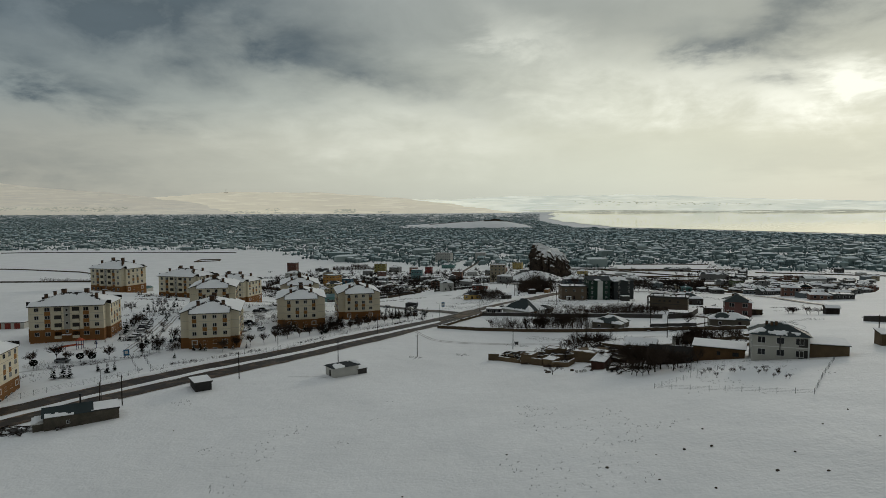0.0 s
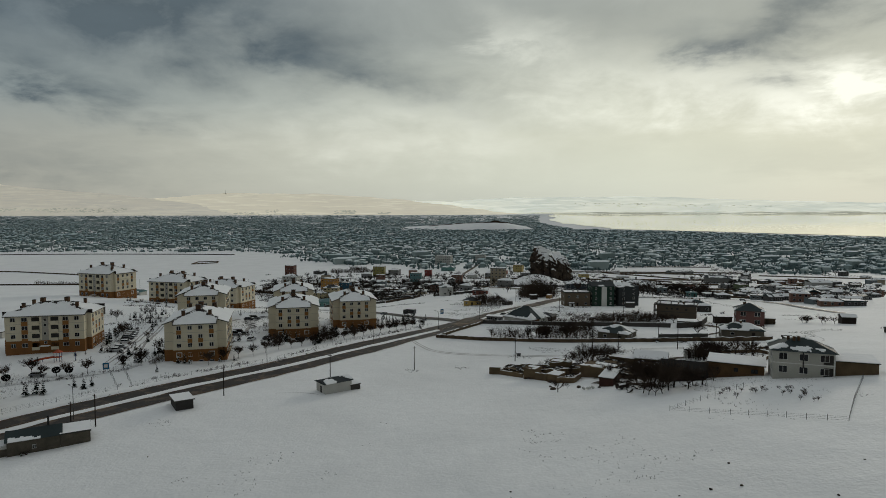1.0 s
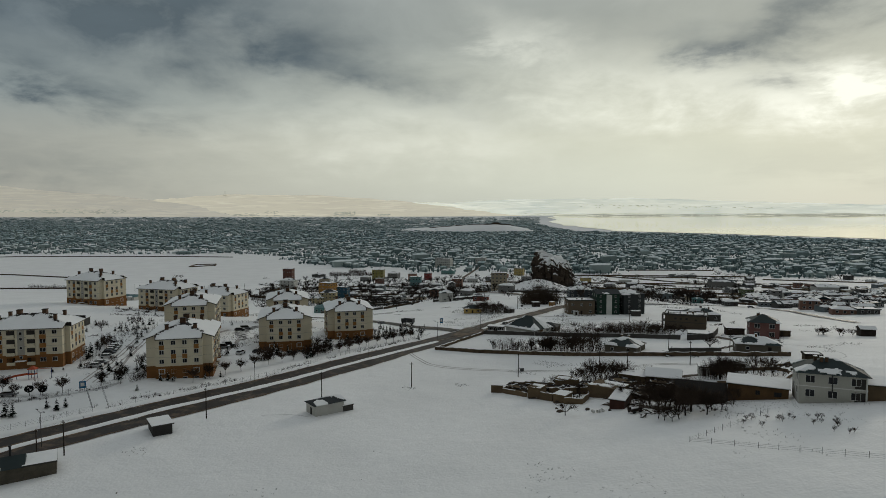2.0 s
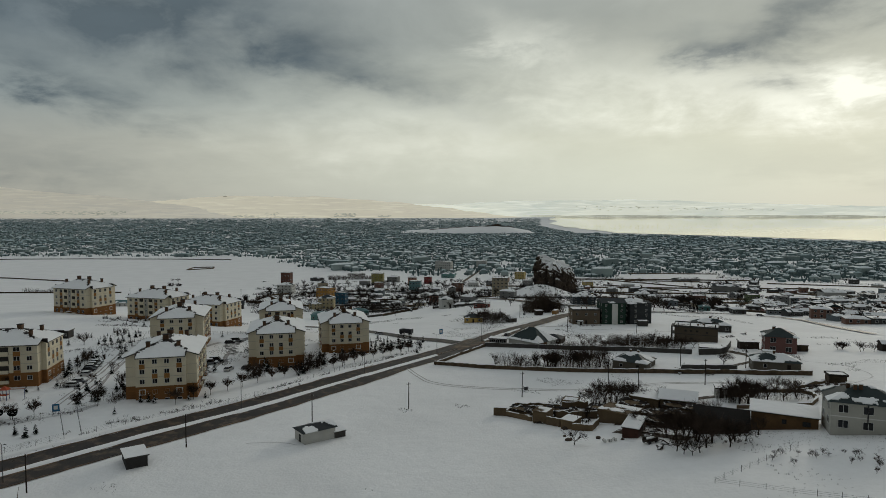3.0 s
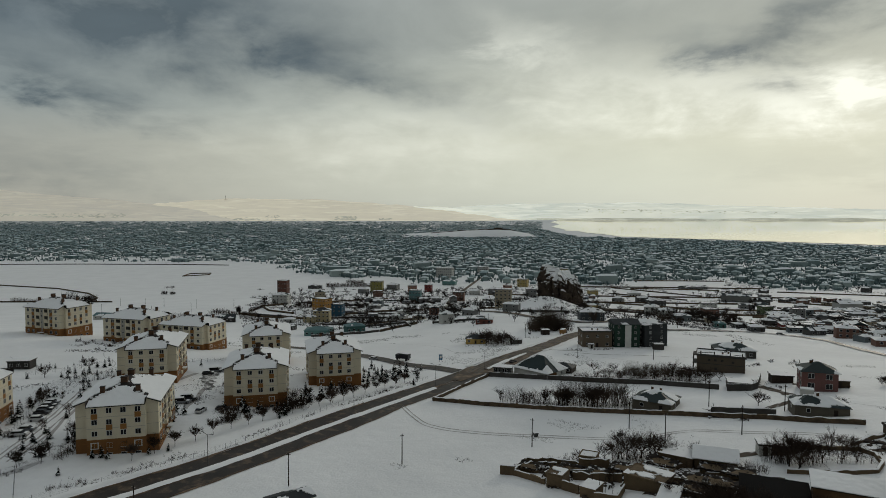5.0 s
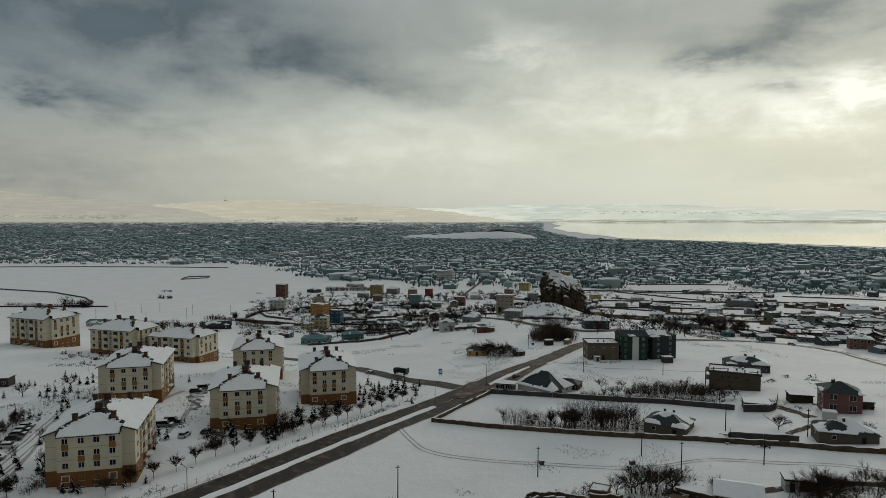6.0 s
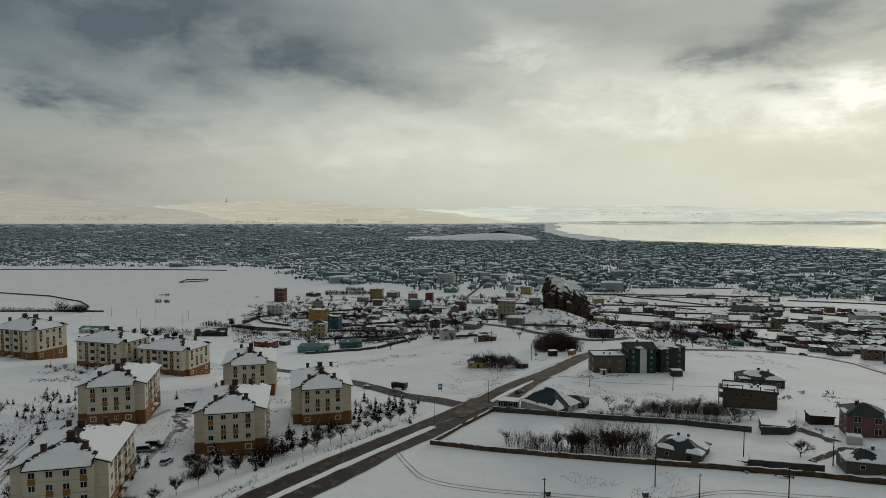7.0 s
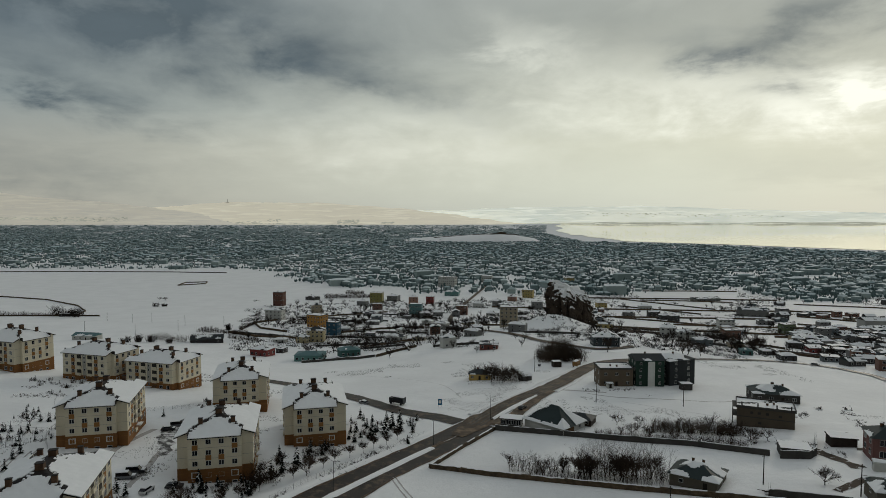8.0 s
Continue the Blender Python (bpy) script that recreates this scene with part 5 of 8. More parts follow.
house("block_shed", "flat block shed with snow on its roof", "shed", placed(96.4, 262.5, -18), 8.0, 6.5, 2.3, M_conc, "flat", 0, 0.2, M_conc, 1.0, 1, (0, 0), (1, 1), 0, seed=14, sides="", parapet=0.15)
house("block_shed", "dark open shed beside the pink house", "shed", placed(114.6, 269.2, -14), 6.8, 5.0, 2.6, M_wood, "flat", 0, 0.3, M_wood, 1.0, 1, (0, 0), (1, 1), 0, seed=15, sides="", parapet=0.15)
house("stone_shed", "small stone shed behind the pink house", "shed", placed(127.5, 257.5, -14), 6.0, 5.0, 2.4, M_stone, "flat", 0, 0.2, M_stone, 0.9, 1, (1, 1), (0.9, 0.8), 0, seed=16, sides="s", parapet=0.1)
house("white_shed", "small white-washed shed with a wooden door", "shed", placed(74.0, 196.8, -16), 2.8, 4.0, 2.7, W_white, "flat", 0, 0.2, M_wood, 1.0, 1, (1, 0), (0.9, 0.9), 0, seed=17, sides="s", parapet=0.1)
house("earth_shed", "low earth-walled shed joined to the white shed", "shed", placed(76.9, 196.2, -16), 4.0, 3.5, 2.2, M_mud, "flat", 0, 0.2, M_wood, 1.0, 1, (0, 0), (0.9, 0.9), 0, seed=18, sides="", parapet=0.1)
house("lone_hut", "small dark hut alone on the snowy slope", "hut", placed(158.0, 252.5, -15), 5.0, 4.5, 2.6, M_wood, "gable", 1.0, 0.4, M_wood, 0.9, 1, (1, 0), (0.9, 0.9), 0, seed=19, sides="s")
house("rubble_hut", "small ruined hut with snow on its roof", "hut", placed(107.0, 200.6, -15), 4.4, 3.6, 2.0, M_stone, "flat", 0, 0.3, M_wood, 0.7, 1, (0, 0), (1, 1), 0, seed=29, sides="", parapet=0.3, cell=0.35)
house("edge_shed", "small brown shed at the edge of the slope", "shed", placed(114.0, 156.6, -15), 6.5, 5.0, 2.9, M_mud, "shed", 0.6, 0.3, M_wood, 1.0, 1, (0, 0), (1, 1), 0, seed=20, sides="")

container = house("container_hut", "small white container hut beside the pink house", "hut", placed(112.2, 247.2, -24), 3.6, 2.6, 2.3, W_white, "flat", 0, 0.08, M_frame, 1.0, 1, (1, 1), (0.9, 0.8), 0, seed=30, sides="w", parapet=0.05, door=False)
# ruined mud-brick yards
house("mud_hut", "ruined mud-brick hut with snow on a flat roof", "hut", placed(23.4, 190.8, -32), 3.8, 4.5, 2.9, M_mud, "flat", 0, 0.15, M_mud, 0.7, 1, (0, 0), (1, 1), 0, seed=21, sides="", parapet=0.2, cell=0.35)
house("mud_hut", "low mud-brick room with a white snow roof", "hut", placed(29.3, 183.3, -36), 3.4, 4.6, 2.1, M_mud, "flat", 0, 0.15, M_mud, 1.0, 1, (0, 0), (1, 1), 0, seed=22, sides="", parapet=0.1, cell=0.35)
house("mud_house", "mud-brick farm house with a sagging snow-covered roof", "house", placed(39.3, 185.6, -40), 8.5, 6.5, 3.0, M_mud, "flat", 0, 0.25, M_mud, 0.66, 1, (0, 0), (0.9, 0.9), 0, seed=23, sides="", parapet=0.12, door=False, cell=0.35)
red_shed = house("red_shed", "dark red plank shed with a smooth snow roof", "shed", placed(40.9, 170.0, -29), 3.6, 8.0, 2.4, material("red_planks", (0.085, 0.035, 0.025), 0.85, vary=0.25, scale=2), "shed", 0.5, 0.3, M_wood, 1.0, 1, (0, 0), (0.8, 0.8), 0, seed=24, sides="", door=False)
# flat dark slab, the doorway's inner shade put into its colour
part("door", one_box(-0.03, 0.06, -0.5, 0.5, 0, 1.9), M_recess, red_shed, "dark open doorway", pose(3.6, 4.8, 0))
house("mud_house", "mud-brick barn with patchy snow on its roof", "barn", placed(51.1, 198.0, -34), 7.5, 6.0, 2.7, M_mud, "flat", 0, 0.3, M_mud, 0.62, 1, (0, 0), (0.9, 0.9), 0, seed=25, sides="", parapet=0.15, cell=0.35)
house("snow_barn", "barn with a broad snow-covered gable roof", "barn", placed(57.5, 193.2, -22), 9.0, 8.5, 2.1, M_mud, "gable", 1.6, 0.5, M_wood, 0.93, 1, (0, 1), (0.9, 0.9), 0, seed=26, sides="e")
house("mud_hut", "collapsed mud-brick room filled with snow", "hut", placed(43.5, 191.0, -35), 7.0, 5.0, 1.5, M_mud, "flat", 0, 0.2, M_mud, 0.5, 1, (0, 0), (1, 1), 0, seed=27, sides="", parapet=0.4, cell=0.35)
house("mud_hut", "broken mud-brick room at the back of the yard", "hut", placed(33.5, 203.5, -25), 4.0, 4.0, 2.0, M_mud, "flat", 0, 0.15, M_mud, 0.6, 1, (0, 0), (1, 1), 0, seed=28, sides="", parapet=0.3, cell=0.35)

# ---- houses along the brown road ----
barn = house("long_barn", "low white barn with a dark green hip roof half under snow", "barn", placed(28.6, 301.6, -45), 16.0, 12.6, 2.6, W_white, "hip", 5.0, 0.7, M_greenroof, 0.0, 1, (0, 2), (1.1, 1.0), 0, seed=36, sides="e")
bm = bmesh.new()
snow_sheet(bm, lambda x, y: 2.55 + 5.0 * max(0.0, min(1.0, min(x + 0.7, 16.7 - x, y + 0.7, 13.3 - y) / 7.0)), -0.68, 16.68, -0.68, 13.28, 0.45, lambda x, y: x + 0.9 * noise.noise((x * 0.5, y * 0.5, 1)) < min(y, 13.3 - y) + 0.3 or y > 6.6 or y < 0.1 + 0.7 * noise.noise((x * 0.5, 1, 5)) or (x > 13.5 and y < 3.2 + noise.noise((x, y, 2))), 0.16)
part("roof_snow", bm, M_roofsnow, barn, "snow lying on the hips and along the eave")
part("end_wall", one_box(16.01, 16.1, 0.1, 6.0, -1.0, 2.3), M_barnwood, barn, "brown patched end wall")
house("barn_annex", "low annex with a dark roof beside the barn", "shed", placed(43.8, 302.5, -28), 8.0, 6.5, 2.3, M_wood, "hip", 1.3, 0.4, M_greyroof, 0.25, 1, (3, 0), (1.0, 0.8), 0, seed=31, sides="s")
house("kiosk", "glazed roadside kiosk with a flat snowy roof", "kiosk", placed(20.3, 302.3, -15), 7.2, 4.5, 2.7, M_conc, "flat", 0, 0.4, M_conc, 1.0, 1, (4, 2), (1.3, 1.5), 0, seed=32, parapet=0.12, door=False)
green = house("apartment_house", "dark green four-storey house with a white stair strip", "apartment house", placed(84.0, 358.5, 1), 12.4, 11.0, 11.4, W_green, "gable", 2.0, 0.5, M_greyroof, 0.30, 4, (3, 3), (0.9, 1.1), 1, seed=40, door=False)
part("stair_strip", one_box(5.2, 8.2, -0.14, 0.02, -0.5, 10.9), wall_mat("white_strip", (0.74, 0.74, 0.70)), green, "white rendered stair strip")
house("apartment_house", "dark slate four-storey house with a snow-streaked hip roof", "apartment house", placed(99.5, 361.0, 24), 14.5, 12.0, 11.2, W_slate, "hip", 2.2, 0.6, M_greyroof, 0.72, 4, (2, 2), (1.2, 1.3), 1, seed=41, door=False)
house("block_house", "brown two-storey block house with a cluttered snowy roof", "house", placed(68.4, 358.6, 0), 14.4, 11.0, 7.6, W_bareblock, "flat", 0, 0.3, M_conc, 0.8, 2, (3, 2), (1.2, 1.1), 2, seed=42, parapet=0.5)
house("small_shed", "small block shed with a snow cap", "shed", placed(101.6, 352.0, 0), 4.5, 3.5, 2.6, M_conc, "flat", 0, 0.15, M_conc, 1.0, 1, (0, 0), (1, 1), 0, seed=43, sides="", parapet=0.1)
house("small_shed", "small white shed by the block house", "shed", placed(70.5, 354.0, 0), 2.6, 2.6, 2.0, W_white, "flat", 0, 0.15, M_conc, 1.0, 1, (1, 0), (0.7, 0.7), 0, seed=44, sides="s", parapet=0.1)
house("yellow_house", "small yellow house with a dark grey roof", "house", placed(11.9, 377.5, -6), 10.0, 8.5, 2.9, W_yellow, "hip", 1.7, 0.5, M_greyroof, 0.3, 1, (3, 2), (1.0, 1.0), 1, seed=45)
house("small_shed", "small grey shed beside the bare trees", "shed", placed(36.5, 371.5, 25), 4.6, 4.5, 2.2, M_conc, "gable", 1.0, 0.3, M_conc, 0.9, 1, (1, 1), (0.7, 0.7), 0, seed=46)
house("kiosk", "small square kiosk beside the road", "kiosk", placed(56.2, 405.5, 10), 4.2, 3.6, 2.8, M_wood, "flat", 0, 0.2, M_wood, 1.0, 1, (1, 1), (0.9, 0.9), 0, seed=47, sides="s", parapet=0.1)

# sheds below the estate road
white_hut = house("field_shed", "small white shed with a partly snowy dark sheet roof", "shed", placed(-33.2, 175.2, 37), 8.2, 5.4, 2.9, W_white, "gable", 0.9, 0.5, M_greyroof, 0.55, 1, (0, 0), (1, 1), 0, seed=50, sides="")
part("door", one_box(-0.03, 0.06, 2.0, 3.0, 0, 2.0), M_recess, white_hut, "dark door")
house("field_shed", "lower dark lean-to joined to the white shed", "shed", placed(-26.8, 179.9, 37), 3.0, 4.2, 1.7, M_conc, "shed", 0.3, 0.2, M_wood, 1.0, 1, (0, 0), (1, 1), 0, seed=51, sides="")
hut = house("bus_hut", "small dark open hut with a flat snow roof", "hut", placed(-67.6, 159.3, 34), 4.2, 6.2, 2.5, M_darkblock, "flat", 0, 0.35, M_conc, 1.0, 1, (0, 0), (1, 1), 0, seed=52, sides="", parapet=0.05)
# flat dark slab coloured as the shade inside the open hut
part("opening", one_box(-0.03, 0.05, 1.2, 4.6, 0.3, 2.1), M_recess, hut, "dark open side")
W_rubble = material("grey_rubble_wall", (0.135, 0.118, 0.090), 0.9, vary=0.25, scale=1.2, bump=0.7, bump_scale=4)
stone_barn = house("stone_barn", "long grey stone barn with a dark green sheet roof", "barn", placed(-91.4, 132.4, 30.5), 9.6, 6.4, 3.0, W_rubble, "gable", 1.5, 0.4, M_greenroof, 0.0, 1, (1, 1), (0.6, 0.7), 0, seed=53, sides="s", door=False)
bm = bmesh.new()
snow_sheet(bm, lambda x, y: 2.95 + 1.5 * (y + 0.4) / 3.6, 0.2, 6.0, -0.38, 1.5, 0.3, lambda x, y: y < 0.15 + 0.9 * (1 - x / 5.5) + 0.5 * noise.noise((x * 0.9, 3, 1)), 0.14)
part("roof_snow", bm, M_roofsnow, stone_barn, "strip of snow left along the eave")
bm = bmesh.new()
tube(bm, (7.4, 3.4, 4.2), (7.4, 3.4, 6.4), 0.22, 0.20, 8)
pipe = part("stove_pipe", bm, M_black, stone_barn, "tall black stove pipe")
bm = bmesh.new()
tube(bm, (7.4, 3.4, 6.4), (7.4, 3.4, 6.6), 0.36, 0.30, 8)
part("pipe_cap", bm, M_black, pipe)
part("door", one_box(-0.05, 0.05, 2.9, 4.3, 0, 2.1), M_wood, stone_barn, "dark wooden end door")
sign = part("sign_panel", one_box(-0.12, -0.06, 1.9, 5.2, 2.35, 3.0), material("faded_red_panel", (0.20, 0.10, 0.085), 0.7, vary=0.2), stone_barn, "faded red and white sign")
part("mark", one_box(-0.14, -0.122, 2.2, 4.9, 2.58, 2.8), M_frame, sign, "plain pale bar")
house("stone_barn", "grey stone annex with a flat snow roof", "barn", placed(-83.1, 137.3, 30.5), 5.6, 6.8, 2.8, W_rubble, "flat", 0, 0.2, M_conc, 1.0, 1, (0, 0), (1, 1), 0, seed=54, sides="", parapet=0.1)
house("lean_to", "low stone lean-to with a pale sheet roof", "shed", placed(-93.6, 131.9, 30.5), 2.6, 3.0, 1.9, W_rubble, "shed", 0.7, 0.25, W_white, 0.5, 1, (0, 0), (1, 1), 0, seed=55, sides="", cell=0.4)

# ---- houses at the edge of the town, one by one ----
HUES = {
    "brown": ((0.13, 0.06, 0.045), "brown"), "white": ((0.50, 0.50, 0.47), "white"), "dark": ((0.07, 0.068, 0.065), "dark grey"), "beige": ((0.34, 0.29, 0.21), "beige"),
    "orange": ((0.42, 0.22, 0.06), "orange"), "blue": ((0.028, 0.085, 0.13), "deep blue"), "cream": ((0.44, 0.37, 0.22), "cream yellow"), "red": ((0.20, 0.045, 0.04), "dark red"),
    "teal": ((0.14, 0.28, 0.26), "pale teal"), "tealdark": ((0.05, 0.12, 0.11), "dark teal"), "olive": ((0.27, 0.24, 0.08), "olive yellow"), "grey": ((0.19, 0.19, 0.185), "grey"),
    "salmon": ((0.34, 0.19, 0.14), "salmon"), "cyan": ((0.13, 0.24, 0.25), "pale blue"), "brick": ((0.18, 0.10, 0.075), "bare brick"), "yellow": ((0.42, 0.33, 0.13), "yellow"),
    "brickred": ((0.16, 0.06, 0.045), "red brick"), "navy": ((0.045, 0.055, 0.062), "slate blue"), "greyblue": ((0.13, 0.155, 0.165), "grey blue"), "greyhall": ((0.17, 0.17, 0.16), "grey"),
    "green": ((0.12, 0.15, 0.08), "moss green"), "whitehall": ((0.40, 0.40, 0.38), "pale grey"),
}
M_tealroof = material("teal_sheet_roof", (0.055, 0.155, 0.16), 0.5, vary=0.12, scale=0.5, spec=0.4)
HUE_MATS = {k: wall_mat(k + "_wall", v[0]) for k, v in HUES.items()}
TOWN_SPOTS = []


def town_house(hue, x, y, w, d, h, roof, rise, floors, turn):
    """A house at the town edge: wall colour, front left corner, width, depth, wall height, roof, rise, storeys, turn."""
    k = len(TOWN_SPOTS)
    TOWN_SPOTS.append((x + w / 2, y + d / 2))
    kind = "hall" if "hall" in hue else ("apartment house" if floors > 2 else "house")
    shape = {"flat": "a flat roof", "hip": "a hip roof", "gable": "a gable roof", "shed": "a low sloping roof"}[roof]
    label = "%s %s %s with snow on %s" % (HUES[hue][1], ("one-storey", "two-storey", "three-storey", "four-storey", "five-storey")[floors - 1], kind, shape)
    cols = (max(2, int(w / 3.4)), max(2, int(d / 3.6)))
    house(kind.replace(" ", "_"), label, kind, placed(x, y, turn), w, d, h, HUE_MATS[hue], roof, rise, 0.5 if roof != "flat" else 0.2, M_tealroof if hue in ("teal", "tealdark") else (M_greyroof, M_greenroof, M_tile)[k % 3], (0.12 if k < 13 else 0.5) if hue in ("teal", "tealdark") else (0.58 + 0.05 * (k % 6) if roof != "flat" else 0.9), floors, cols, (1.3, 1.3), 1 if floors < 4 else 2, "houses at the town edge", seed=100 + k, sides="sw" if x > 0 else "se", cell=1.3, parapet=0.3, plain=True)


town_house("brown", -227.8, 913.3, 13.5, 10.1, 18.1, "flat", 0.0, 3, -11)
town_house("white", -183.8, 724.4, 16.8, 12.6, 10.2, "hip", 2.4, 3, -7)
town_house("dark", -201.9, 988.1, 16.8, 12.6, 4.6, "hip", 1.9, 1, -32)
town_house("beige", -158.3, 826.1, 12.6, 9.5, 9.6, "hip", 2.4, 2, 14)
town_house("orange", -130.6, 677.4, 15.6, 11.7, 11.4, "flat", 0.0, 3, -28)
town_house("blue", -102.9, 628.5, 10.1, 7.6, 11.4, "flat", 0.0, 3, -16)
town_house("cream", -112.2, 592.8, 13.8, 10.3, 9.5, "hip", 2.4, 3, 0)
town_house("cream", -120.1, 589.7, 9.4, 7.0, 4.8, "hip", 2.0, 2, -21)
town_house("red", -136.2, 523.0, 13.6, 10.2, 4.5, "hip", 1.9, 1, -19)
town_house("dark", -122.6, 539.3, 5.6, 7.0, 2.8, "flat", 0.0, 1, -17)
town_house("teal", -98.6, 495.9, 18.5, 13.9, 3.9, "hip", 1.7, 1, 1)
town_house("tealdark", -70.4, 509.5, 13.8, 10.4, 4.3, "hip", 1.8, 1, 22)
town_house("olive", -104.1, 947.2, 16.7, 12.5, 14.3, "flat", 0.0, 4, -6)
town_house("grey", -83.6, 974.6, 15.8, 11.9, 7.2, "hip", 2.4, 2, -19)
town_house("salmon", -50.1, 934.1, 12.5, 9.4, 9.8, "hip", 2.4, 3, 0)
town_house("red", -26.9, 940.8, 9.9, 7.4, 9.7, "flat", 0.0, 2, -13)
town_house("cyan", -41.2, 801.8, 13.9, 10.4, 13.8, "flat", 0.0, 3, -6)
town_house("brick", -91.3, 869.0, 12.1, 9.1, 7.5, "flat", 0.0, 2, 8)
town_house("white", -46.3, 583.8, 13.9, 10.4, 3.5, "hip", 1.5, 1, -15)
town_house("beige", -25.3, 566.3, 10.4, 7.8, 3.1, "gable", 1.3, 1, -6)
town_house("grey", -118.4, 920.5, 12.9, 9.7, 5.9, "hip", 2.4, 1, -17)
town_house("dark", -100.7, 712.5, 14.6, 10.9, 3.6, "hip", 1.5, 1, -8)
town_house("white", -137.4, 587.8, 9.4, 7.0, 2.6, "hip", 1.1, 1, -3)
town_house("white", -13.7, 1170.3, 29.3, 16.0, 17.0, "flat", 0.0, 4, -18)
town_house("teal", -2.0, 1039.6, 20.6, 15.5, 6.2, "hip", 2.4, 1, -10)
town_house("brick", 11.8, 815.6, 13.0, 9.7, 10.8, "flat", 0.0, 3, -9)
town_house("salmon", 87.2, 975.2, 12.4, 9.3, 6.4, "hip", 2.4, 2, -14)
town_house("yellow", 113.3, 1017.9, 15.1, 11.3, 11.4, "flat", 0.0, 3, -20)
town_house("white", 45.2, 785.2, 10.8, 8.1, 5.3, "hip", 2.3, 2, -23)
town_house("beige", 46.5, 619.6, 14.9, 11.2, 16.3, "flat", 0.0, 5, -8)
town_house("brickred", 22.1, 479.6, 11.3, 8.5, 3.3, "shed", 1.0, 1, -9)
town_house("white", -0.7, 505.2, 9.4, 7.1, 6.7, "hip", 2.4, 1, 21)
town_house("grey", 15.0, 565.5, 11.2, 8.4, 4.6, "hip", 1.9, 1, -35)
town_house("yellow", 128.7, 611.2, 11.4, 8.5, 3.3, "gable", 1.4, 1, -5)
town_house("navy", 93.3, 477.8, 16.1, 12.1, 5.8, "hip", 2.4, 2, -2)
town_house("yellow", 196.2, 896.3, 12.5, 9.4, 6.4, "hip", 2.4, 2, 10)
town_house("dark", 235.6, 773.7, 12.8, 9.6, 4.8, "hip", 2.0, 1, 0)
town_house("white", 165.3, 568.2, 11.9, 9.0, 6.3, "hip", 2.4, 2, -16)
town_house("white", 170.4, 544.2, 12.1, 9.0, 5.0, "hip", 2.1, 2, -6)
town_house("greyblue", 166.6, 501.1, 10.9, 8.2, 4.0, "hip", 1.7, 1, 1)
town_house("white", 263.6, 691.9, 14.5, 10.9, 8.5, "flat", 0.0, 3, -10)
town_house("brick", 211.3, 557.7, 11.3, 8.5, 8.2, "flat", 0.0, 2, 3)
town_house("greyhall", 336.2, 813.9, 33.2, 16.0, 7.4, "gable", 2.4, 1, -28)
town_house("greyhall", 352.5, 969.4, 38.2, 16.0, 3.9, "gable", 1.7, 1, 15)
town_house("green", 306.4, 653.4, 11.4, 8.6, 8.4, "flat", 0.0, 2, 12)
town_house("grey", 309.0, 606.0, 9.6, 7.2, 9.5, "flat", 0.0, 3, -10)
town_house("grey", 370.1, 707.3, 10.6, 7.9, 5.5, "hip", 2.3, 2, 1)
town_house("red", 260.7, 534.7, 10.1, 7.5, 3.8, "shed", 1.0, 1, -5)
town_house("dark", 254.7, 551.7, 11.5, 8.6, 4.4, "hip", 1.9, 1, -16)
town_house("dark", 255.0, 506.0, 13.0, 9.0, 6.0, "flat", 0.0, 2, -14)
town_house("dark", 274.0, 500.0, 11.0, 8.5, 3.6, "hip", 2.0, 1, -16)
town_house("brick", 287.0, 494.0, 12.0, 9.0, 4.2, "hip", 2.2, 1, -18)
town_house("brick", 302.0, 486.0, 13.0, 9.0, 5.6, "flat", 0.0, 2, -15)
town_house("whitehall", 399.4, 684.6, 21.7, 16.0, 9.4, "gable", 2.4, 1, -7)
town_house("grey", 321.6, 588.4, 10.9, 8.2, 4.8, "hip", 2.0, 1, -1)
town_house("grey", 333.7, 584.8, 11.6, 8.7, 5.4, "hip", 2.3, 1, 9)
town_house("tealdark", 178.7, 464.3, 7.0, 7.0, 2.9, "hip", 1.2, 1, -14)
town_house("dark", 194.4, 467.7, 8.9, 7.0, 2.6, "hip", 1.0, 1, 0)
town_house("dark", 193.6, 445.4, 8.4, 7.0, 3.0, "hip", 1.3, 1, -3)
town_house("white", -42.7, 634.3, 9.4, 7.0, 3.5, "hip", 1.5, 1, -28)
town_house("grey", -94.0, 797.2, 15.4, 11.6, 3.6, "hip", 1.5, 1, -11)
town_house("grey", 61.5, 914.9, 12.8, 9.6, 6.6, "hip", 2.4, 2, -8)
town_house("white", 34.7, 895.6, 14.4, 10.8, 5.7, "hip", 2.4, 1, -6)
town_house("grey", 108.6, 877.0, 13.5, 10.1, 9.7, "flat", 0.0, 2, -2)
town_house("grey", 202.6, 806.1, 12.2, 9.2, 5.0, "hip", 2.1, 1, -30)
town_house("white", 243.9, 877.9, 15.3, 11.5, 4.5, "hip", 1.9, 1, -5)
town_house("grey", 320.6, 730.4, 14.9, 11.2, 4.1, "hip", 1.7, 1, -14)
town_house("white", -23.5, 710.2, 9.7, 7.3, 4.0, "hip", 1.7, 1, -23)
town_house("grey", -14.3, 803.0, 11.1, 8.3, 4.6, "hip", 1.9, 2, 0)
town_house("yellow", 220.4, 1246.8, 16.1, 12.1, 8.1, "flat", 0.0, 3, 3)
town_house("white", 64.5, 1246.5, 19.7, 14.8, 12.1, "flat", 0.0, 2, -14)

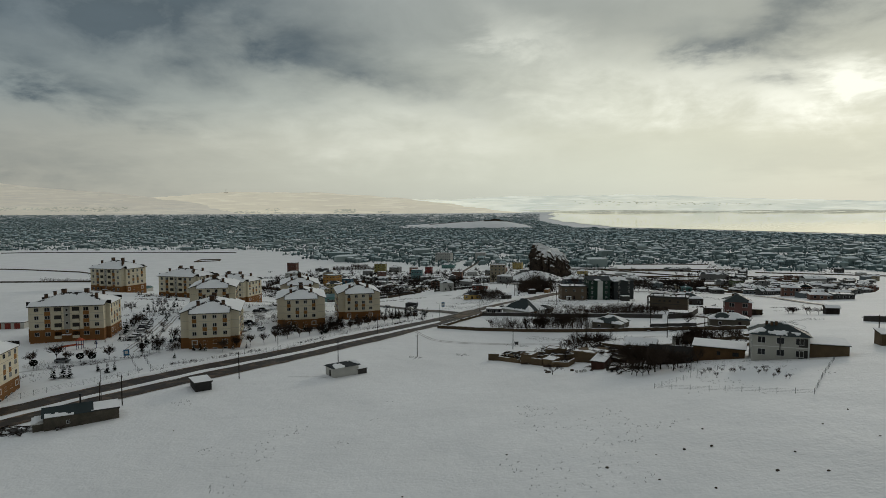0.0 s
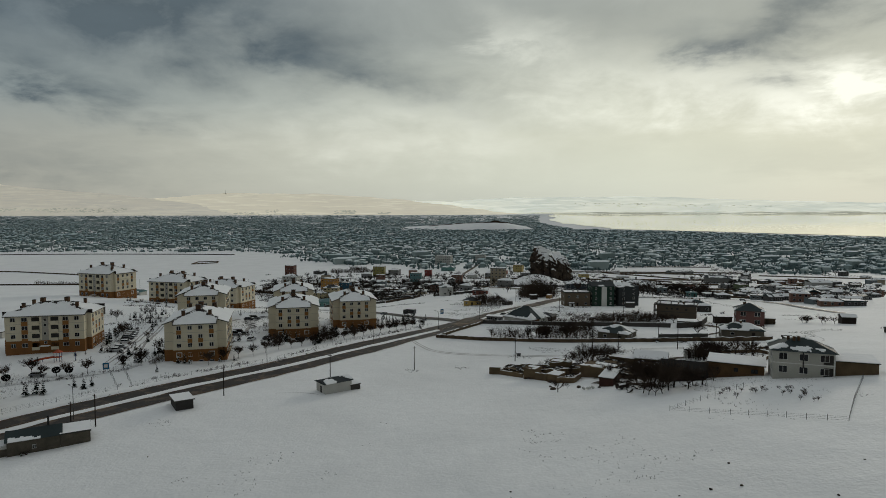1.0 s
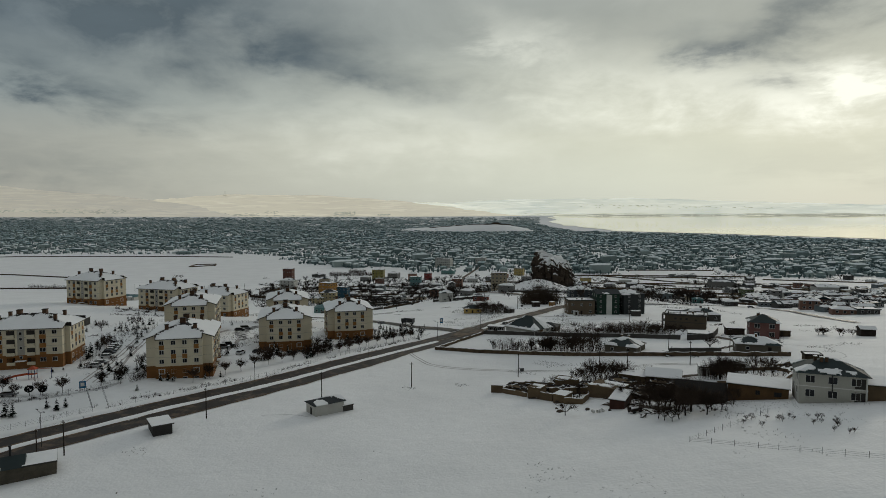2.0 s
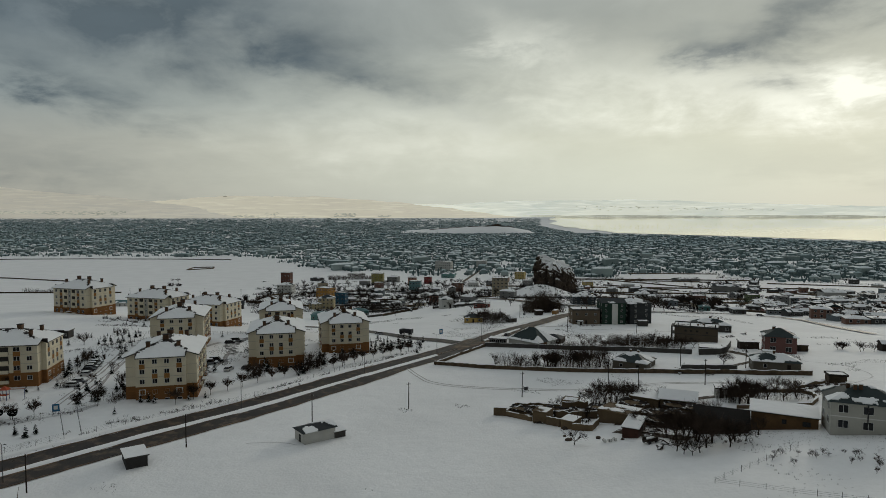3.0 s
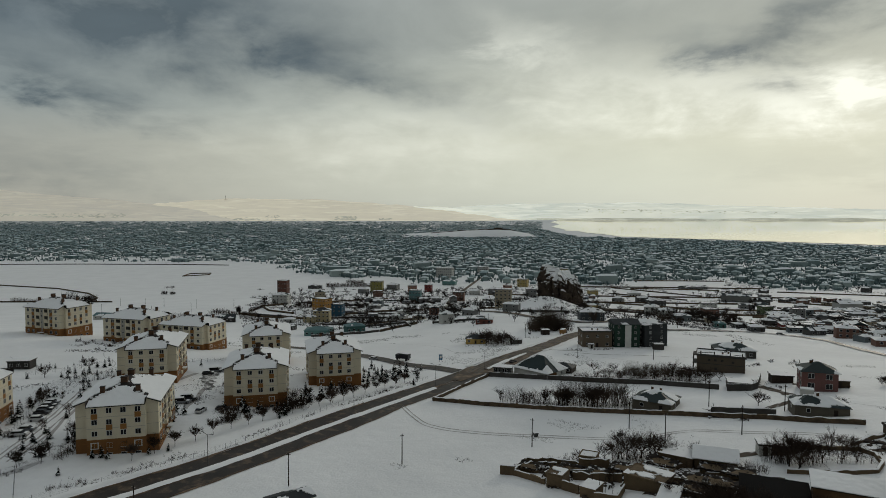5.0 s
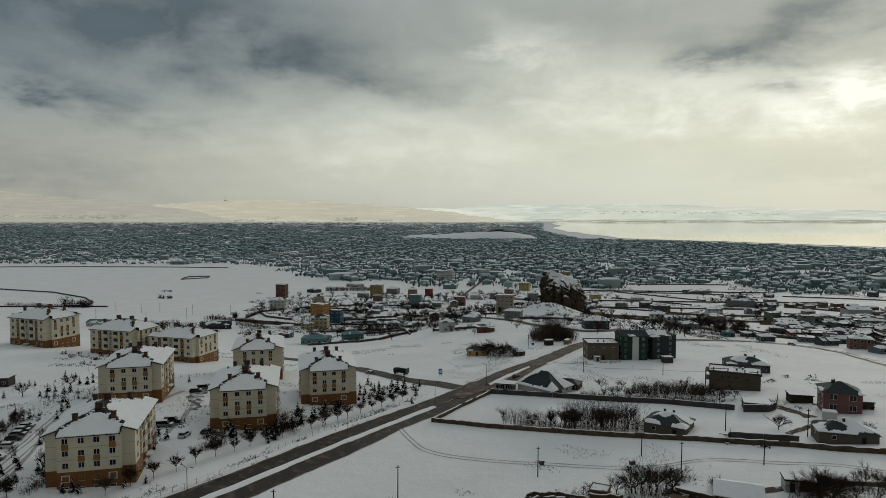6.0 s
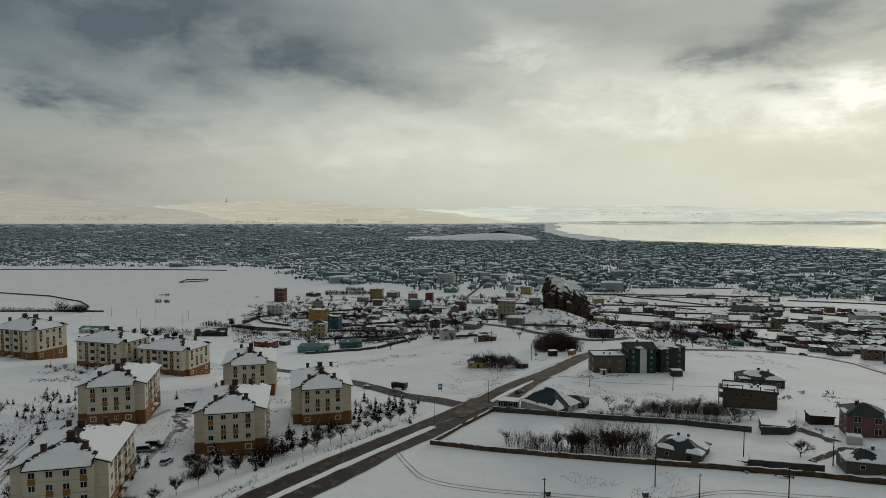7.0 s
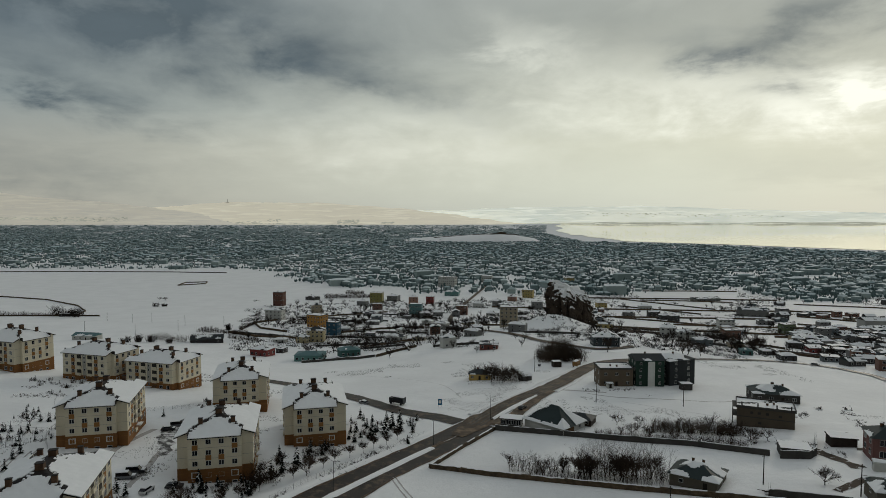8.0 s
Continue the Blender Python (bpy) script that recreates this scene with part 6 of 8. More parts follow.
# ---- more houses where the town begins, each a thing of its own ----
def edge_town():
    rnd = random.Random(17)
    taken = TOWN_SPOTS[:] + [(117, 652), (110, 640), (125, 660)]
    hues = ["grey", "dark", "white", "beige", "greyblue", "grey", "brick", "dark"]
    n = 0
    tries = 0
    while n < 124 and tries < 12000:
        tries += 1
        y = rnd.uniform(450, 940)
        x = rnd.uniform(-0.16, 0.74) * (y - 60)
        if n > 58:
            y = rnd.uniform(560, 830)
            x = rnd.uniform(0.50, 0.75) * (y - 60)
        if x < 150 and y < 560 or x < 215 and y < 470 or 60 < x < 170 and y < 720:
            continue
        if min((x - a) ** 2 + (y - b) ** 2 for a, b in taken) < 17 ** 2:
            continue
        if in_field(x, y, 9) or y > 880 and x < 60 or x < -0.2 * y:
            continue
        if noise.noise((x * 0.008, y * 0.008, 2)) > 0.28:
            continue
        taken.append((x, y))
        hue = hues[n % 8]
        floors = rnd.choice((1, 1, 1, 2, 2))
        w, d = rnd.uniform(8, 13), rnd.uniform(7, 10)
        h = 3.0 * floors + 0.2
        roof = rnd.choice(("hip", "hip", "gable", "flat"))
        t = house("house", "%s %s house with a snowy %s roof" % (HUES[hue][1], ("one-storey", "two-storey")[floors - 1], roof), "house", placed(x - w / 2, y, rnd.uniform(-28, 18)), w, d, h, HUE_MATS[hue], roof, rnd.uniform(1.2, 2.2), 0.5, (M_greyroof, M_tile, M_greenroof)[n % 3], rnd.uniform(0.55, 0.85), floors, (0, 0), (1.2, 1.2), 0, "houses at the town edge", seed=300 + n, sides="", cell=1.5, parapet=0.3, door=False)
        for f in range(floors):
            for k in (0.25, 0.7):
                plain_window(t, face_pose("s", w * k, 1.0 + 3.0 * f, w, d), 1.3, 1.2)
        n += 1


edge_town()


def slope_town():
    """The last houses of the town, standing close together on the slope below the curved road."""
    rnd = random.Random(71)
    spots = TOWN_SPOTS[:]
    hues = ["dark", "grey", "brick", "dark", "greyblue", "grey", "brick", "dark", "dark", "grey", "beige", "brick", "white", "greyblue", "dark", "brick"]
    n = tries = 0
    near = [(226, 374), (240, 368), (232, 390), (247, 386), (230, 408), (245, 404), (260, 400), (226, 426), (242, 422), (258, 418), (274, 414), (222, 445), (238, 440), (254, 436), (270, 432), (286, 430)]
    while n < 56 and tries < 6000:
        tries += 1
        y = rnd.uniform(392, 640)
        x = rnd.uniform(226, 0.74 * (y - 40))
        if near:
            x, y = near.pop()
            x, y = x + rnd.uniform(-2, 2), y + rnd.uniform(-2, 2)
        elif x < 250 and y > 470 or in_field(x, y, 9) or min((x - a) ** 2 + (y - b) ** 2 for a, b in spots) < 14 ** 2:
            continue
        spots.append((x, y))
        floors = 1 if y < 400 else rnd.choice((1, 1, 2))
        w, d, hue = rnd.uniform(8, 13), rnd.uniform(7, 10), hues[n % 16]
        roof = rnd.choice(("hip", "gable", "flat", "hip"))
        t = house("house", "%s %s house on the slope with a snowy %s roof" % (HUES[hue][1], ("one-storey", "two-storey")[floors - 1], roof), "house", placed(x - w / 2, y, rnd.uniform(-30, 6)), w, d, 2.9 * floors, HUE_MATS[hue], roof, rnd.uniform(1.2, 2.0), 0.5, (M_greyroof, M_tile, M_greenroof)[n % 3], rnd.uniform(0.55, 0.9), floors, (0, 0), (1.2, 1.2), 1, "houses at the town edge", seed=500 + n, sides="", cell=1.2, parapet=0.3, door=False)
        for f in range(floors):
            for k in (0.2, 0.5, 0.8):
                plain_window(t, face_pose("s", w * k, 0.9 + 2.9 * f, w, d), 1.2, 1.2)
        n += 1
    for k in range(60):
        y = rnd.uniform(385, 620)
        GARDEN_TREES.append((rnd.uniform(224, 0.74 * (y - 40)), y, rnd.uniform(3.5, 7.5)))


GARDEN_TREES = []
slope_town()


# ---- gardens of the town edge: scrub, trees, plot walls ----
def garden_place(rnd, x, y):
    """Whether a garden shrub may stand here."""
    if in_field(x, y, 2) or x < -0.24 * y - 40 or x > 0.72 * (y - 60):
        return False
    if x < 105 and (y > 985 or y < 500) or y < 440 or x < 150 and y < 470:
        return False
    if 140 < x < 200 and y < 440 or 92 < x < 140 and 628 < y < 680:
        return False
    if y > town_edge(x) + 60:
        return False
    return noise.noise((x * 0.014, y * 0.011, 4)) + 0.7 * noise.noise((x * 0.05, y * 0.04, 9)) > 0.02


def garden_scrub():
    rnd = random.Random(33)
    V, F = [], []
    n = 0
    while n < 7500:
        y = rnd.uniform(440, 1150)
        x = rnd.uniform(-0.29, 0.72) * y
        if not garden_place(rnd, x, y):
            continue
        n += 1
        g, size = gz(x, y), rnd.uniform(0.8, 3.2)
        for _ in range(7):
            a, h, r = rnd.uniform(0, 6.28), size * rnd.uniform(0.4, 1.0), 0.06 + 0.05 * size
            px, py = x + rnd.gauss(0, 0.5 * size), y + rnd.gauss(0, 0.5 * size)
            k = len(V)
            V += [(px - r, py - r, g - 0.2), (px + r, py - r, g - 0.2), (px, py + r, g - 0.2), (px + math.cos(a) * h * 0.8, py + math.sin(a) * h * 0.8, g + h * 0.8)]
            F += [(k, k + 1, k + 3), (k + 1, k + 2, k + 3), (k + 2, k, k + 3)]
    me = mesh_from("garden_scrub", V, F)
    me.materials.append(M_scrub)
    tagged(new("garden_scrub", me), "dark leafless scrub filling the town's gardens", "scrub", kind="stuff")


M_scrub = material("garden_twigs", (0.040, 0.036, 0.032), 0.95, vary=0.3, scale=0.05)
garden_scrub()


def joined_trees():
    """The many garden trees among the far houses: small forking crowns."""
    V, F = [], []
    kinds = []
    for seed in (5, 6, 7, 8, 9):
        tr, cr = twig_meshes(6.0, (0.8, 0.45, 0.65, 0.9, 0.5)[seed - 5], seed, limbs=9, depth=3, thick=0.17, up=0.6)
        kinds.append([([tuple(v.co) for v in me.vertices], [tuple(p.vertices) for p in me.polygons]) for me in (tr, cr)])
    for k, (x, y, h) in enumerate(GARDEN_TREES):
        c, s, g, q = math.cos(k * 1.7), math.sin(k * 1.7), gz(x, y), h / 6.0
        for vs, fs in kinds[k % 5]:
            n = len(V)
            V += [(x + (u * c - v * s) * q, y + (u * s + v * c) * q, g + w * q) for u, v, w in vs]
            F += [tuple(n + i for i in f) for f in fs]
    me = mesh_from("garden_trees", V, F)
    me.materials.append(M_gardentree)
    tagged(new("garden_trees", me), "dark leafless garden trees among the town houses", "trees", kind="stuff")


M_gardentree = material("garden_tree_twigs", (0.050, 0.040, 0.034), 0.95, vary=0.3, scale=0.05, spec=0.1)
tree_rnd = random.Random(44)
count = 0
while count < 240:
    y = tree_rnd.uniform(445, 960)
    x = tree_rnd.uniform(-0.27, 0.70) * y
    if garden_place(tree_rnd, x, y) and noise.noise((x * 0.02, y * 0.02, 12)) > -0.1:
        GARDEN_TREES.append((x, y, tree_rnd.uniform(5.5, 11.0)))
        count += 1
for p, q, h, dens, seed in (((-178, 1006), (-110, 1016), 8, 16, 71), ((-215, 632), (-168, 618), 5, 14, 72), ((-50, 780), (-14, 776), 9, 16, 73), ((-36, 660), (-6, 672), 6, 14, 74), ((-100, 700), (-70, 712), 6, 14, 75), ((-12, 560), (10, 548), 5, 14, 76), ((-152, 690), (-128, 700), 7, 14, 77), ((-90, 610), (-62, 622), 5, 12, 78)):
    shrub_row(p, q, h, dens, seed, "dark thicket of bare trees between the gardens", depth=7, r=0.06)
for k, q in enumerate(FIELDS[:7]):
    for a, b in ((0, 1), (3, 2)) if k in (0, 1, 2, 3, 6) else ((0, 1),):
        rough_wall("boundary_wall", "dark wall along a snowy plot", [q[a], ((q[a][0] + q[b][0]) / 2, (q[a][1] + q[b][1]) / 2 + 4), q[b]], 1.5, 0.8, M_stone, ragged=0.25, seed=60 + 2 * k + a, cap=False)
for k, line in enumerate(([(-62, 498), (-92, 488)], [(-70, 545), (-30, 548), (-24, 512)], [(-100, 570), (-60, 572), (-30, 556)], [(-115, 612), (-85, 616), (-50, 604)], [(-185, 628), (-140, 618), (-118, 606)], [(-95, 655), (-50, 640), (-15, 620)], [(-160, 760), (-110, 756), (-60, 740)], [(-110, 830), (-60, 812), (-10, 780)], [(-8, 520), (20, 512), (34, 498)], [(60, 560), (80, 548), (98, 540)], [(160, 520), (200, 500), (240, 480)], [(150, 590), (190, 580), (225, 570)])):
    rough_wall("boundary_wall", "dark garden wall dividing snowy plots", line, 1.6, 0.6, M_conc, ragged=0.15, seed=90 + k)

# ---- the crag ----
def build_rock():
    rings, seg = 84, 170
    verts, faces = [], []
    # how far the mass reaches to both sides at each height: it hangs over on one side and steps out at its foot on the other
    LEV = [0.0, 0.12, 0.3, 0.5, 0.7, 0.88, 1.0]
    LEFT, RIGHT, DEEP = [-16, -18.5, -22.5, -25.5, -26.5, -25.5, -22], [29, 24, 19.5, 17.5, 16.5, 15.5, 13.5], [19, 18, 17, 16.5, 16, 15, 13]

    def crown(x, y):
        """Top of the mass: a snowy table that falls away from a horn at its overhanging edge."""
        return 37.5 - 0.20 * max(0.0, x + 16) - 0.45 * max(0.0, x - 5) + 0.30 * min(0.0, y - 4) + 5.5 * math.exp(-((x + 18) ** 2 + (y + 3) ** 2) / 9) + 3.0 * math.exp(-((x + 22) ** 2 + (y - 5) ** 2) / 16)

    for r in range(rings + 1):
        f = r / rings
        lo, hi, ry = (float(np.interp(f, LEV, q)) for q in (LEFT, RIGHT, DEEP))
        cx, rx = (lo + hi) / 2, (hi - lo) / 2
        for s in range(seg):
            a = 2 * math.pi * s / seg
            dx, dy = math.cos(a), math.sin(a)
            dx, dy = math.copysign(abs(dx) ** 0.75, dx), math.copysign(abs(dy) ** 0.75, dy)
            px, py, pz = cx + dx * rx, dy * ry, 38 * f
            ridge = 1 - abs(noise.noise((px * 0.10, py * 0.10, pz * 0.04)))
            crack = abs(noise.noise((px * 0.19 + 5, py * 0.19, pz * 0.06 + 3)))
            block_ = noise.cell((px * 0.16 + 0.5 * ridge, py * 0.16, pz * 0.11 + 0.3 * crack))
            fine = noise.fractal((px * 0.33, py * 0.33, pz * 0.3), 0.7, 2.1, 5)
            k = 0.83 + 0.20 * ridge - 0.24 * max(0.0, 0.22 - crack) / 0.22 + 0.055 * (block_ - 0.5) + 0.085 * fine
            x, y = cx + dx * rx * k, dy * ry * k
            verts.append((x, y, -6 + (crown(x, y) + 6 + 2.6 * noise.fractal((x * 0.2, y * 0.2, 9), 0.6, 2.0, 4)) * f))
    top = verts[rings * seg:]
    for q in range(1, 5):
        t = q / 5
        mx = sum(v[0] for v in top) / seg
        my = sum(v[1] for v in top) / seg
        for s in range(seg):
            x, y, z = top[s]
            X, Y = x + (mx - x) * t, y + (my - y) * t
            verts.append((X, Y, z + (crown(X, Y) - z) * t + (0.6 + 0.9 * noise.fractal((X * 0.2, Y * 0.2, 2), 0.7, 2.0, 4)) * t))
    verts.append((mx, my, crown(mx, my) + 1.0))
    for r in range(rings + 4):
        for s in range(seg):
            a, b = r * seg + s, r * seg + (s + 1) % seg
            faces.append((a, b, b + seg, a + seg))
    last = (rings + 4) * seg
    for s in range(seg):
        faces.append((last + s, last + (s + 1) % seg, len(verts) - 1))
    me = mesh_from("crag", verts, faces)
    me.materials.append(M_rock)
    base = Matrix.Translation((116.5, 652, -35.5))
    t = tagged(new("crag", me), "steep dark rock crag with snow on its flat top", "rock")
    t.matrix_basis = base
    # snow on every ledge that faces the sky
    sv, sf, seen = [], [], {}
    vz = {}
    for v in me.vertices:
        hi = max(0.0, min(1.0, (v.co.z / 34 - 0.55) / 0.3))
        vz[v.index] = v.normal.z + 0.25 * noise.noise(v.co * 0.16) + 0.42 * hi * max(0.0, min(1.0, (v.co.x + 23) / 6)) + 0.16 * max(0.0, min(1.0, (v.co.x + 2) / 14))
    for p in me.polygons:
        if sum(vz[i] for i in p.vertices) / len(p.vertices) > 0.73:
            f = []
            for i in p.vertices:
                if i not in seen:
                    seen[i] = len(sv)
                    sv.append(tuple(me.vertices[i].co + Vector((0, 0, 0.30)) + me.vertices[i].normal * 0.06))
                f.append(seen[i])
            sf.append(f)
    sm = mesh_from("crag_snow", sv, sf)
    sm.materials.append(M_roofsnow)
    part("crag_snow", sm, None, t, "snow lying on the crag's top and ledges")


build_rock()


def boulder_mesh(seed, r=1.0):
    rnd = random.Random(seed)
    bm = bmesh.new()
    bmesh.ops.create_icosphere(bm, subdivisions=2, radius=r)
    for v in bm.verts:
        n = 1 + 0.35 * noise.noise(v.co * 1.3 + Vector((seed * 3.1, 0, 0)))
        v.co = Vector((v.co.x * n * 1.25, v.co.y * n, v.co.z * n * 0.7))
    return bm


BOULDERS = [as_mesh("boulder", boulder_mesh(k), M_rock) for k in range(4)]


def boulder(x, y, r, k, label="dark boulder lying in the snow"):
    m = at(x, y, (x * 61 + y * 17) % 360, 0.12 * r) @ Matrix.Scale(r, 4)
    tagged(part("boulder", BOULDERS[k % 4], None, None, "", m), label, "boulder", "scattered stones")


for k in range(26):
    a = random.Random(k)
    boulder(150 + a.uniform(-14, 26) - 6, 640 - a.uniform(0, 70), a.uniform(1.0, 3.0), k, "boulder fallen from the crag")

# ---- things of the estate and the roadside ----
def street_lamp(x, y, turn, h=8.0, arms=2):
    t = thing("street_lamp", "grey steel street lamp with outstretched arms", "street lamp", at(x, y, turn), "street lamps")
    bm = bmesh.new()
    tube(bm, (0, 0, -0.3), (0, 0, h), 0.10, 0.06, 8)
    part("pole", bm, M_metal, t)
    for s in (1, -1)[:arms]:
        bm = bmesh.new()
        tube(bm, (0, 0, h - 0.1), (s * 1.7, 0, h + 0.35), 0.045, 0.04, 6)
        arm = part("arm", bm, M_metal, t)
        part("lamp_head", one_box(s * 1.7 - 0.4, s * 1.7 + 0.4, -0.13, 0.13, h + 0.3, h + 0.42, bevel=0.03), M_metal, arm, "grey lamp head")


for x, y, turn in ((-55.9, 199.6, -30), (-27.7, 246.5, -30), (-2.6, 283.4, -30), (17.4, 311.0, -30), (-89.5, 153.1, -35)):
    street_lamp(x, y, turn)


def utility_pole(x, y, h=7.8, wide=True):
    t = thing("utility_pole", "dark wooden utility pole standing in the snow", "utility pole", at(x, y, (x * 13) % 60 - 30), "utility poles")
    bm = bmesh.new()
    tube(bm, (0, 0, -0.4), (0.05, 0, h), 0.15, 0.10, 7)
    part("pole", bm, M_wood, t)
    bm = bmesh.new()
    box(bm, -0.55, 0.55, -0.05, 0.05, h - 0.55, h - 0.43)
    part("crossarm", bm, M_wood, t)
    for u in (-0.45, 0.45):
        bm = bmesh.new()
        tube(bm, (u, 0, h - 0.43), (u, 0, h - 0.22), 0.05, 0.03, 6)
        part("insulator", bm, M_frame, t)


for x, y in ((24.2, 219.4), (53.2, 229), (58.5, 214.9), (78.4, 214.5), (82.2, 244.1), (-10.1, 207.2), (-34.7, 191.5), (-60.0, 172.0), (-82.0, 148.9), (116.5, 161.5), (99, 232), (60, 330), (91, 322), (45, 395), (30, 470), (118, 300)):
    utility_pole(x, y)
utility_pole(-86, 146, 7.0)


def fence(line, label, h=1.5, gap=3.0, name="wire_fence"):
    pts = [Vector((*p, 0)) for p in line]
    posts = []
    for a, b in zip(pts, pts[1:]):
        n = max(1, round((b - a).length / gap))
        posts += [a.lerp(b, k / n) for k in range(n)]
    posts.append(pts[-1])
    o = posts[0]
    t = thing(name, label, "fence", Matrix.Translation((o.x, o.y, 0)))
    tops = []
    for p in posts:
        q = Vector((p.x - o.x, p.y - o.y, gz(p.x, p.y)))
        part("post", FENCE_POST[h], None, t, "", Matrix.Translation(q))
        tops.append(q)
    for z in (0.35, 0.75, 1.1, 1.42)[: 4 if h > 1.3 else 3]:
        bm = bmesh.new()
        rings = [[bm.verts.new(q + Vector((0.011 * math.cos(c), 0.011 * math.sin(c), z * h / 1.5 + 0.011 * math.sin(c + 1)))) for c in (0, 2.09, 4.19)] for q in tops]
        for a, b in zip(rings, rings[1:]):
            for c in range(3):
                bm.faces.new((a[c], a[(c + 1) % 3], b[(c + 1) % 3], b[c]))
        part("wire", bm, M_metal, t, "thin fence wire")


FENCE_POST = {}
for hh in (1.5, 1.2):
    bm_post = bmesh.new()
    tube(bm_post, (0, 0, -0.3), (0, 0, hh), 0.045, 0.04, 5)
    FENCE_POST[hh] = as_mesh("post", bm_post, M_metal)
fence([(-150, 110), (-118, 149), (-90.3, 175.2)], "wire mesh fence on thin posts along the estate")
fence([(-87.5, 177.5), (-75.3, 188.6), (-66.4, 197.6), (-59.2, 206.0), (-52.4, 217), (-35.5, 251.5), (-18.5, 275.5), (-6, 293)], "wire mesh fence on thin posts along the estate road")
fence([(-90.3, 175.2), (-100.5, 190.5)], "wire fence beside the footpath")
fence([(-87.5, 177.5), (-97.5, 193)], "wire fence on the other side of the footpath")
fence([(-122, 178), (-108, 184), (-97.5, 193), (-92, 214), (-94, 236)], "wire fence along the estate drive")
fence([(-112, 212), (-121, 236), (-124, 262), (-100, 290)], "wire fence behind the parked cars")
fence([(-150, 232), (-128, 262), (-112, 300), (-88, 318)], "wire fence across the slope between blocks")
fence([(47.2, 135.4), (56, 126.6), (70.9, 113.5)], "low wire fence on thin posts round an orchard", 1.2, 3.6)
fence([(70.9, 113.5), (80, 126), (93.8, 144.0)], "low wire fence on thin posts beside the orchard", 1.2, 2.6)
fence([(47.2, 135.4), (58, 142), (69, 148.5)], "low wire fence behind the orchard", 1.2, 2.6)


def car(x, y, turn, mat, label, snow=True, van=False):
    t = thing("van" if van else "car", label, "van" if van else "car", at(x, y, turn), "parked cars")
    L, W = (4.9, 1.9) if van else (4.3, 1.75)
    bm = bmesh.new()
    prof = [(-L / 2, 0.35), (L / 2, 0.35), (L / 2, 0.72), (L / 2 - 0.12, 0.85), (L * 0.27, 0.95), (-L * 0.46, 0.98), (-L / 2, 0.8)]
    a = [bm.verts.new((p, -W / 2, z)) for p, z in prof]
    b = [bm.verts.new((p, W / 2, z)) for p, z in prof]
    bm.faces.new(a), bm.faces.new(b[::-1])
    for i in range(len(prof)):
        j = (i + 1) % len(prof)
        bm.faces.new((a[j], a[i], b[i], b[j]))
    bmesh.ops.bevel(bm, geom=bm.edges[:], offset=0.06, segments=1, affect="EDGES")
    part("body", bm, mat, t)
    top = 1.85 if van else 1.42
    cab = [(L * 0.28, 0.93), (L * 0.13, top), (-L * (0.46 if van else 0.30), top), (-L * 0.47, 0.95)]
    bm = bmesh.new()
    lo = [[bm.verts.new((p, s * (W / 2 - (0.06 if z < 1 else 0.2)), z)) for p, z in cab] for s in (-1, 1)]
    bm.faces.new(lo[0]), bm.faces.new(lo[1][::-1])
    for i in range(4):
        j = (i + 1) % 4
        bm.faces.new((lo[0][j], lo[0][i], lo[1][i], lo[1][j]))
    part("cabin", bm, M_glass, t, "dark glazed cabin")
    part("roof", one_box(-L * (0.46 if van else 0.31), L * 0.14, -W / 2 + 0.18, W / 2 - 0.18, top - 0.02, top + (0.16 if snow else 0.04), bevel=0.05), M_roofsnow if snow else mat, t, "snow-covered car roof" if snow else "")
    if snow:
        part("bonnet_snow", one_box(L * 0.29, L * 0.47, -W / 2 + 0.15, W / 2 - 0.15, 0.88, 1.02, bevel=0.04), M_roofsnow, t, "snow on the bonnet")
    for u in (-L * 0.31, L * 0.31):
        for s in (-1, 1):
            bm = bmesh.new()
            tube(bm, (u, s * (W / 2 - 0.2), 0.32), (u, s * (W / 2 + 0.02), 0.32), 0.32, 0.32, 10)
            wh = part("wheel", bm, M_black, t)
            bm = bmesh.new()
            tube(bm, (u, s * (W / 2 + 0.02), 0.32), (u, s * (W / 2 + 0.035), 0.32), 0.18, 0.16, 8)
            part("rim", bm, M_metal, wh)
    return t


P_white = material("white_car_paint", (0.55, 0.55, 0.55), 0.3, vary=0.04, spec=0.5)
P_grey = material("grey_car_paint", (0.16, 0.17, 0.18), 0.3, metal=0.3, vary=0.05, spec=0.5)
P_dark = material("dark_car_paint", (0.02, 0.022, 0.026), 0.3, vary=0.1, spec=0.5)
for k, (x, y, mat, col) in enumerate(((-110.3, 213.6, P_white, "white"), (-110.6, 217.0, P_grey, "grey"), (-112.6, 224.6, P_white, "white"), (-114.6, 229.8, P_dark, "black"), (-115.6, 232.8, P_dark, "black"), (-116.6, 236.0, P_dark, "dark"), (-117.4, 239.0, P_grey, "grey"))):
    car(x, y, 8, mat, "%s car parked in a row in the snow" % col, k != 3)
car(-81.0, 245.0, 12, P_grey, "grey van parked beside the block", True, True)
car(-80.4, 249.0, 10, P_dark, "dark van parked beside the block", True, True)
car(-72.4, 238.2, 80, P_white, "white car standing on the snowy drive", True)
car(-67.0, 241.5, 10, P_dark, "dark car standing beside a block", False)
car(-86.5, 289.5, 14, P_grey, "grey car parked behind a block", True, True)
car(-87.5, 284.5, 14, P_dark, "dark car parked behind a block", True)
car(-119.5, 186.6, 10, P_grey, "grey car standing on the estate drive", True)
car(-31.5, 333.5, 140, P_grey, "grey car driving on the side road", True)
car(30.3, 322.5, 57, P_dark, "dark car beside the brown road", False)
car(203, 429, -40, P_grey, "grey car on the road below the field", True)


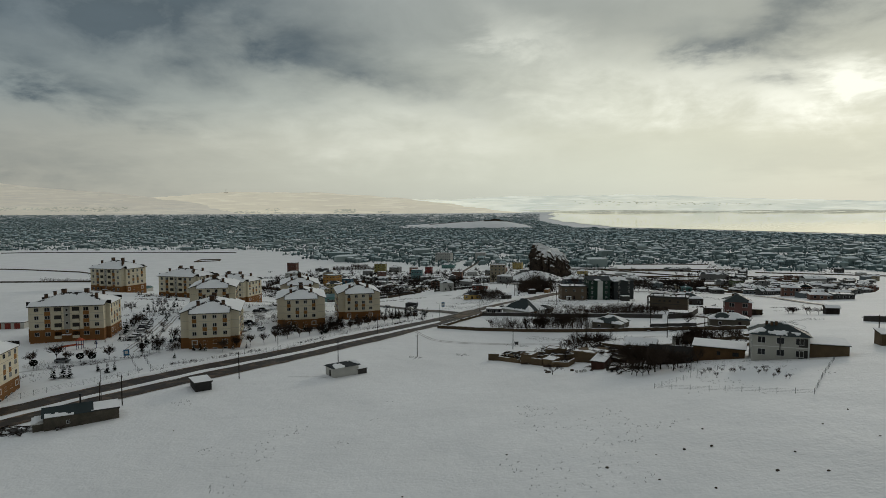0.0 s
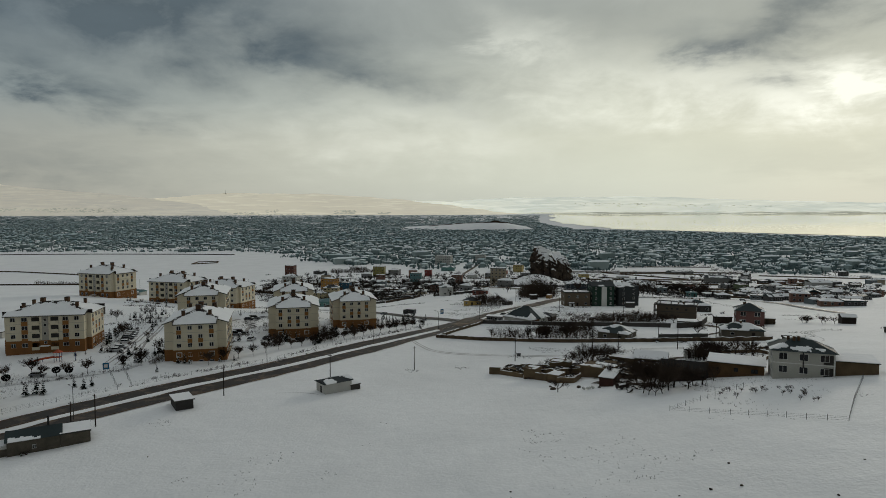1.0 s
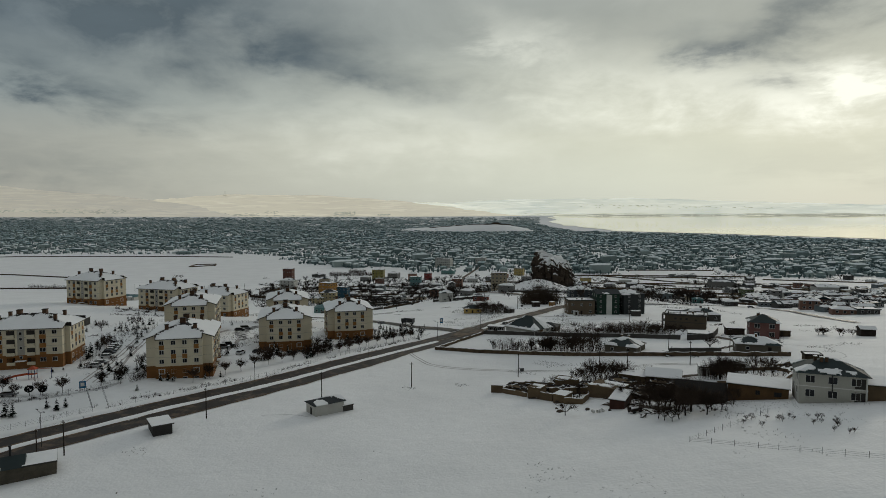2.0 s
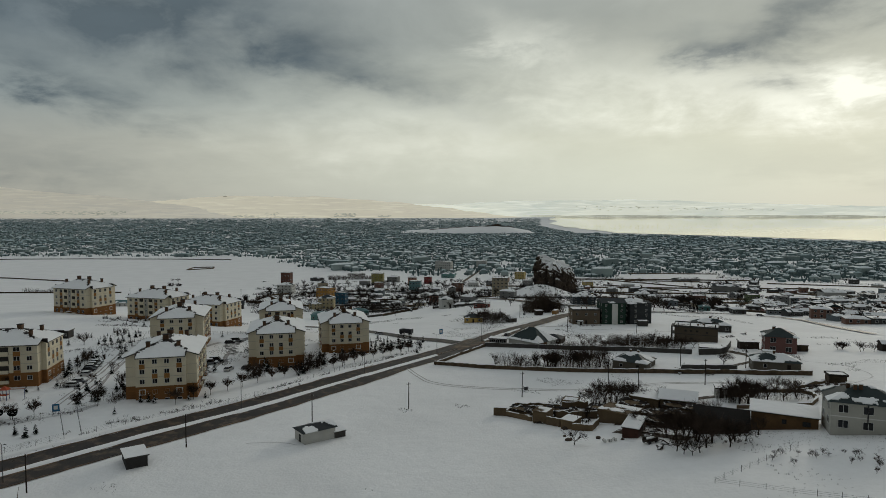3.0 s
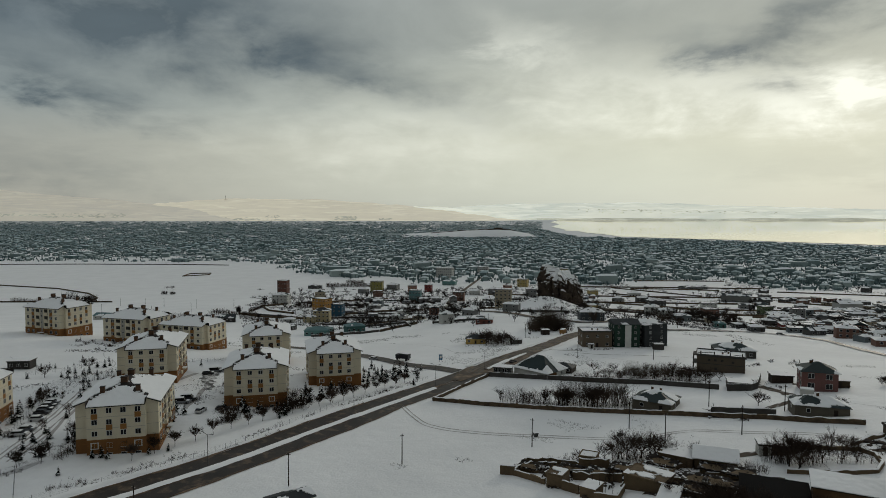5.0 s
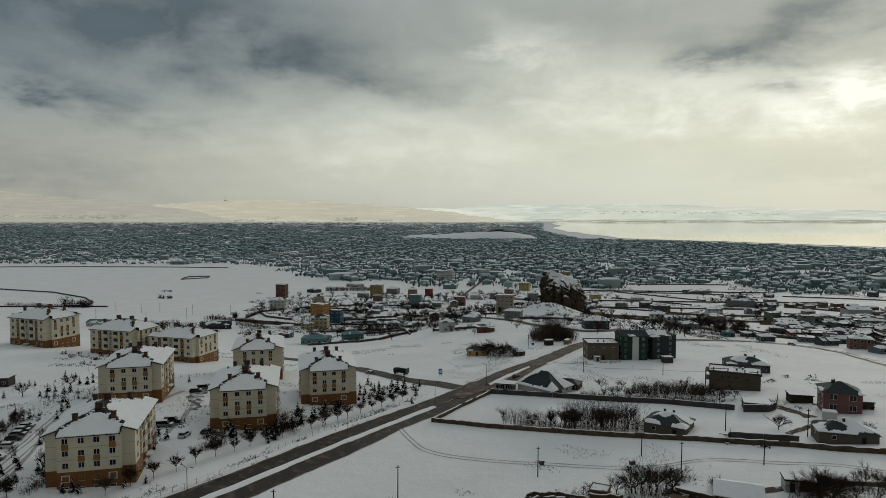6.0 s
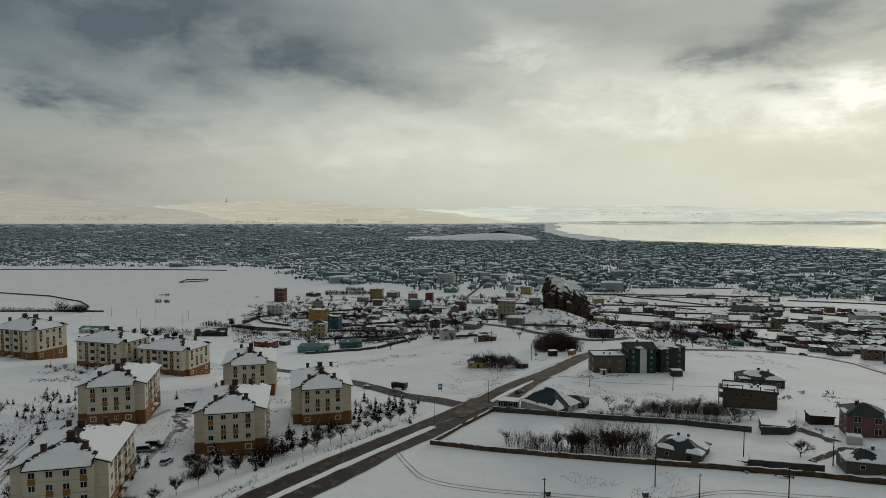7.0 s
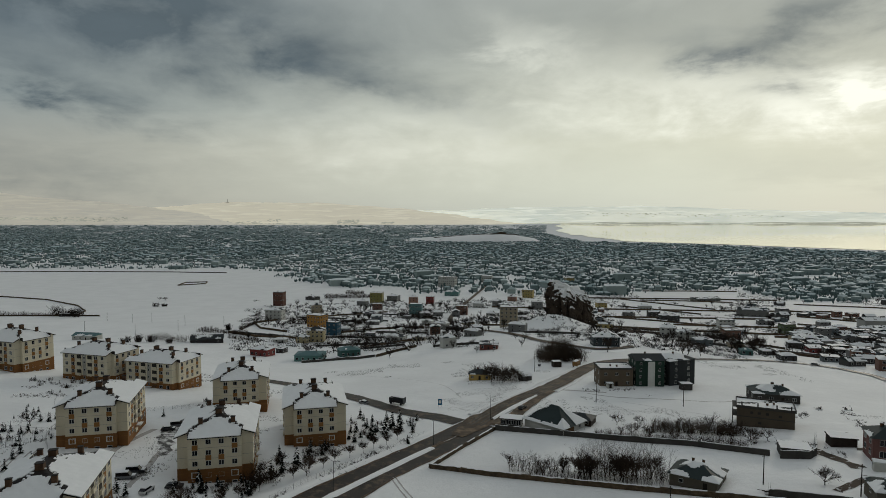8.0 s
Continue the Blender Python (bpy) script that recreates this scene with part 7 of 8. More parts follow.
def lorry(x, y, turn, label, cargo):
    t = thing("lorry", label, "lorry", at(x, y, turn))
    part("cab", one_box(1.6, 3.4, -1.1, 1.1, 0.6, 2.6, bevel=0.12), P_dark, t)
    part("windscreen", one_box(3.39, 3.43, -0.95, 0.95, 1.55, 2.35), M_glass, t)
    part("load_box", one_box(-3.4, 1.5, -1.2, 1.2, 0.9, 3.1, bevel=0.05), cargo, t)
    part("load_snow", one_box(-3.4, 1.5, -1.15, 1.15, 3.1, 3.25, bevel=0.05), M_roofsnow, t, "snow on the load box")
    for u in (-2.3, 2.4):
        for s in (-1, 1):
            bm = bmesh.new()
            tube(bm, (u, s * 0.8, 0.48), (u, s * 1.15, 0.48), 0.48, 0.48, 10)
            part("wheel", bm, M_black, t)


lorry(-18.0, 333.0, 150, "dark lorry with a snow-topped box beside the side road", P_dark)
lorry(68.4, 408.0, 60, "small lorry with an orange load box on the brown road", material("orange_box", (0.30, 0.16, 0.05), 0.6, vary=0.1))


def sign_board(x, y, turn, w, h, up, mat, label):
    t = thing("sign_board", label, "sign", at(x, y, turn))
    for u in (-w * 0.3, w * 0.3):
        bm = bmesh.new()
        tube(bm, (u, 0, -0.2), (u, 0, up + h), 0.05, 0.05, 6)
        part("post", bm, M_metal, t)
    pl = part("panel", one_box(-w / 2, w / 2, -0.11, -0.05, up, up + h, bevel=0.02), mat, t, "blue sign panel")
    part("mark", one_box(-w * 0.28, w * 0.28, -0.13, -0.112, up + h * 0.28, up + h * 0.78), M_frame, pl, "plain white mark")


P_blue = material("sign_blue", (0.02, 0.13, 0.26), 0.5, vary=0.05)
sign_board(-1.0, 327.0, 5, 1.6, 2.4, 1.0, P_blue, "blue road sign board standing in the snow")
sign_board(-101.5, 190.5, 20, 1.7, 2.0, 0.9, P_blue, "blue information board beside the estate drive")


def playground(x, y, turn):
    t = thing("playground_set", "orange and blue climbing frame with slides", "playground", at(x, y, turn))
    orange = material("orange_plastic", (0.42, 0.07, 0.02), 0.4, vary=0.1)
    blue = material("blue_plastic", (0.02, 0.04, 0.16), 0.4, vary=0.1)
    for u, v in ((-0.8, -0.8), (0.8, -0.8), (0.8, 0.8), (-0.8, 0.8)):
        bm = bmesh.new()
        tube(bm, (u, v, -0.2), (u, v, 3.1), 0.09, 0.09, 6)
        part("post", bm, blue, t)
    part("platform", one_box(-0.9, 0.9, -0.9, 0.9, 1.4, 1.55), orange, t)
    bm = bmesh.new()
    top = bm.verts.new((0, 0, 4.0))
    ring = [bm.verts.new((u, v, 3.0)) for u, v in ((-1.2, -1.2), (1.2, -1.2), (1.2, 1.2), (-1.2, 1.2))]
    for i in range(4):
        bm.faces.new((ring[i], ring[(i + 1) % 4], top))
    bm.faces.new(ring[::-1])
    part("roof", bm, orange, t)
    for k, (a, b) in enumerate((((-0.9, 0, 1.6), (-4.5, -0.6, 1.2)), ((-4.5, -0.6, 1.2), (-8.0, -1.0, 0.2)), ((0.9, 0, 3.0), (5.0, 0.4, 2.9)))):
        bm = bmesh.new()
        tube(bm, a, b, 0.32 if k < 2 else 0.08, 0.32 if k < 2 else 0.08, 8)
        part("slide" if k < 2 else "swing_beam", bm, orange, t)
    for u in (-4.5, 5.0):
        bm = bmesh.new()
        tube(bm, (u, 0.2, -0.2), (u, 0.2, 2.9 if u > 0 else 1.2), 0.09, 0.09, 6)
        part("leg", bm, blue, t)


playground(-122.5, 201.5, 10)


def bin_box(x, y, label="grey rubbish container standing in the snow"):
    t = thing("rubbish_bin", label, "bin", at(x, y, (x * 31) % 50))
    bm = bmesh.new()
    lo = [bm.verts.new((u * 0.5, v * 0.4, 0.12)) for u, v in ((-1, -1), (1, -1), (1, 1), (-1, 1))]
    hi = [bm.verts.new((u * 0.66, v * 0.52, 1.15)) for u, v in ((-1, -1), (1, -1), (1, 1), (-1, 1))]
    bm.faces.new(lo[::-1]), bm.faces.new(hi)
    for i in range(4):
        bm.faces.new((lo[i], lo[(i + 1) % 4], hi[(i + 1) % 4], hi[i]))
    part("body", bm, M_metal, t)
    part("lid", one_box(-0.7, 0.7, -0.56, 0.56, 1.15, 1.3, bevel=0.06), M_roofsnow, t, "snow-covered lid")
    for u in (-0.4, 0.4):
        bm = bmesh.new()
        tube(bm, (u, -0.3, 0.1), (u, 0.3, 0.1), 0.1, 0.1, 8)
        part("wheel", bm, M_black, t)


for x, y in ((26.4, 227.6), (49.0, 223.3), (49.5, 410), (-93.0, 243.0)):
    bin_box(x, y)

# ---- trees and shrubs ----
rt = random.Random(11)
for k in range(20):
    f = k / 19
    x, y = (-70 + 60 * f, 199 + 87 * f ** 0.95)
    round_tree(x - 4.6 + rt.uniform(-0.4, 0.4), y + 1.5 + rt.uniform(-0.6, 0.6), rt.uniform(3.2, 4.4))
for x, y, h in ((-122, 187.5, 5.0), (-117, 185.5, 3.6), (-106.0, 188.5, 4.2), (-98.5, 195, 3.8), (-94.5, 197.5, 4.8), (-90, 205, 3.4), (-127, 183, 4.0), (-111, 187, 3.8)):
    round_tree(x, y, h)
for k, (x, y, h) in enumerate(((-84.6, 201.5, 3.0), (-82.6, 202.0, 3.4), (-80.6, 201.0, 2.8), (-112.5, 170.5, 4.2), (-110.5, 172.0, 4.6), (-108.3, 171.5, 4.0), (-103.5, 177.5, 3.0), (-100, 176.0, 3.4), (-99, 178.2, 2.8), (-66, 239, 4.0), (-60, 241, 4.6), (-57, 244, 3.6), (-52, 247, 3.2), (-45.5, 252, 5.6), (-43.5, 256, 5.0), (-41, 262, 6.0), (-39, 270, 4.5), (-35.5, 275, 4.0), (-22, 288, 5.2), (-19, 294, 6.4),), 0):
    conifer(x, y, h, k % 3)
for k, (x, y, h) in enumerate(((-17, 299, 6.8), (-14, 297, 5.0), (-24, 296, 3.6), (-26, 301, 3.4), (-15, 306, 5.6), (-11, 303, 3.6), (-9, 309, 3.4), (-20, 309, 4.0), (-28, 308, 3.0), (-46, 262, 3.6), (-47.5, 268, 4.0), (-106, 227, 3.0), (-113, 246, 3.6), (-110, 252, 3.4), (-119, 226, 5.0), (-121, 230, 4.6), (-118, 222, 5.2), (-122, 236, 4.2), (-124, 243, 3.6), (-128, 250, 3.0),), 20):
    conifer(x, y, h, k % 3)
for k, (x, y, h) in enumerate(((-117, 258, 3.6), (-104, 254, 2.8), (-108, 290, 3.4), (-112, 284, 3.0), (-103, 296, 3.2), (-130, 268, 3.0), (-134, 275, 3.4), (-96, 300, 3.0), (-119, 294, 3.0), (-127, 290, 2.8), (-82, 228, 3.0), (-76, 227, 2.6), (-59, 270, 3.6), (-62, 262, 3.2), (-33, 288, 3.8), (-87, 192, 2.2), (-72.5, 205, 2.6), (-69, 208, 2.2),), 40):
    conifer(x, y, h, k % 3)
for k in range(34):
    x, y = rt.uniform(-150, -112), rt.uniform(255, 330)
    if y < 262 or (-140 < x < -100 and y > 320):
        continue
    conifer(x, y, rt.uniform(1.4, 2.8), k % 3)
for k, (x, y, h) in enumerate(((29.6, 168.2, 4.6), (-96.0, 212.0, 6.0), (-93.5, 214, 5.5), (-62, 231, 6.5), (-60.5, 233, 5.5), (-48, 247, 7.5), (-130, 282, 6.0), (-138, 268, 5.5), (46.4, 175.1, 6.5), (50, 166, 7.0), (54, 161.5, 6.5), (57, 160, 6.0), (60, 157.5, 5.5), (52.5, 164, 7.0), (63, 157, 5.5), (67, 160, 5.0), (43.5, 205, 6.5), (47.5, 203, 7.0), (51.0, 205, 6.5), (40, 204.5, 5.5), (55, 201, 5.5), (60.5, 200, 5.0),), 0):
    bare_tree(x, y, h, k % 4)
for k, (x, y, h) in enumerate(((78.5, 192, 6.5), (76.5, 188.5, 7.5), (80.5, 190, 7.0), (83.5, 188, 5.5), (83, 193, 5.5), (86.5, 186, 5.0), (90, 186, 5.0), (87.5, 192, 6.0), (91.5, 189.5, 5.5), (75.5, 194, 5.0), (95.5, 240.2, 5.5), (97, 243, 4.5), (109.5, 231, 4.5), (112, 229, 4.0), (114.5, 230, 4.0), (150, 252, 4.0), (152, 254, 4.0), (154, 251, 3.6), (22, 372, 7.5), (25, 374, 8.0), (28, 371, 7.0), (31, 374, 7.5),), 22):
    bare_tree(x, y, h, k % 4)
for k, (x, y, h) in enumerate(((34, 376, 6.5), (24, 378, 8.0), (30, 379, 7.0), (20, 381, 7.5), (27, 368, 5.5), (16, 384, 7.0), (35, 371, 5.5), (79, 290, 5.5), (83, 286, 5.0), (87, 289, 6.0), (91, 284, 5.5), (96, 279.5, 5.0), (100, 277, 4.5), (73, 290, 4.5), (60, 300, 5.0), (67, 297, 4.5), (34, 206, 3.5), (37, 190, 3.5), (30, 197, 3.2),), 44):
    bare_tree(x, y, h, k % 4)
# young trees of the orchard in front of the villa
for k in range(22):
    u, v = rt.uniform(0, 1), rt.uniform(0, 1)
    bare_tree(59 + 15 * u + 6 * v, 141 - 12 * u + 10 * v - 1, rt.uniform(0.9, 1.6), (1, 3)[k % 2], "thin young orchard tree in the snow", "orchard trees")
for p, q, h, dens, lab in (((19.5, 263.5), (36, 260), 5.6, 30, "bare thicket of thin upright stems behind the wall"), ((38, 260), (60, 251), 11.0, 28, "dense dark thicket of bare poplar shoots"), ((38, 256), (58, 247.5), 8.0, 22, "dense dark thicket of bare shoots along the wall"), ((24, 258.5), (40, 253), 4.0, 30, "bare thicket along the field wall"), ((58, 252), (64, 249), 3.6, 26, "bare thicket of thin stems"), ((50, 289), (92, 272.5), 3.4, 44, "bare hedge along the garden wall"), ((70, 292), (96, 284), 5.4, 80, "dense brown hedge of bare twigs"), ((42, 205), (54, 201), 5.6, 34, "bare shrubs among the ruins"), ((44, 199), (58, 193), 3.0, 20, "dark scrub among the ruins"), ((73, 193), (82, 187), 5.4, 30, "dense dark thicket in the walled yard"),):
    shrub_row(p, q, h, dens, len(lab) + int(p[0]) + 200, lab, depth=2.6)
for p, q, h, dens, lab in (((84, 188), (93, 184), 3.2, 14, "thin bare shrubs in the walled yard"), ((46, 170), (56, 160), 4.8, 12, "dark bare thicket beside the black roof"), ((48, 176), (56, 171), 4.0, 16, "dark bare thicket behind the red shed"), ((52, 180), (64, 173), 3.2, 18, "dark scrub behind the black roof"), ((60, 190), (70, 186), 3.0, 40, "dark scrub behind the barn"), ((18, 203), (26, 200), 1.8, 24, "low bare scrub in a ruined yard"), ((30, 205), (40, 201), 2.6, 30, "low bare scrub behind the ruins"), ((18, 378), (34, 373), 7.0, 34, "bare thicket beside the yellow house"), ((20, 383), (32, 380), 8.0, 30, "bare thicket behind the yellow house"), ((-92, 200), (-90, 214), 2.6, 36, "bare hedge along the drive"),):
    shrub_row(p, q, h, dens, len(lab) + int(p[0]) + 200, lab, depth=2.6)
for p, q, h, dens, lab in (((-64, 229), (-60, 234), 3.4, 40, "bare shrubs beside a block"), ((-50, 246), (-45, 250), 5.0, 60, "dark bare shrubs beside a block"), ((-150, 590), (-178, 600), 4.5, 40, "dark scrub along a boundary wall"), ((-182, 640), (-182, 690), 4.5, 40, "dark scrub along a boundary wall"), ((-156, 1065), (-128, 1065), 7.0, 50, "dark grove at the edge of the snowfield"), ((-520, 806), (-430, 806), 6.0, 26, "row of bare shrubs on the snowfield"), ((-432, 802), (-418, 808), 9.0, 50, "clump of bare trees where the field walls meet"), ((-232, 578), (-200, 570), 6.0, 26, "dark bare bushes beside the sheds"),):
    shrub_row(p, q, h, dens, len(lab) + int(p[0]) + 200, lab, depth=2.6)


def big_bush():
    for k in range(16):
        a = random.Random(300 + k)
        x, y = 54 + (k % 8) * 2.7 + a.uniform(-1, 1), 424 + (k // 8) * 9 + a.uniform(-2, 2)
        h = 7.5 + 4.5 * math.sin((k % 8) / 7 * math.pi)
        me = clump_mesh(6.0, 6.5, h * (1.0 if k % 2 else 0.75), 84, 400 + k, 0.024, 0.2, M_bushtwig)
        tagged(part("willow_thicket", me, None, None, "", at(x, y, k * 40)), "dense dark willow thicket below the crag", "shrub", "willow thicket")


M_bushtwig = material("willow_twigs", (0.090, 0.064, 0.044), 0.95, vary=0.3, scale=0.3)
big_bush()
for k in range(150):
    a = random.Random(900 + k)
    y = 470 + 430 * a.random()
    x = a.uniform(-0.26, 0.55) * (y - 86)
    if abs(x - 117) < 40 and 600 < y < 700 or in_field(x, y, 2):
        continue
    GARDEN_TREES.append((x, y, a.uniform(4, 8.5)))
for k, (cx, cy, r) in enumerate(((-40, 650, 26), (-20, 720, 30), (10, 600, 22), (-80, 760, 30), (-110, 690, 24), (30, 690, 26), (-60, 560, 18), (-10, 840, 36), (60, 760, 30), (-70, 880, 40), (200, 540, 22), (240, 600, 30), (330, 560, 30))):
    a = random.Random(2500 + k)
    for _ in range(14):
        x, y = cx + a.gauss(0, r * 0.6), cy + a.gauss(0, r * 0.5)
        if not in_field(x, y, 2):
            GARDEN_TREES.append((x, y, a.uniform(5.5, 11)))
joined_trees()
for x, y in ((184.6, 489), (186.5, 492), (197.7, 488), (199.5, 491), (202.7, 489.5), (204.5, 492), (140, 452), (143, 455), (150, 452), (96, 455)):
    bare_tree(x, y, 10.5, 1, "tall narrow bare poplar", "poplars")

for x, y in ((-407, 978), (-402, 980), (-398, 976)):
    bare_tree(x, y, 6.0, 2, "bush standing alone on the snowfield", "garden trees")
for k in range(70):
    a = random.Random(1500 + k)
    box_ = ((-124, -106, 214, 250), (-104, -94, 198, 216), (-66, -46, 236, 246), (-46, -34, 250, 284), (-32, -8, 284, 312), (-92, -76, 228, 240))[k % 6]
    x, y = a.uniform(*box_[:2]), a.uniform(*box_[2:])
    if k % 6 == 0 and -119 < x < -108:
        x = -122 + a.uniform(-2, 2)
    if k % 3:
        conifer(x, y, a.uniform(1.6, 4.6), k % 3)
    else:
        bare_tree(x, y, a.uniform(2.5, 5.0), k % 4, "small bare tree between the blocks", "bare trees")

def globe_evergreen(x, y, w=1.15):
    """A clipped dark evergreen: a short trunk under an egg of many small leaf clumps."""
    t = thing("clipped_evergreen", "dark clipped evergreen beside the estate drive", "shrub", at(x, y), "clipped evergreens")
    bm = bmesh.new()
    tube(bm, (0, 0, -0.3), (0, 0, 1.3), 0.09, 0.07, 6)
    part("trunk", bm, M_bark, t)
    rnd = random.Random(int(x * 10))
    bm = bmesh.new()
    for _ in range(420):
        d = Vector((rnd.gauss(0, 1), rnd.gauss(0, 1), rnd.gauss(0, 1))).normalized()
        c = Vector((d.x * w, d.y * w * 0.9, 1.9 + d.z * w * 0.78)) * rnd.uniform(0.9, 1.03)
        r = rnd.uniform(0.10, 0.18)
        u = d.orthogonal().normalized()
        v = d.cross(u)
        ring = [bm.verts.new(c + (u * math.cos(q * 2.1) + v * math.sin(q * 2.1)) * r - d * 0.1) for q in range(3)]
        top = bm.verts.new(c + d * r * 0.8)
        for q in range(3):
            bm.faces.new((ring[q], ring[(q + 1) % 3], top))
        bm.faces.new(ring[::-1])
    part("leaves", bm, M_conifer, t)


for x, y in ((-114.1, 186.8), (-110.5, 187.0), (-124.2, 180.0)):
    globe_evergreen(x, y)
for x, y in ((-359.8, 750.9), (-317.5, 721.1), (-297.2, 719.3), (-244.4, 673.4), (-235.1, 636.4), (-204.4, 664.0), (-329.0, 655.7), (-256.3, 602.8)):
    utility_pole(x, y, 9.5)
for k, (x, y, h) in enumerate(((-130.0, 286.7, 3.4), (-127.4, 287.1, 3.6), (-131.6, 275.1, 3.0), (-127.7, 274.0, 2.8), (-128.3, 277.9, 2.6), (-127.3, 267.9, 3.2), (-123.9, 267.7, 2.8), (-122.0, 263.4, 2.6), (-133.9, 276.1, 2.4), (-138.3, 296.0, 2.2), (-137.7, 297.6, 2.2), (-121, 246, 3.6), (-119, 240, 4.0), (-116.5, 254, 3.2))):
    conifer(x, y, h, k % 3)
for k, (x0, x1, y0, y1, n) in enumerate(((-122, -104, 206, 216, 10), (-60, -47, 240, 246, 12), (-42, -33, 262, 284, 16), (-34, -10, 286, 308, 26), (-78, -68, 262, 300, 12), (-104, -96, 262, 300, 8), (-92, -84, 312, 330, 6), (-172, -150, 335, 352, 10))):
    a = random.Random(2100 + k)
    for _ in range(n):
        x, y = a.uniform(x0, x1), a.uniform(y0, y1)
        if a.random() < 0.55:
            conifer(x, y, a.uniform(1.4, 3.4), a.randrange(3))
        else:
            me = clump_mesh(1.8, 1.6, a.uniform(0.9, 2.2), 26, int(a.random() * 1e6), 0.016)
            tagged(part("bush", me, None, None, "", at(x, y, a.uniform(0, 180))), "small dark leafless bush in the snow", "shrub", "estate bushes")
for x, y, w, h in ((-379.4, 905.6, 8, 4.4), (-368.1, 905.2, 6, 4.0), (-241.3, 558.2, 7, 4), (-233.1, 560.0, 4, 5.5), (-223.9, 562.7, 6, 6), (-209.1, 559.9, 4, 3.5), (-193.3, 575.8, 11, 6.5), (-193.0, 642.8, 4, 5.5), (-445.0, 803, 10, 12), (-432, 799, 12, 8), (-419.0, 794.3, 10, 9)):
    me = clump_mesh(w, w * 0.6, h, 46, int(-x * 7), 0.07, 0.24, M_gardentree)
    tagged(part("bush", me, None, None, "", at(x, y)), "clump of bare bushes standing on the snowfield", "shrub", "snowfield bushes")
house("hut", "low dark hut where the field walls meet", "hut", placed(-440.0, 797.5, 4), 12.0, 6.0, 3.2, M_darkblock, "flat", 0, 0.4, M_conc, 0.9, 1, (2, 0), (1.0, 1.0), 0, seed=66, sides="s", parapet=0.1, cell=1.0)
fence([(-146, 270), (-137.4, 278.6), (-128.8, 295.2), (-122, 306)], "wire fence crossing the slope behind the blocks")

# poplars and shoots behind the field wall, and along the garden wall
for k in range(22):
    a = random.Random(1700 + k)
    f = a.random() ** 0.8
    bare_tree(20 + 36 * f + a.uniform(-1, 1), 264.5 - 12.5 * f + a.uniform(-2.5, 2.5), a.uniform(3.5, 5.5) + 3.2 * f, (1, 3)[k % 2], "slender bare tree behind the field wall", "trees behind the wall")
for k in range(16):
    a = random.Random(1750 + k)
    f = a.random()
    bare_tree(58 + 40 * f, 285 - 14 * f + a.uniform(1, 9), a.uniform(3.0, 5.6), k % 4, "bare fruit tree behind the garden wall", "trees behind the wall")


def low_shrubs():
    """Small shrubs, hedge stubs and weeds that stick out of the snow round the blocks and along paths."""
    rnd = random.Random(61)
    V, F = [], []
    lines = [((-120, 178), (-98, 193)), ((-97, 194), (-93, 236)), ((-112, 212), (-124, 262)), ((-124, 262), (-100, 292)), ((-150, 232), (-112, 300)), ((-66, 238), (-46, 246)), ((-80, 228), (-76, 262)), ((-72, 258), (-76, 296)), ((-46, 250), (-34, 282)), ((-34, 284), (-8, 312)), ((-90, 178), (-60, 208)), ((-58, 210), (-10, 292))]
    lines += [((-140, 160), (-118, 176)), ((-172, 347), (-150, 338)), ((-166, 334), (-146, 322)), ((-160, 318), (-134, 322)), ((98, 300), (84, 292)), ((118, 300), (132, 312)), ((62, 286), (96, 276)), ((98, 276), (112, 272)), ((108, 272), (116, 258)), ((78, 236), (94, 228)), ((70, 296), (92, 290)), ((18, 205), (40, 190)), ((40, 198), (64, 180)), ((44, 172), (62, 156)), ((96, 190), (110, 200)), ((128, 262), (148, 316)), ((120, 440), (196, 442)), ((60, 350), (82, 352))]
    for k, (p, q) in enumerate(lines):
        L = math.hypot(q[0] - p[0], q[1] - p[1])
        for _ in range(int(L * 3.2)):
            f = rnd.random()
            x, y = p[0] + (q[0] - p[0]) * f + rnd.gauss(0, 1.2), p[1] + (q[1] - p[1]) * f + rnd.gauss(0, 1.2)
            if noise.noise((x * 0.15, y * 0.15, k)) < -0.08:
                continue
            g, size = gz(x, y), rnd.uniform(0.25, 0.95)
            for _ in range(9):
                a, h, r = rnd.uniform(0, 6.28), size * rnd.uniform(0.5, 1.1), 0.02 + 0.02 * size
                px, py = x + rnd.gauss(0, 0.3 * size), y + rnd.gauss(0, 0.3 * size)
                b = len(V)
                V += [(px - r, py - r, g - 0.1), (px + r, py - r, g - 0.1), (px, py + r, g - 0.1), (px + math.cos(a) * h * 0.6, py + math.sin(a) * h * 0.6, g + h)]
                F += [(b, b + 1, b + 3), (b + 1, b + 2, b + 3), (b + 2, b, b + 3)]
    me = mesh_from("low_shrubs", V, F)
    me.materials.append(M_twig)
    tagged(new("low_shrubs", me), "low dark shrubs and weeds sticking out of the snow", "shrub", kind="stuff")


low_shrubs()

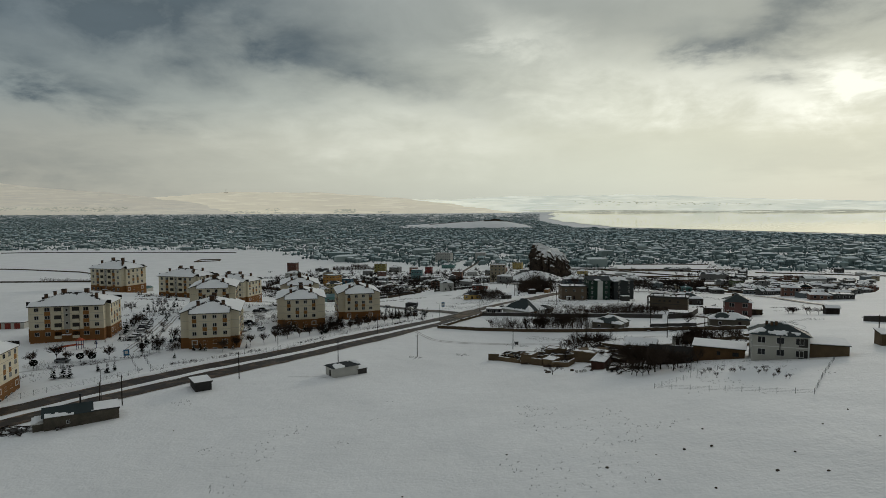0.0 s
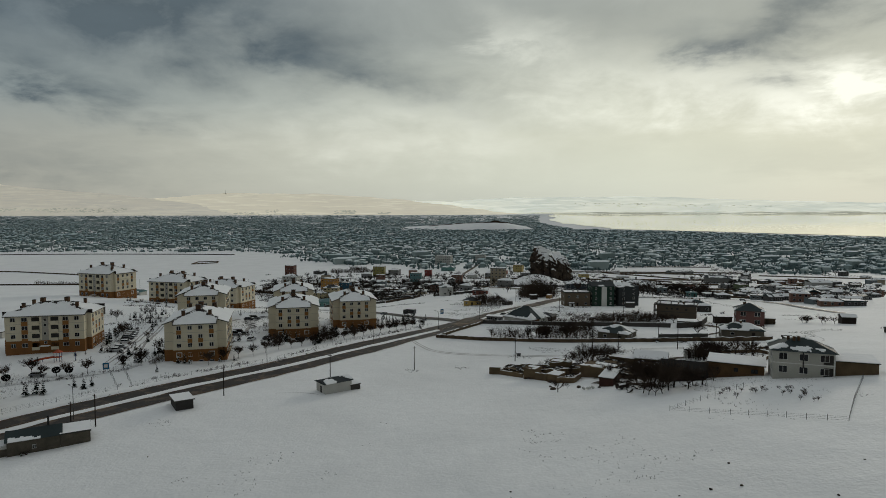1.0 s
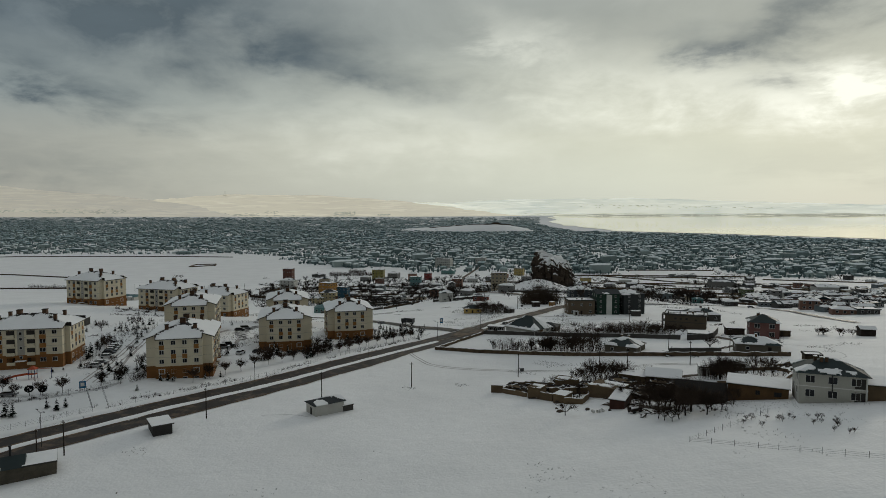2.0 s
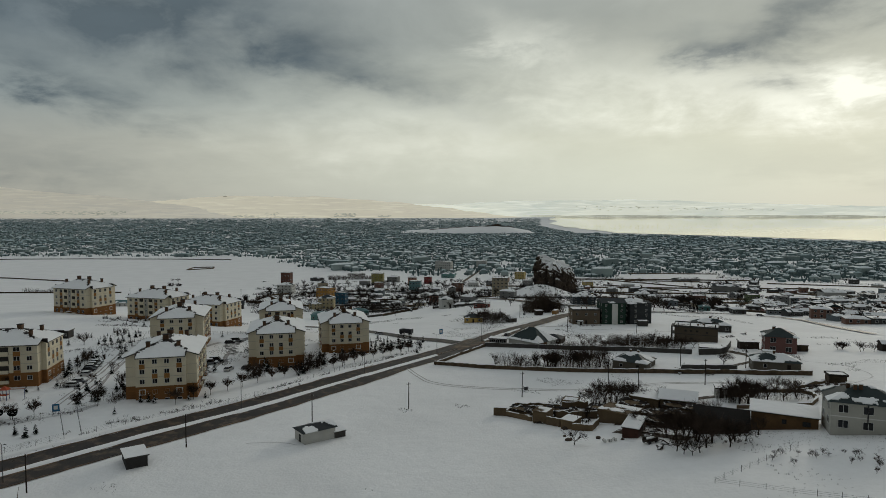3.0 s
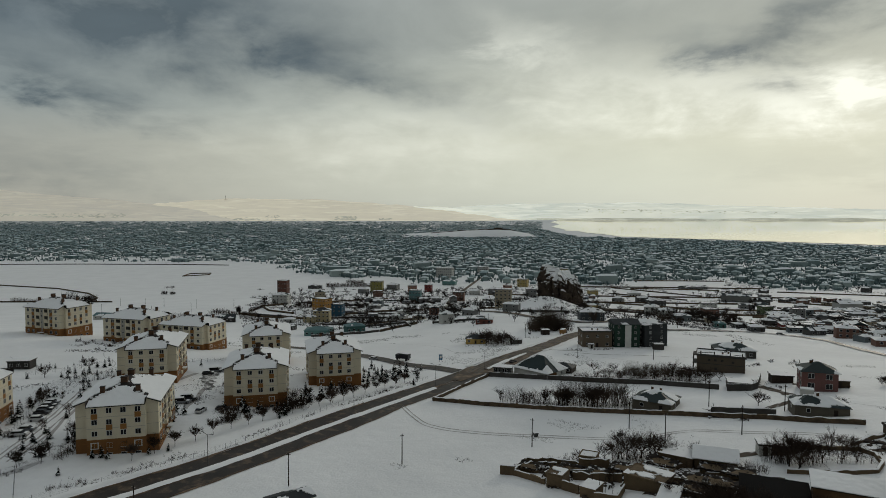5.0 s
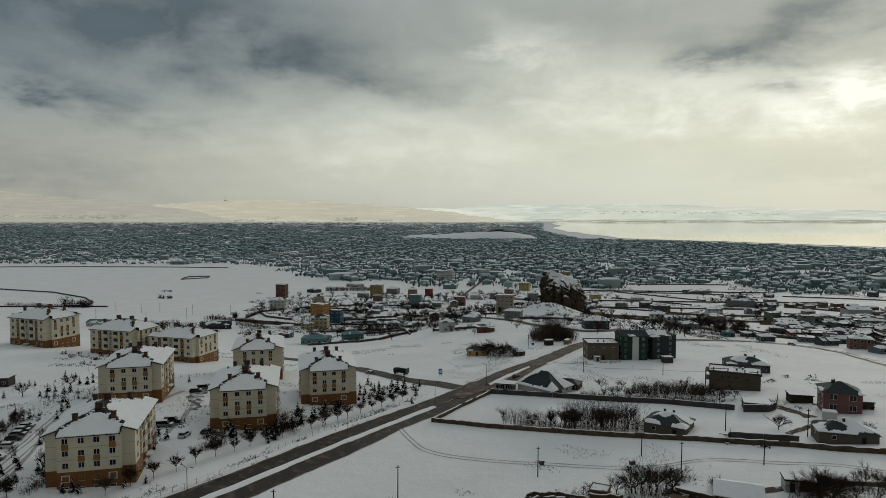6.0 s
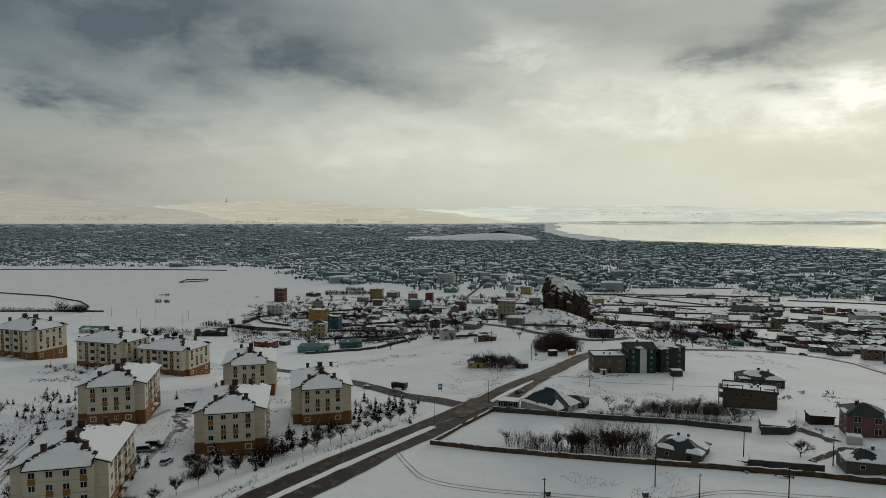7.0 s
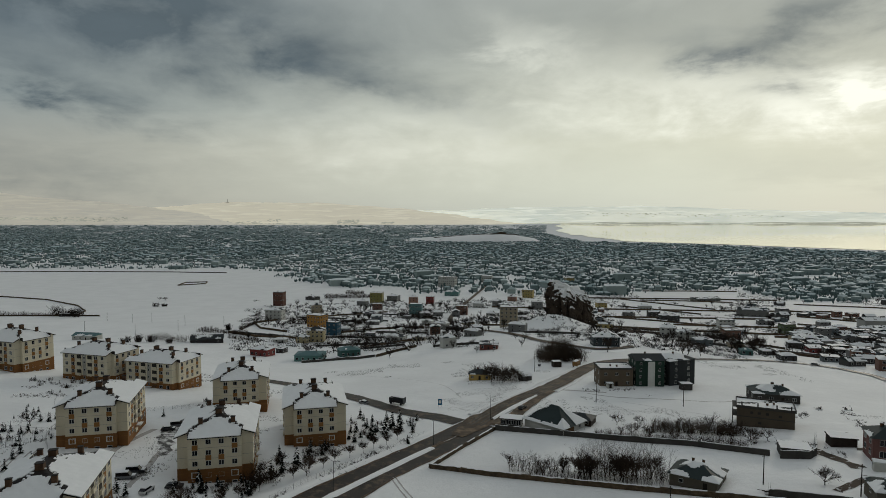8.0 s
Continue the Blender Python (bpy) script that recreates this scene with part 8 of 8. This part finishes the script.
# the leafless trees standing before the black roof
for k, (x, y, h) in enumerate(((53.2, 163.7, 8.5), (54.4, 160.6, 8.0), (54.2, 155.6, 7.5), (58.4, 154.2, 6.5), (51.5, 166, 9.0), (49.7, 151.5, 3.6), (48.6, 153.2, 4.2), (48.0, 155.5, 5.0), (51.8, 152.8, 4.5), (56.5, 158.4, 7.5), (50.2, 161.5, 8.0), (61.0, 157.4, 5.5))):
    bare_tree(x, y, h, (2, 0, 3, 2)[k % 4], "leafless tree with a forked trunk before the shed", "trees before the shed")
for k, (x, y, h) in enumerate(((44.4, 204.8, 7.0), (46.5, 206, 8.0), (49.0, 204.5, 8.5), (51.7, 203.2, 7.5), (53.5, 205, 6.5), (76.4, 185, 7.0), (78.2, 187, 8.0), (80.2, 189.2, 7.5), (90.8, 192.3, 6.0), (77, 190, 7.0))):
    bare_tree(x, y, h, (0, 2)[k % 2], "spreading leafless tree behind the ruins", "trees behind the ruins")
for k in range(5):
    a = random.Random(1800 + k)
    bare_tree(148 + a.uniform(-2.5, 2.5), 260 + a.uniform(-2, 2), a.uniform(3.0, 4.2), (2, 0)[k % 2], "low round leafless bush on the slope", "bare trees")
for k in range(14):
    a = random.Random(1830 + k)
    bare_tree(262 + 46 * a.random(), 482 + 16 * a.random(), a.uniform(4, 7.5), k % 4, "leafless tree beside the dark houses", "garden trees")

# ---- sheds behind the estate ----
house("dark_shed", "long dark shed behind an apartment block", "shed", placed(-158.5, 279.0, 8), 7.5, 5.0, 3.0, M_darkblock, "flat", 0, 0.3, M_conc, 1.0, 1, (3, 1), (1.0, 1.0), 0, seed=60, sides="s", parapet=0.1, door=False)
red_wall = material("red_panel", (0.26, 0.05, 0.035), 0.7, vary=0.1)
cab = house("site_cabin", "long red and white site cabin with snow on top", "cabin", placed(-180.0, 232.0, 4), 18.0, 4.0, 2.6, W_white, "flat", 0, 0.1, M_conc, 1.0, 1, (0, 0), (1, 1), 0, seed=61, sides="", parapet=0.05)
for k in range(5):
    part("panel", one_box(0.4 + k * 3.5, 2.6 + k * 3.5, -0.05, 0.02, 0.1, 2.3), red_wall, cab, "red wall panel")
house("dark_shed", "dark low shed among the snow", "shed", placed(-172.0, 256.0, 4), 7.0, 5.0, 3.0, M_darkblock, "flat", 0, 0.3, M_conc, 0.9, 1, (3, 1), (1.0, 1.0), 0, seed=62, sides="s", parapet=0.1, door=False)
house("green_shed", "low shed with a teal sheet roof behind the blocks", "shed", placed(-293.5, 577.0, -8), 19.0, 10.0, 3.2, W_white, "gable", 2.0, 0.5, M_tealroof, 0.3, 1, (4, 1), (1.2, 1.0), 0, seed=63, sides="s", cell=1.0)
house("dark_shed", "long dark shed with a low snow-edged roof", "shed", placed(-196.0, 567.0, 20), 24.0, 10.0, 3.0, M_darkblock, "gable", 2.6, 0.5, M_greyroof, 0.35, 1, (3, 1), (1.2, 1.0), 0, seed=64, sides="s", cell=1.0)

# ---- tracks, stones, dead grass ----
M_rut = material("trodden_snow", (0.50, 0.48, 0.46), 0.8, vary=0.1, scale=0.5, bump=0.4, bump_scale=3, patch=((0.20, 0.16, 0.13), 0.5, 0.56, 0.12))
M_foot = material("footprints", (0.70, 0.70, 0.70), 0.8, vary=0.1, scale=0.5, bump=0.8, bump_scale=2.5, patch=((0.42, 0.40, 0.38), 1.2, 0.56, 0.1))
TRACK = [(-15, 262), (-9, 247), (-3, 238), (13, 231.4), (30, 227.3), (46, 221.4), (57, 221), (69, 221.8), (82, 215), (95, 207.5), (102, 196), (100, 180)]
for off in (-0.8, 0.8):
    ribbon("track", "brown wheel ruts worn into the snow", "track", [(x + off * 0.5, y + off) for x, y in TRACK], 0.45, M_rut, 0.035, 2, rough_edge=0.25)
for line, wd in (([(60, 345), (70, 338), (90, 333), (110, 330), (135, 335)], 0.8), ([(50, 352), (60, 349), (68, 346)], 1.5), ([(-90, 236), (-94, 262), (-92, 285)], 2.0), ([(-78, 240), (-79.5, 254), (-81.5, 268)], 1.6), ([(-100, 205), (-106, 226), (-110, 244)], 0.9)):
    ribbon("track", "trodden track through the snow", "track", line, wd, M_rut, 0.04, 2, rough_edge=0.6)
for line in ([(-150, 330), (-140, 310), (-128, 296), (-121, 276), (-112, 262)], [(-172, 300), (-158, 288), (-140, 282), (-122, 280)], [(-47, 175), (-40, 176.5), (-35, 175)], [(118, 240), (126, 225), (122, 205), (108, 196)], [(70, 330), (84, 318), (98, 306)], [(-60, 420), (-30, 400), (-2, 372), (8, 340)]):
    ribbon("track", "line of footprints trodden across the snow", "track", line, 0.35, M_foot, 0.03, 2, rough_edge=0.3, step_len=1.0)
M_slush = material("dark_slush", (0.105, 0.098, 0.090), 0.6, vary=0.3, scale=0.5, bump=0.5, bump_scale=3, patch=((0.68, 0.68, 0.675), 0.45, 0.46, 0.12))
ribbon("track", "dark wet slush swept in a bend between the blocks", "track", [(-79.0, 262), (-81.8, 270), (-85.6, 280), (-86.6, 292), (-84.5, 303), (-78, 311)], lambda q: 2.2 + 3.4 * math.sin(math.pi * q), M_slush, 0.06, 6, rough_edge=1.4, step_len=1.0)
for off in (-3.1, -1.7, 0.6, 1.9):
    ribbon("track", "wheel track across the estate car park", "track", [(-103.5 + off, 198), (-105.5 + off, 214), (-108.5 + off, 230), (-112.5 + off, 247), (-116.0 + off, 260)], 0.5, M_rut, 0.035, 2, rough_edge=0.35)
ribbon("track", "grey trodden drive along the estate fence", "track", [(-128, 176), (-117, 181.5), (-106, 186), (-98.5, 192.5), (-95, 199)], 1.6, M_foot, 0.035, 4, rough_edge=0.7)
ribbon("yard_ground", "muddy trampled ground beside the stone barn", "yard", [(-103, 131), (-98.5, 133.5), (-95.0, 135.0)], 5.0, M_slush, 0.05, 6, rough_edge=1.5, step_len=1.0)
ribbon("road", "narrow dark road along the foot of the snowfield", "road", [(125, 434), (150, 440), (175, 443), (196, 436), (207, 422), (212, 400), (209, 375), (206, 350), (203, 322)], 3.4, M_asphalt, 0.4, 2, rough_edge=0.4)
ribbon("road", "grey town road winding between the houses", "road", [(118, 478), (92, 466), (66, 500), (49, 560), (20, 650), (5, 760), (24, 930), (80, 1240)], 5.0, M_mudroad, 0.5, 2)
for k, (x, y, r) in enumerate(((37.5, 92.3, 0.42), (32.7, 91.4, 0.3), (41.9, 92.3, 0.36), (51.7, 85.8, 0.3), (24.2, 88.9, 0.5), (9.7, 100.7, 0.32), (44, 101, 0.35), (62, 96, 0.3), (66, 88, 0.3), (30, 82, 0.3), (46, 80, 0.45), (52, 78, 0.4), (70, 102, 0.3), (36, 77, 0.35), (-7.7, 87.6, 0.3), (-61.6, 131.1, 0.25), (122, 169, 1.0), (103, 187, 0.7), (40, 70, 0.4), (58, 72, 0.35))):
    boulder(x, y, r * 0.55, k)
for k in range(26):
    a = random.Random(700 + k)
    boulder(99 + a.uniform(0, 11), 187 + a.uniform(0, 14), a.uniform(0.4, 1.0), k, "rubble stone in a snowy heap")
for k in range(30):
    a = random.Random(760 + k)
    boulder(30 + a.uniform(-2, 24), 186 + a.uniform(-18, 14), a.uniform(0.3, 0.8), k, "loose stone of the ruined yards")


def grass_tufts():
    """Dead stems that stand out of the snow, thicker in some patches."""
    rnd = random.Random(21)
    bm_v, bm_f = [], []
    n = 0
    while n < 11000:
        x, y = rnd.uniform(-130, 175), 40 + 440 * rnd.random() ** 1.3
        d = noise.noise((x * 0.02, y * 0.02, 3)) + 0.6 * noise.noise((x * 0.09, y * 0.09, 6))
        if d < 0.33 + 0.04 * (20 < x < 80 and 212 < y < 242) + 0.12 * (x > 60 and y > 290) + 0.2 * (x > 35 and y < 210):
            continue
        if y < 150 and rnd.random() < 0.78:
            continue
        n += 1
        g = gz(x, y)
        for _ in range(rnd.randint(2, 5)):
            a, h = rnd.uniform(0, 6.28), rnd.uniform(0.12, 0.32 if y < 170 else 0.6)
            px, py = x + rnd.gauss(0, 0.12), y + rnd.gauss(0, 0.12)
            lx, ly = math.cos(a) * h * 0.5, math.sin(a) * h * 0.5
            k = len(bm_v)
            bm_v += [(px - 0.022, py, g - 0.05), (px + 0.022, py, g - 0.05), (px, py + 0.022, g - 0.05), (px + lx, py + ly, g + h)]
            bm_f += [(k, k + 1, k + 3), (k + 1, k + 2, k + 3), (k + 2, k, k + 3)]
    me = mesh_from("dead_grass", bm_v, bm_f)
    me.materials.append(material("dead_stems", (0.06, 0.047, 0.032), 0.9, vary=0.3))
    tagged(new("dead_grass", me), "dry grass stems poking through the snow", "grass", kind="stuff")


grass_tufts()


# ---- clutter of the ruined yards ----
M_mudground = material("bare_mud", (0.082, 0.057, 0.037), 0.9, vary=0.3, scale=0.8, bump=0.6, bump_scale=4, patch=((0.66, 0.67, 0.67), 0.55, 0.585, 0.05))
for k, (line, wd) in enumerate((([(18, 202), (24, 201), (31, 197), (38, 193)], 5.0), ([(38, 195), (46, 191), (54, 188), (62, 184)], 8.0), ([(44, 184), (52, 178), (60, 172)], 7.0), ([(41, 176), (47, 170), (54, 163)], 3.5), ([(97, 192), (104, 192), (110, 198)], 2.6), ([(62, 198), (70, 199), (78, 199)], 3.0), ([(107, 272), (108.5, 264), (110, 256), (111, 250)], 3.4), ([(96, 236), (103, 240), (109, 244)], 2.5), ([(120, 266), (127, 262), (133, 258)], 3.0), ([(60, 186), (66, 183), (71, 180)], 4.0))):
    ribbon("yard_ground", "trampled muddy yard with patches of snow", "yard", line, wd, M_mudground, 0.07, 6, rough_edge=1.2, step_len=1.2)


def debris_heap(x, y, r, n, seed):
    """Planks, beams and broken blocks thrown in a heap, with snow caught on it."""
    rnd = random.Random(seed)
    t = thing("debris_heap", "heap of old planks and rubble in a ruined yard", "debris", at(x, y, rnd.uniform(0, 360)), "debris heaps")
    for _ in range(n):
        L, w = rnd.uniform(0.8, 2.8), rnd.uniform(0.08, 0.3)
        m = pose(rnd.gauss(0, r * 0.5), rnd.gauss(0, r * 0.4), rnd.uniform(0.05, 0.7), rnd.uniform(-25, 25), rnd.uniform(-30, 30), rnd.uniform(0, 180))
        part("plank", PLANK, None, t, "", m @ Matrix.Diagonal((L, w, rnd.uniform(0.06, 0.22), 1)))
    part("heap_snow", BOULDERS_SNOW, None, t, "snow caught on the heap", pose(0, 0, 0.25) @ Matrix.Diagonal((r * 0.5, r * 0.4, 0.35, 1)))


PLANK = as_mesh("plank", one_box(-0.5, 0.5, -0.5, 0.5, -0.5, 0.5), M_wood)
BOULDERS_SNOW = as_mesh("heap_snow", boulder_mesh(9), M_roofsnow)
for k, (x, y, r) in enumerate(((21, 203, 1.6), (28, 200, 2.0), (34, 195, 2.0), (42, 193, 2.4), (47, 189, 2.6), (53, 191, 2.2), (50, 183, 2.4), (46, 178, 2.0), (49, 173, 2.0), (46.5, 169, 1.8), (57, 186, 2.4), (37, 188, 1.6), (64, 182, 2.0), (80, 238, 1.6), (84, 227, 1.4), (78, 233, 1.6), (126, 262, 1.6), (133, 257, 1.8), (140, 318, 2.0), (150, 317, 1.8), (68, 176, 1.6), (58, 196, 1.8), (43, 199, 2.0))):
    debris_heap(x, y, r, 9, 40 + k)


def barrel(x, y):
    t = thing("barrel", "white plastic barrel lying by the red shed", "barrel", at(x, y, (x * 77) % 180), "barrels")
    bm = bmesh.new()
    tube(bm, (-0.5, 0, 0.32), (0.5, 0, 0.32), 0.32, 0.32, 10)
    part("body", bm, M_frame, t)
    for u in (-0.3, 0.3):
        bm = bmesh.new()
        tube(bm, (u - 0.04, 0, 0.32), (u + 0.04, 0, 0.32), 0.345, 0.345, 10)
        part("hoop", bm, M_black, t)


for x, y in ((36.4, 168.3), (37.6, 168.0), (38.8, 168.5)):
    barrel(x, y)


def cart(x, y, turn):
    t = thing("farm_cart", "old dark farm cart loaded with scrap under snow", "cart", at(x, y, turn))
    part("bed", one_box(-1.6, 1.6, -0.8, 0.8, 0.6, 0.8), M_wood, t)
    for v in (-0.8, 0.74):
        part("side_board", one_box(-1.6, 1.6, v, v + 0.06, 0.8, 1.3), M_wood, t)
    part("load_snow", BOULDERS_SNOW, None, t, "snow heaped on the cart", pose(0, 0, 1.15) @ Matrix.Diagonal((0.95, 0.55, 0.5, 1)))
    for u in (-1.0, 1.0):
        for s in (-1, 1):
            bm = bmesh.new()
            tube(bm, (u, s * 0.75, 0.42), (u, s * 0.9, 0.42), 0.42, 0.42, 12)
            part("wheel", bm, M_black, t)
    bm = bmesh.new()
    tube(bm, (1.6, 0, 0.65), (3.2, 0.2, 0.3), 0.06, 0.05, 6)
    part("drawbar", bm, M_metal, t)


cart(45.2, 163.6, 30)
for k, (x, y, r) in enumerate(((-97.5, 134.0, 1.6), (-99.5, 132.0, 1.5), (-96.5, 131.0, 1.2), (-101.5, 134.5, 1.4), (-88.6, 133.2, 0.8))):
    debris_heap(x, y, r, 8, 240 + k)
for k in range(26):
    a = random.Random(2300 + k)
    f = a.random()
    debris_heap(20 + 46 * f + a.gauss(0, 2), 201 - 22 * f + a.gauss(0, 4.5), a.uniform(1.4, 2.6), 10, 300 + k)
for k, (x, y, r) in enumerate(((47.5, 162, 1.4), (45.5, 158.5, 1.0), (49.5, 160.5, 1.2), (23.5, 203.5, 1.6), (31, 199, 1.8), (38, 196, 1.8), (44.5, 186.5, 2.0), (54.5, 186, 2.0), (60, 179, 1.8), (56, 200, 2.0), (62, 193, 1.6), (101, 195, 1.6))):
    debris_heap(x, y, r, 7, 140 + k)
for k, line in enumerate(([(20, 203), (24.5, 204.5), (28, 203)], [(24, 197), (28, 199), (29, 202)], [(34, 196), (37, 199.5)], [(27, 194.5), (31, 197.5), (34, 196)], [(44, 188.5), (49, 187), (52.5, 184)], [(50, 190), (53, 194), (57, 196)], [(58, 188), (63, 186), (66, 182.5)], [(46, 181), (50, 178.5), (53, 176)])):
    rough_wall("yard_wall", "low stump of a fallen mud-brick wall", line, 1.1, 0.6, M_mud, ragged=0.6, seed=120 + k)
M_earthroof = material("earth_roof", (0.040, 0.031, 0.024), 0.95, vary=0.35, scale=1.4, bump=0.9, bump_scale=3, patch=((0.74, 0.75, 0.75), 0.75, 0.57, 0.05))


def fallen_roof(x, y, turn, w, d, h, seed):
    """A room whose earth roof has sunk in: broken walls, a buckled dark roof with snow in its hollows, and beam ends."""
    t = thing("ruined_room", "ruined mud-brick room under a sunken dark earth roof", "ruin", at(x, y, turn), "ruined rooms")
    rnd = random.Random(seed)
    part("wall", one_box(0, w, 0, d, -1.2, h - 0.3), M_mud, t, "crumbling mud-brick wall")
    nx, ny = int(w / 0.5), int(d / 0.5)
    bm = bmesh.new()
    V = {}
    for i in range(nx + 1):
        for j in range(ny + 1):
            u, v = -0.4 + (w + 0.8) * i / nx, -0.4 + (d + 0.8) * j / ny
            sag = 0.55 * math.sin(math.pi * i / nx) * math.sin(math.pi * j / ny) + 0.35 * noise.noise((u * 0.7 + seed, v * 0.7, 1)) + 0.15 * noise.noise((u * 2.3, v * 2.3, seed))
            V[i, j] = bm.verts.new((u + 0.2 * noise.noise((u, v, seed)), v + 0.2 * noise.noise((v, u, seed)), h - sag))
    for i in range(nx):
        for j in range(ny):
            if noise.noise((i * 0.45 + seed * 3, j * 0.45, 7)) < 0.42:
                bm.faces.new((V[i, j], V[i + 1, j], V[i + 1, j + 1], V[i, j + 1]))
    ext = bmesh.ops.extrude_face_region(bm, geom=bm.faces[:])
    bmesh.ops.translate(bm, verts=[q for q in ext["geom"] if isinstance(q, bmesh.types.BMVert)], vec=(0, 0, -0.3))
    bmesh.ops.delete(bm, geom=[v for v in bm.verts if not v.link_faces], context="VERTS")
    bmesh.ops.recalc_face_normals(bm, faces=bm.faces)
    part("roof", bm, M_earthroof, t, "sunken earth roof with snow in its hollows")
    for k in range(5):
        u = w * (k + 0.5) / 5
        bm = bmesh.new()
        tube(bm, (u, -0.7, h - 0.45), (u + rnd.uniform(-0.4, 0.4), d * 0.5, h - 0.7), 0.09, 0.07, 5)
        part("beam", bm, M_wood, t)


for k, (x, y, turn, w, d, h) in enumerate(((18.6, 201.2, -22, 4.6, 3.4, 1.5), (27.2, 198.0, -32, 5.6, 4.0, 1.6), (33.0, 194.5, -34, 5.0, 4.2, 1.5), (38.5, 194.0, -32, 6.0, 4.6, 2.2), (45.5, 186.8, -36, 6.5, 5.0, 1.7), (51.5, 184.5, -34, 5.5, 4.5, 1.5), (46.8, 194.6, -30, 6.2, 5.0, 2.6), (54.2, 180.0, -30, 6.0, 4.6, 1.8), (48.5, 178.6, -36, 4.6, 4.2, 1.6), (61.0, 183.6, -26, 5.5, 4.5, 1.8), (57.0, 189.0, -28, 4.8, 4.0, 1.9))):
    fallen_roof(x, y, turn, w, d, h, 3 + k)
# court of thin poles among the ruins
for k, (x, y) in enumerate(((33.5, 183.5), (35, 184.5), (36.4, 183.6), (34.4, 187), (32.6, 186.2))):
    bm = bmesh.new()
    tube(bm, (0, 0, -0.3), (0.1, 0.05, 3.4 + 0.3 * (k % 3)), 0.07, 0.05, 5)
    solid("wooden_pole", bm, M_wood, "thin wooden pole standing in a small court", "pole", at(x, y), "thin poles")
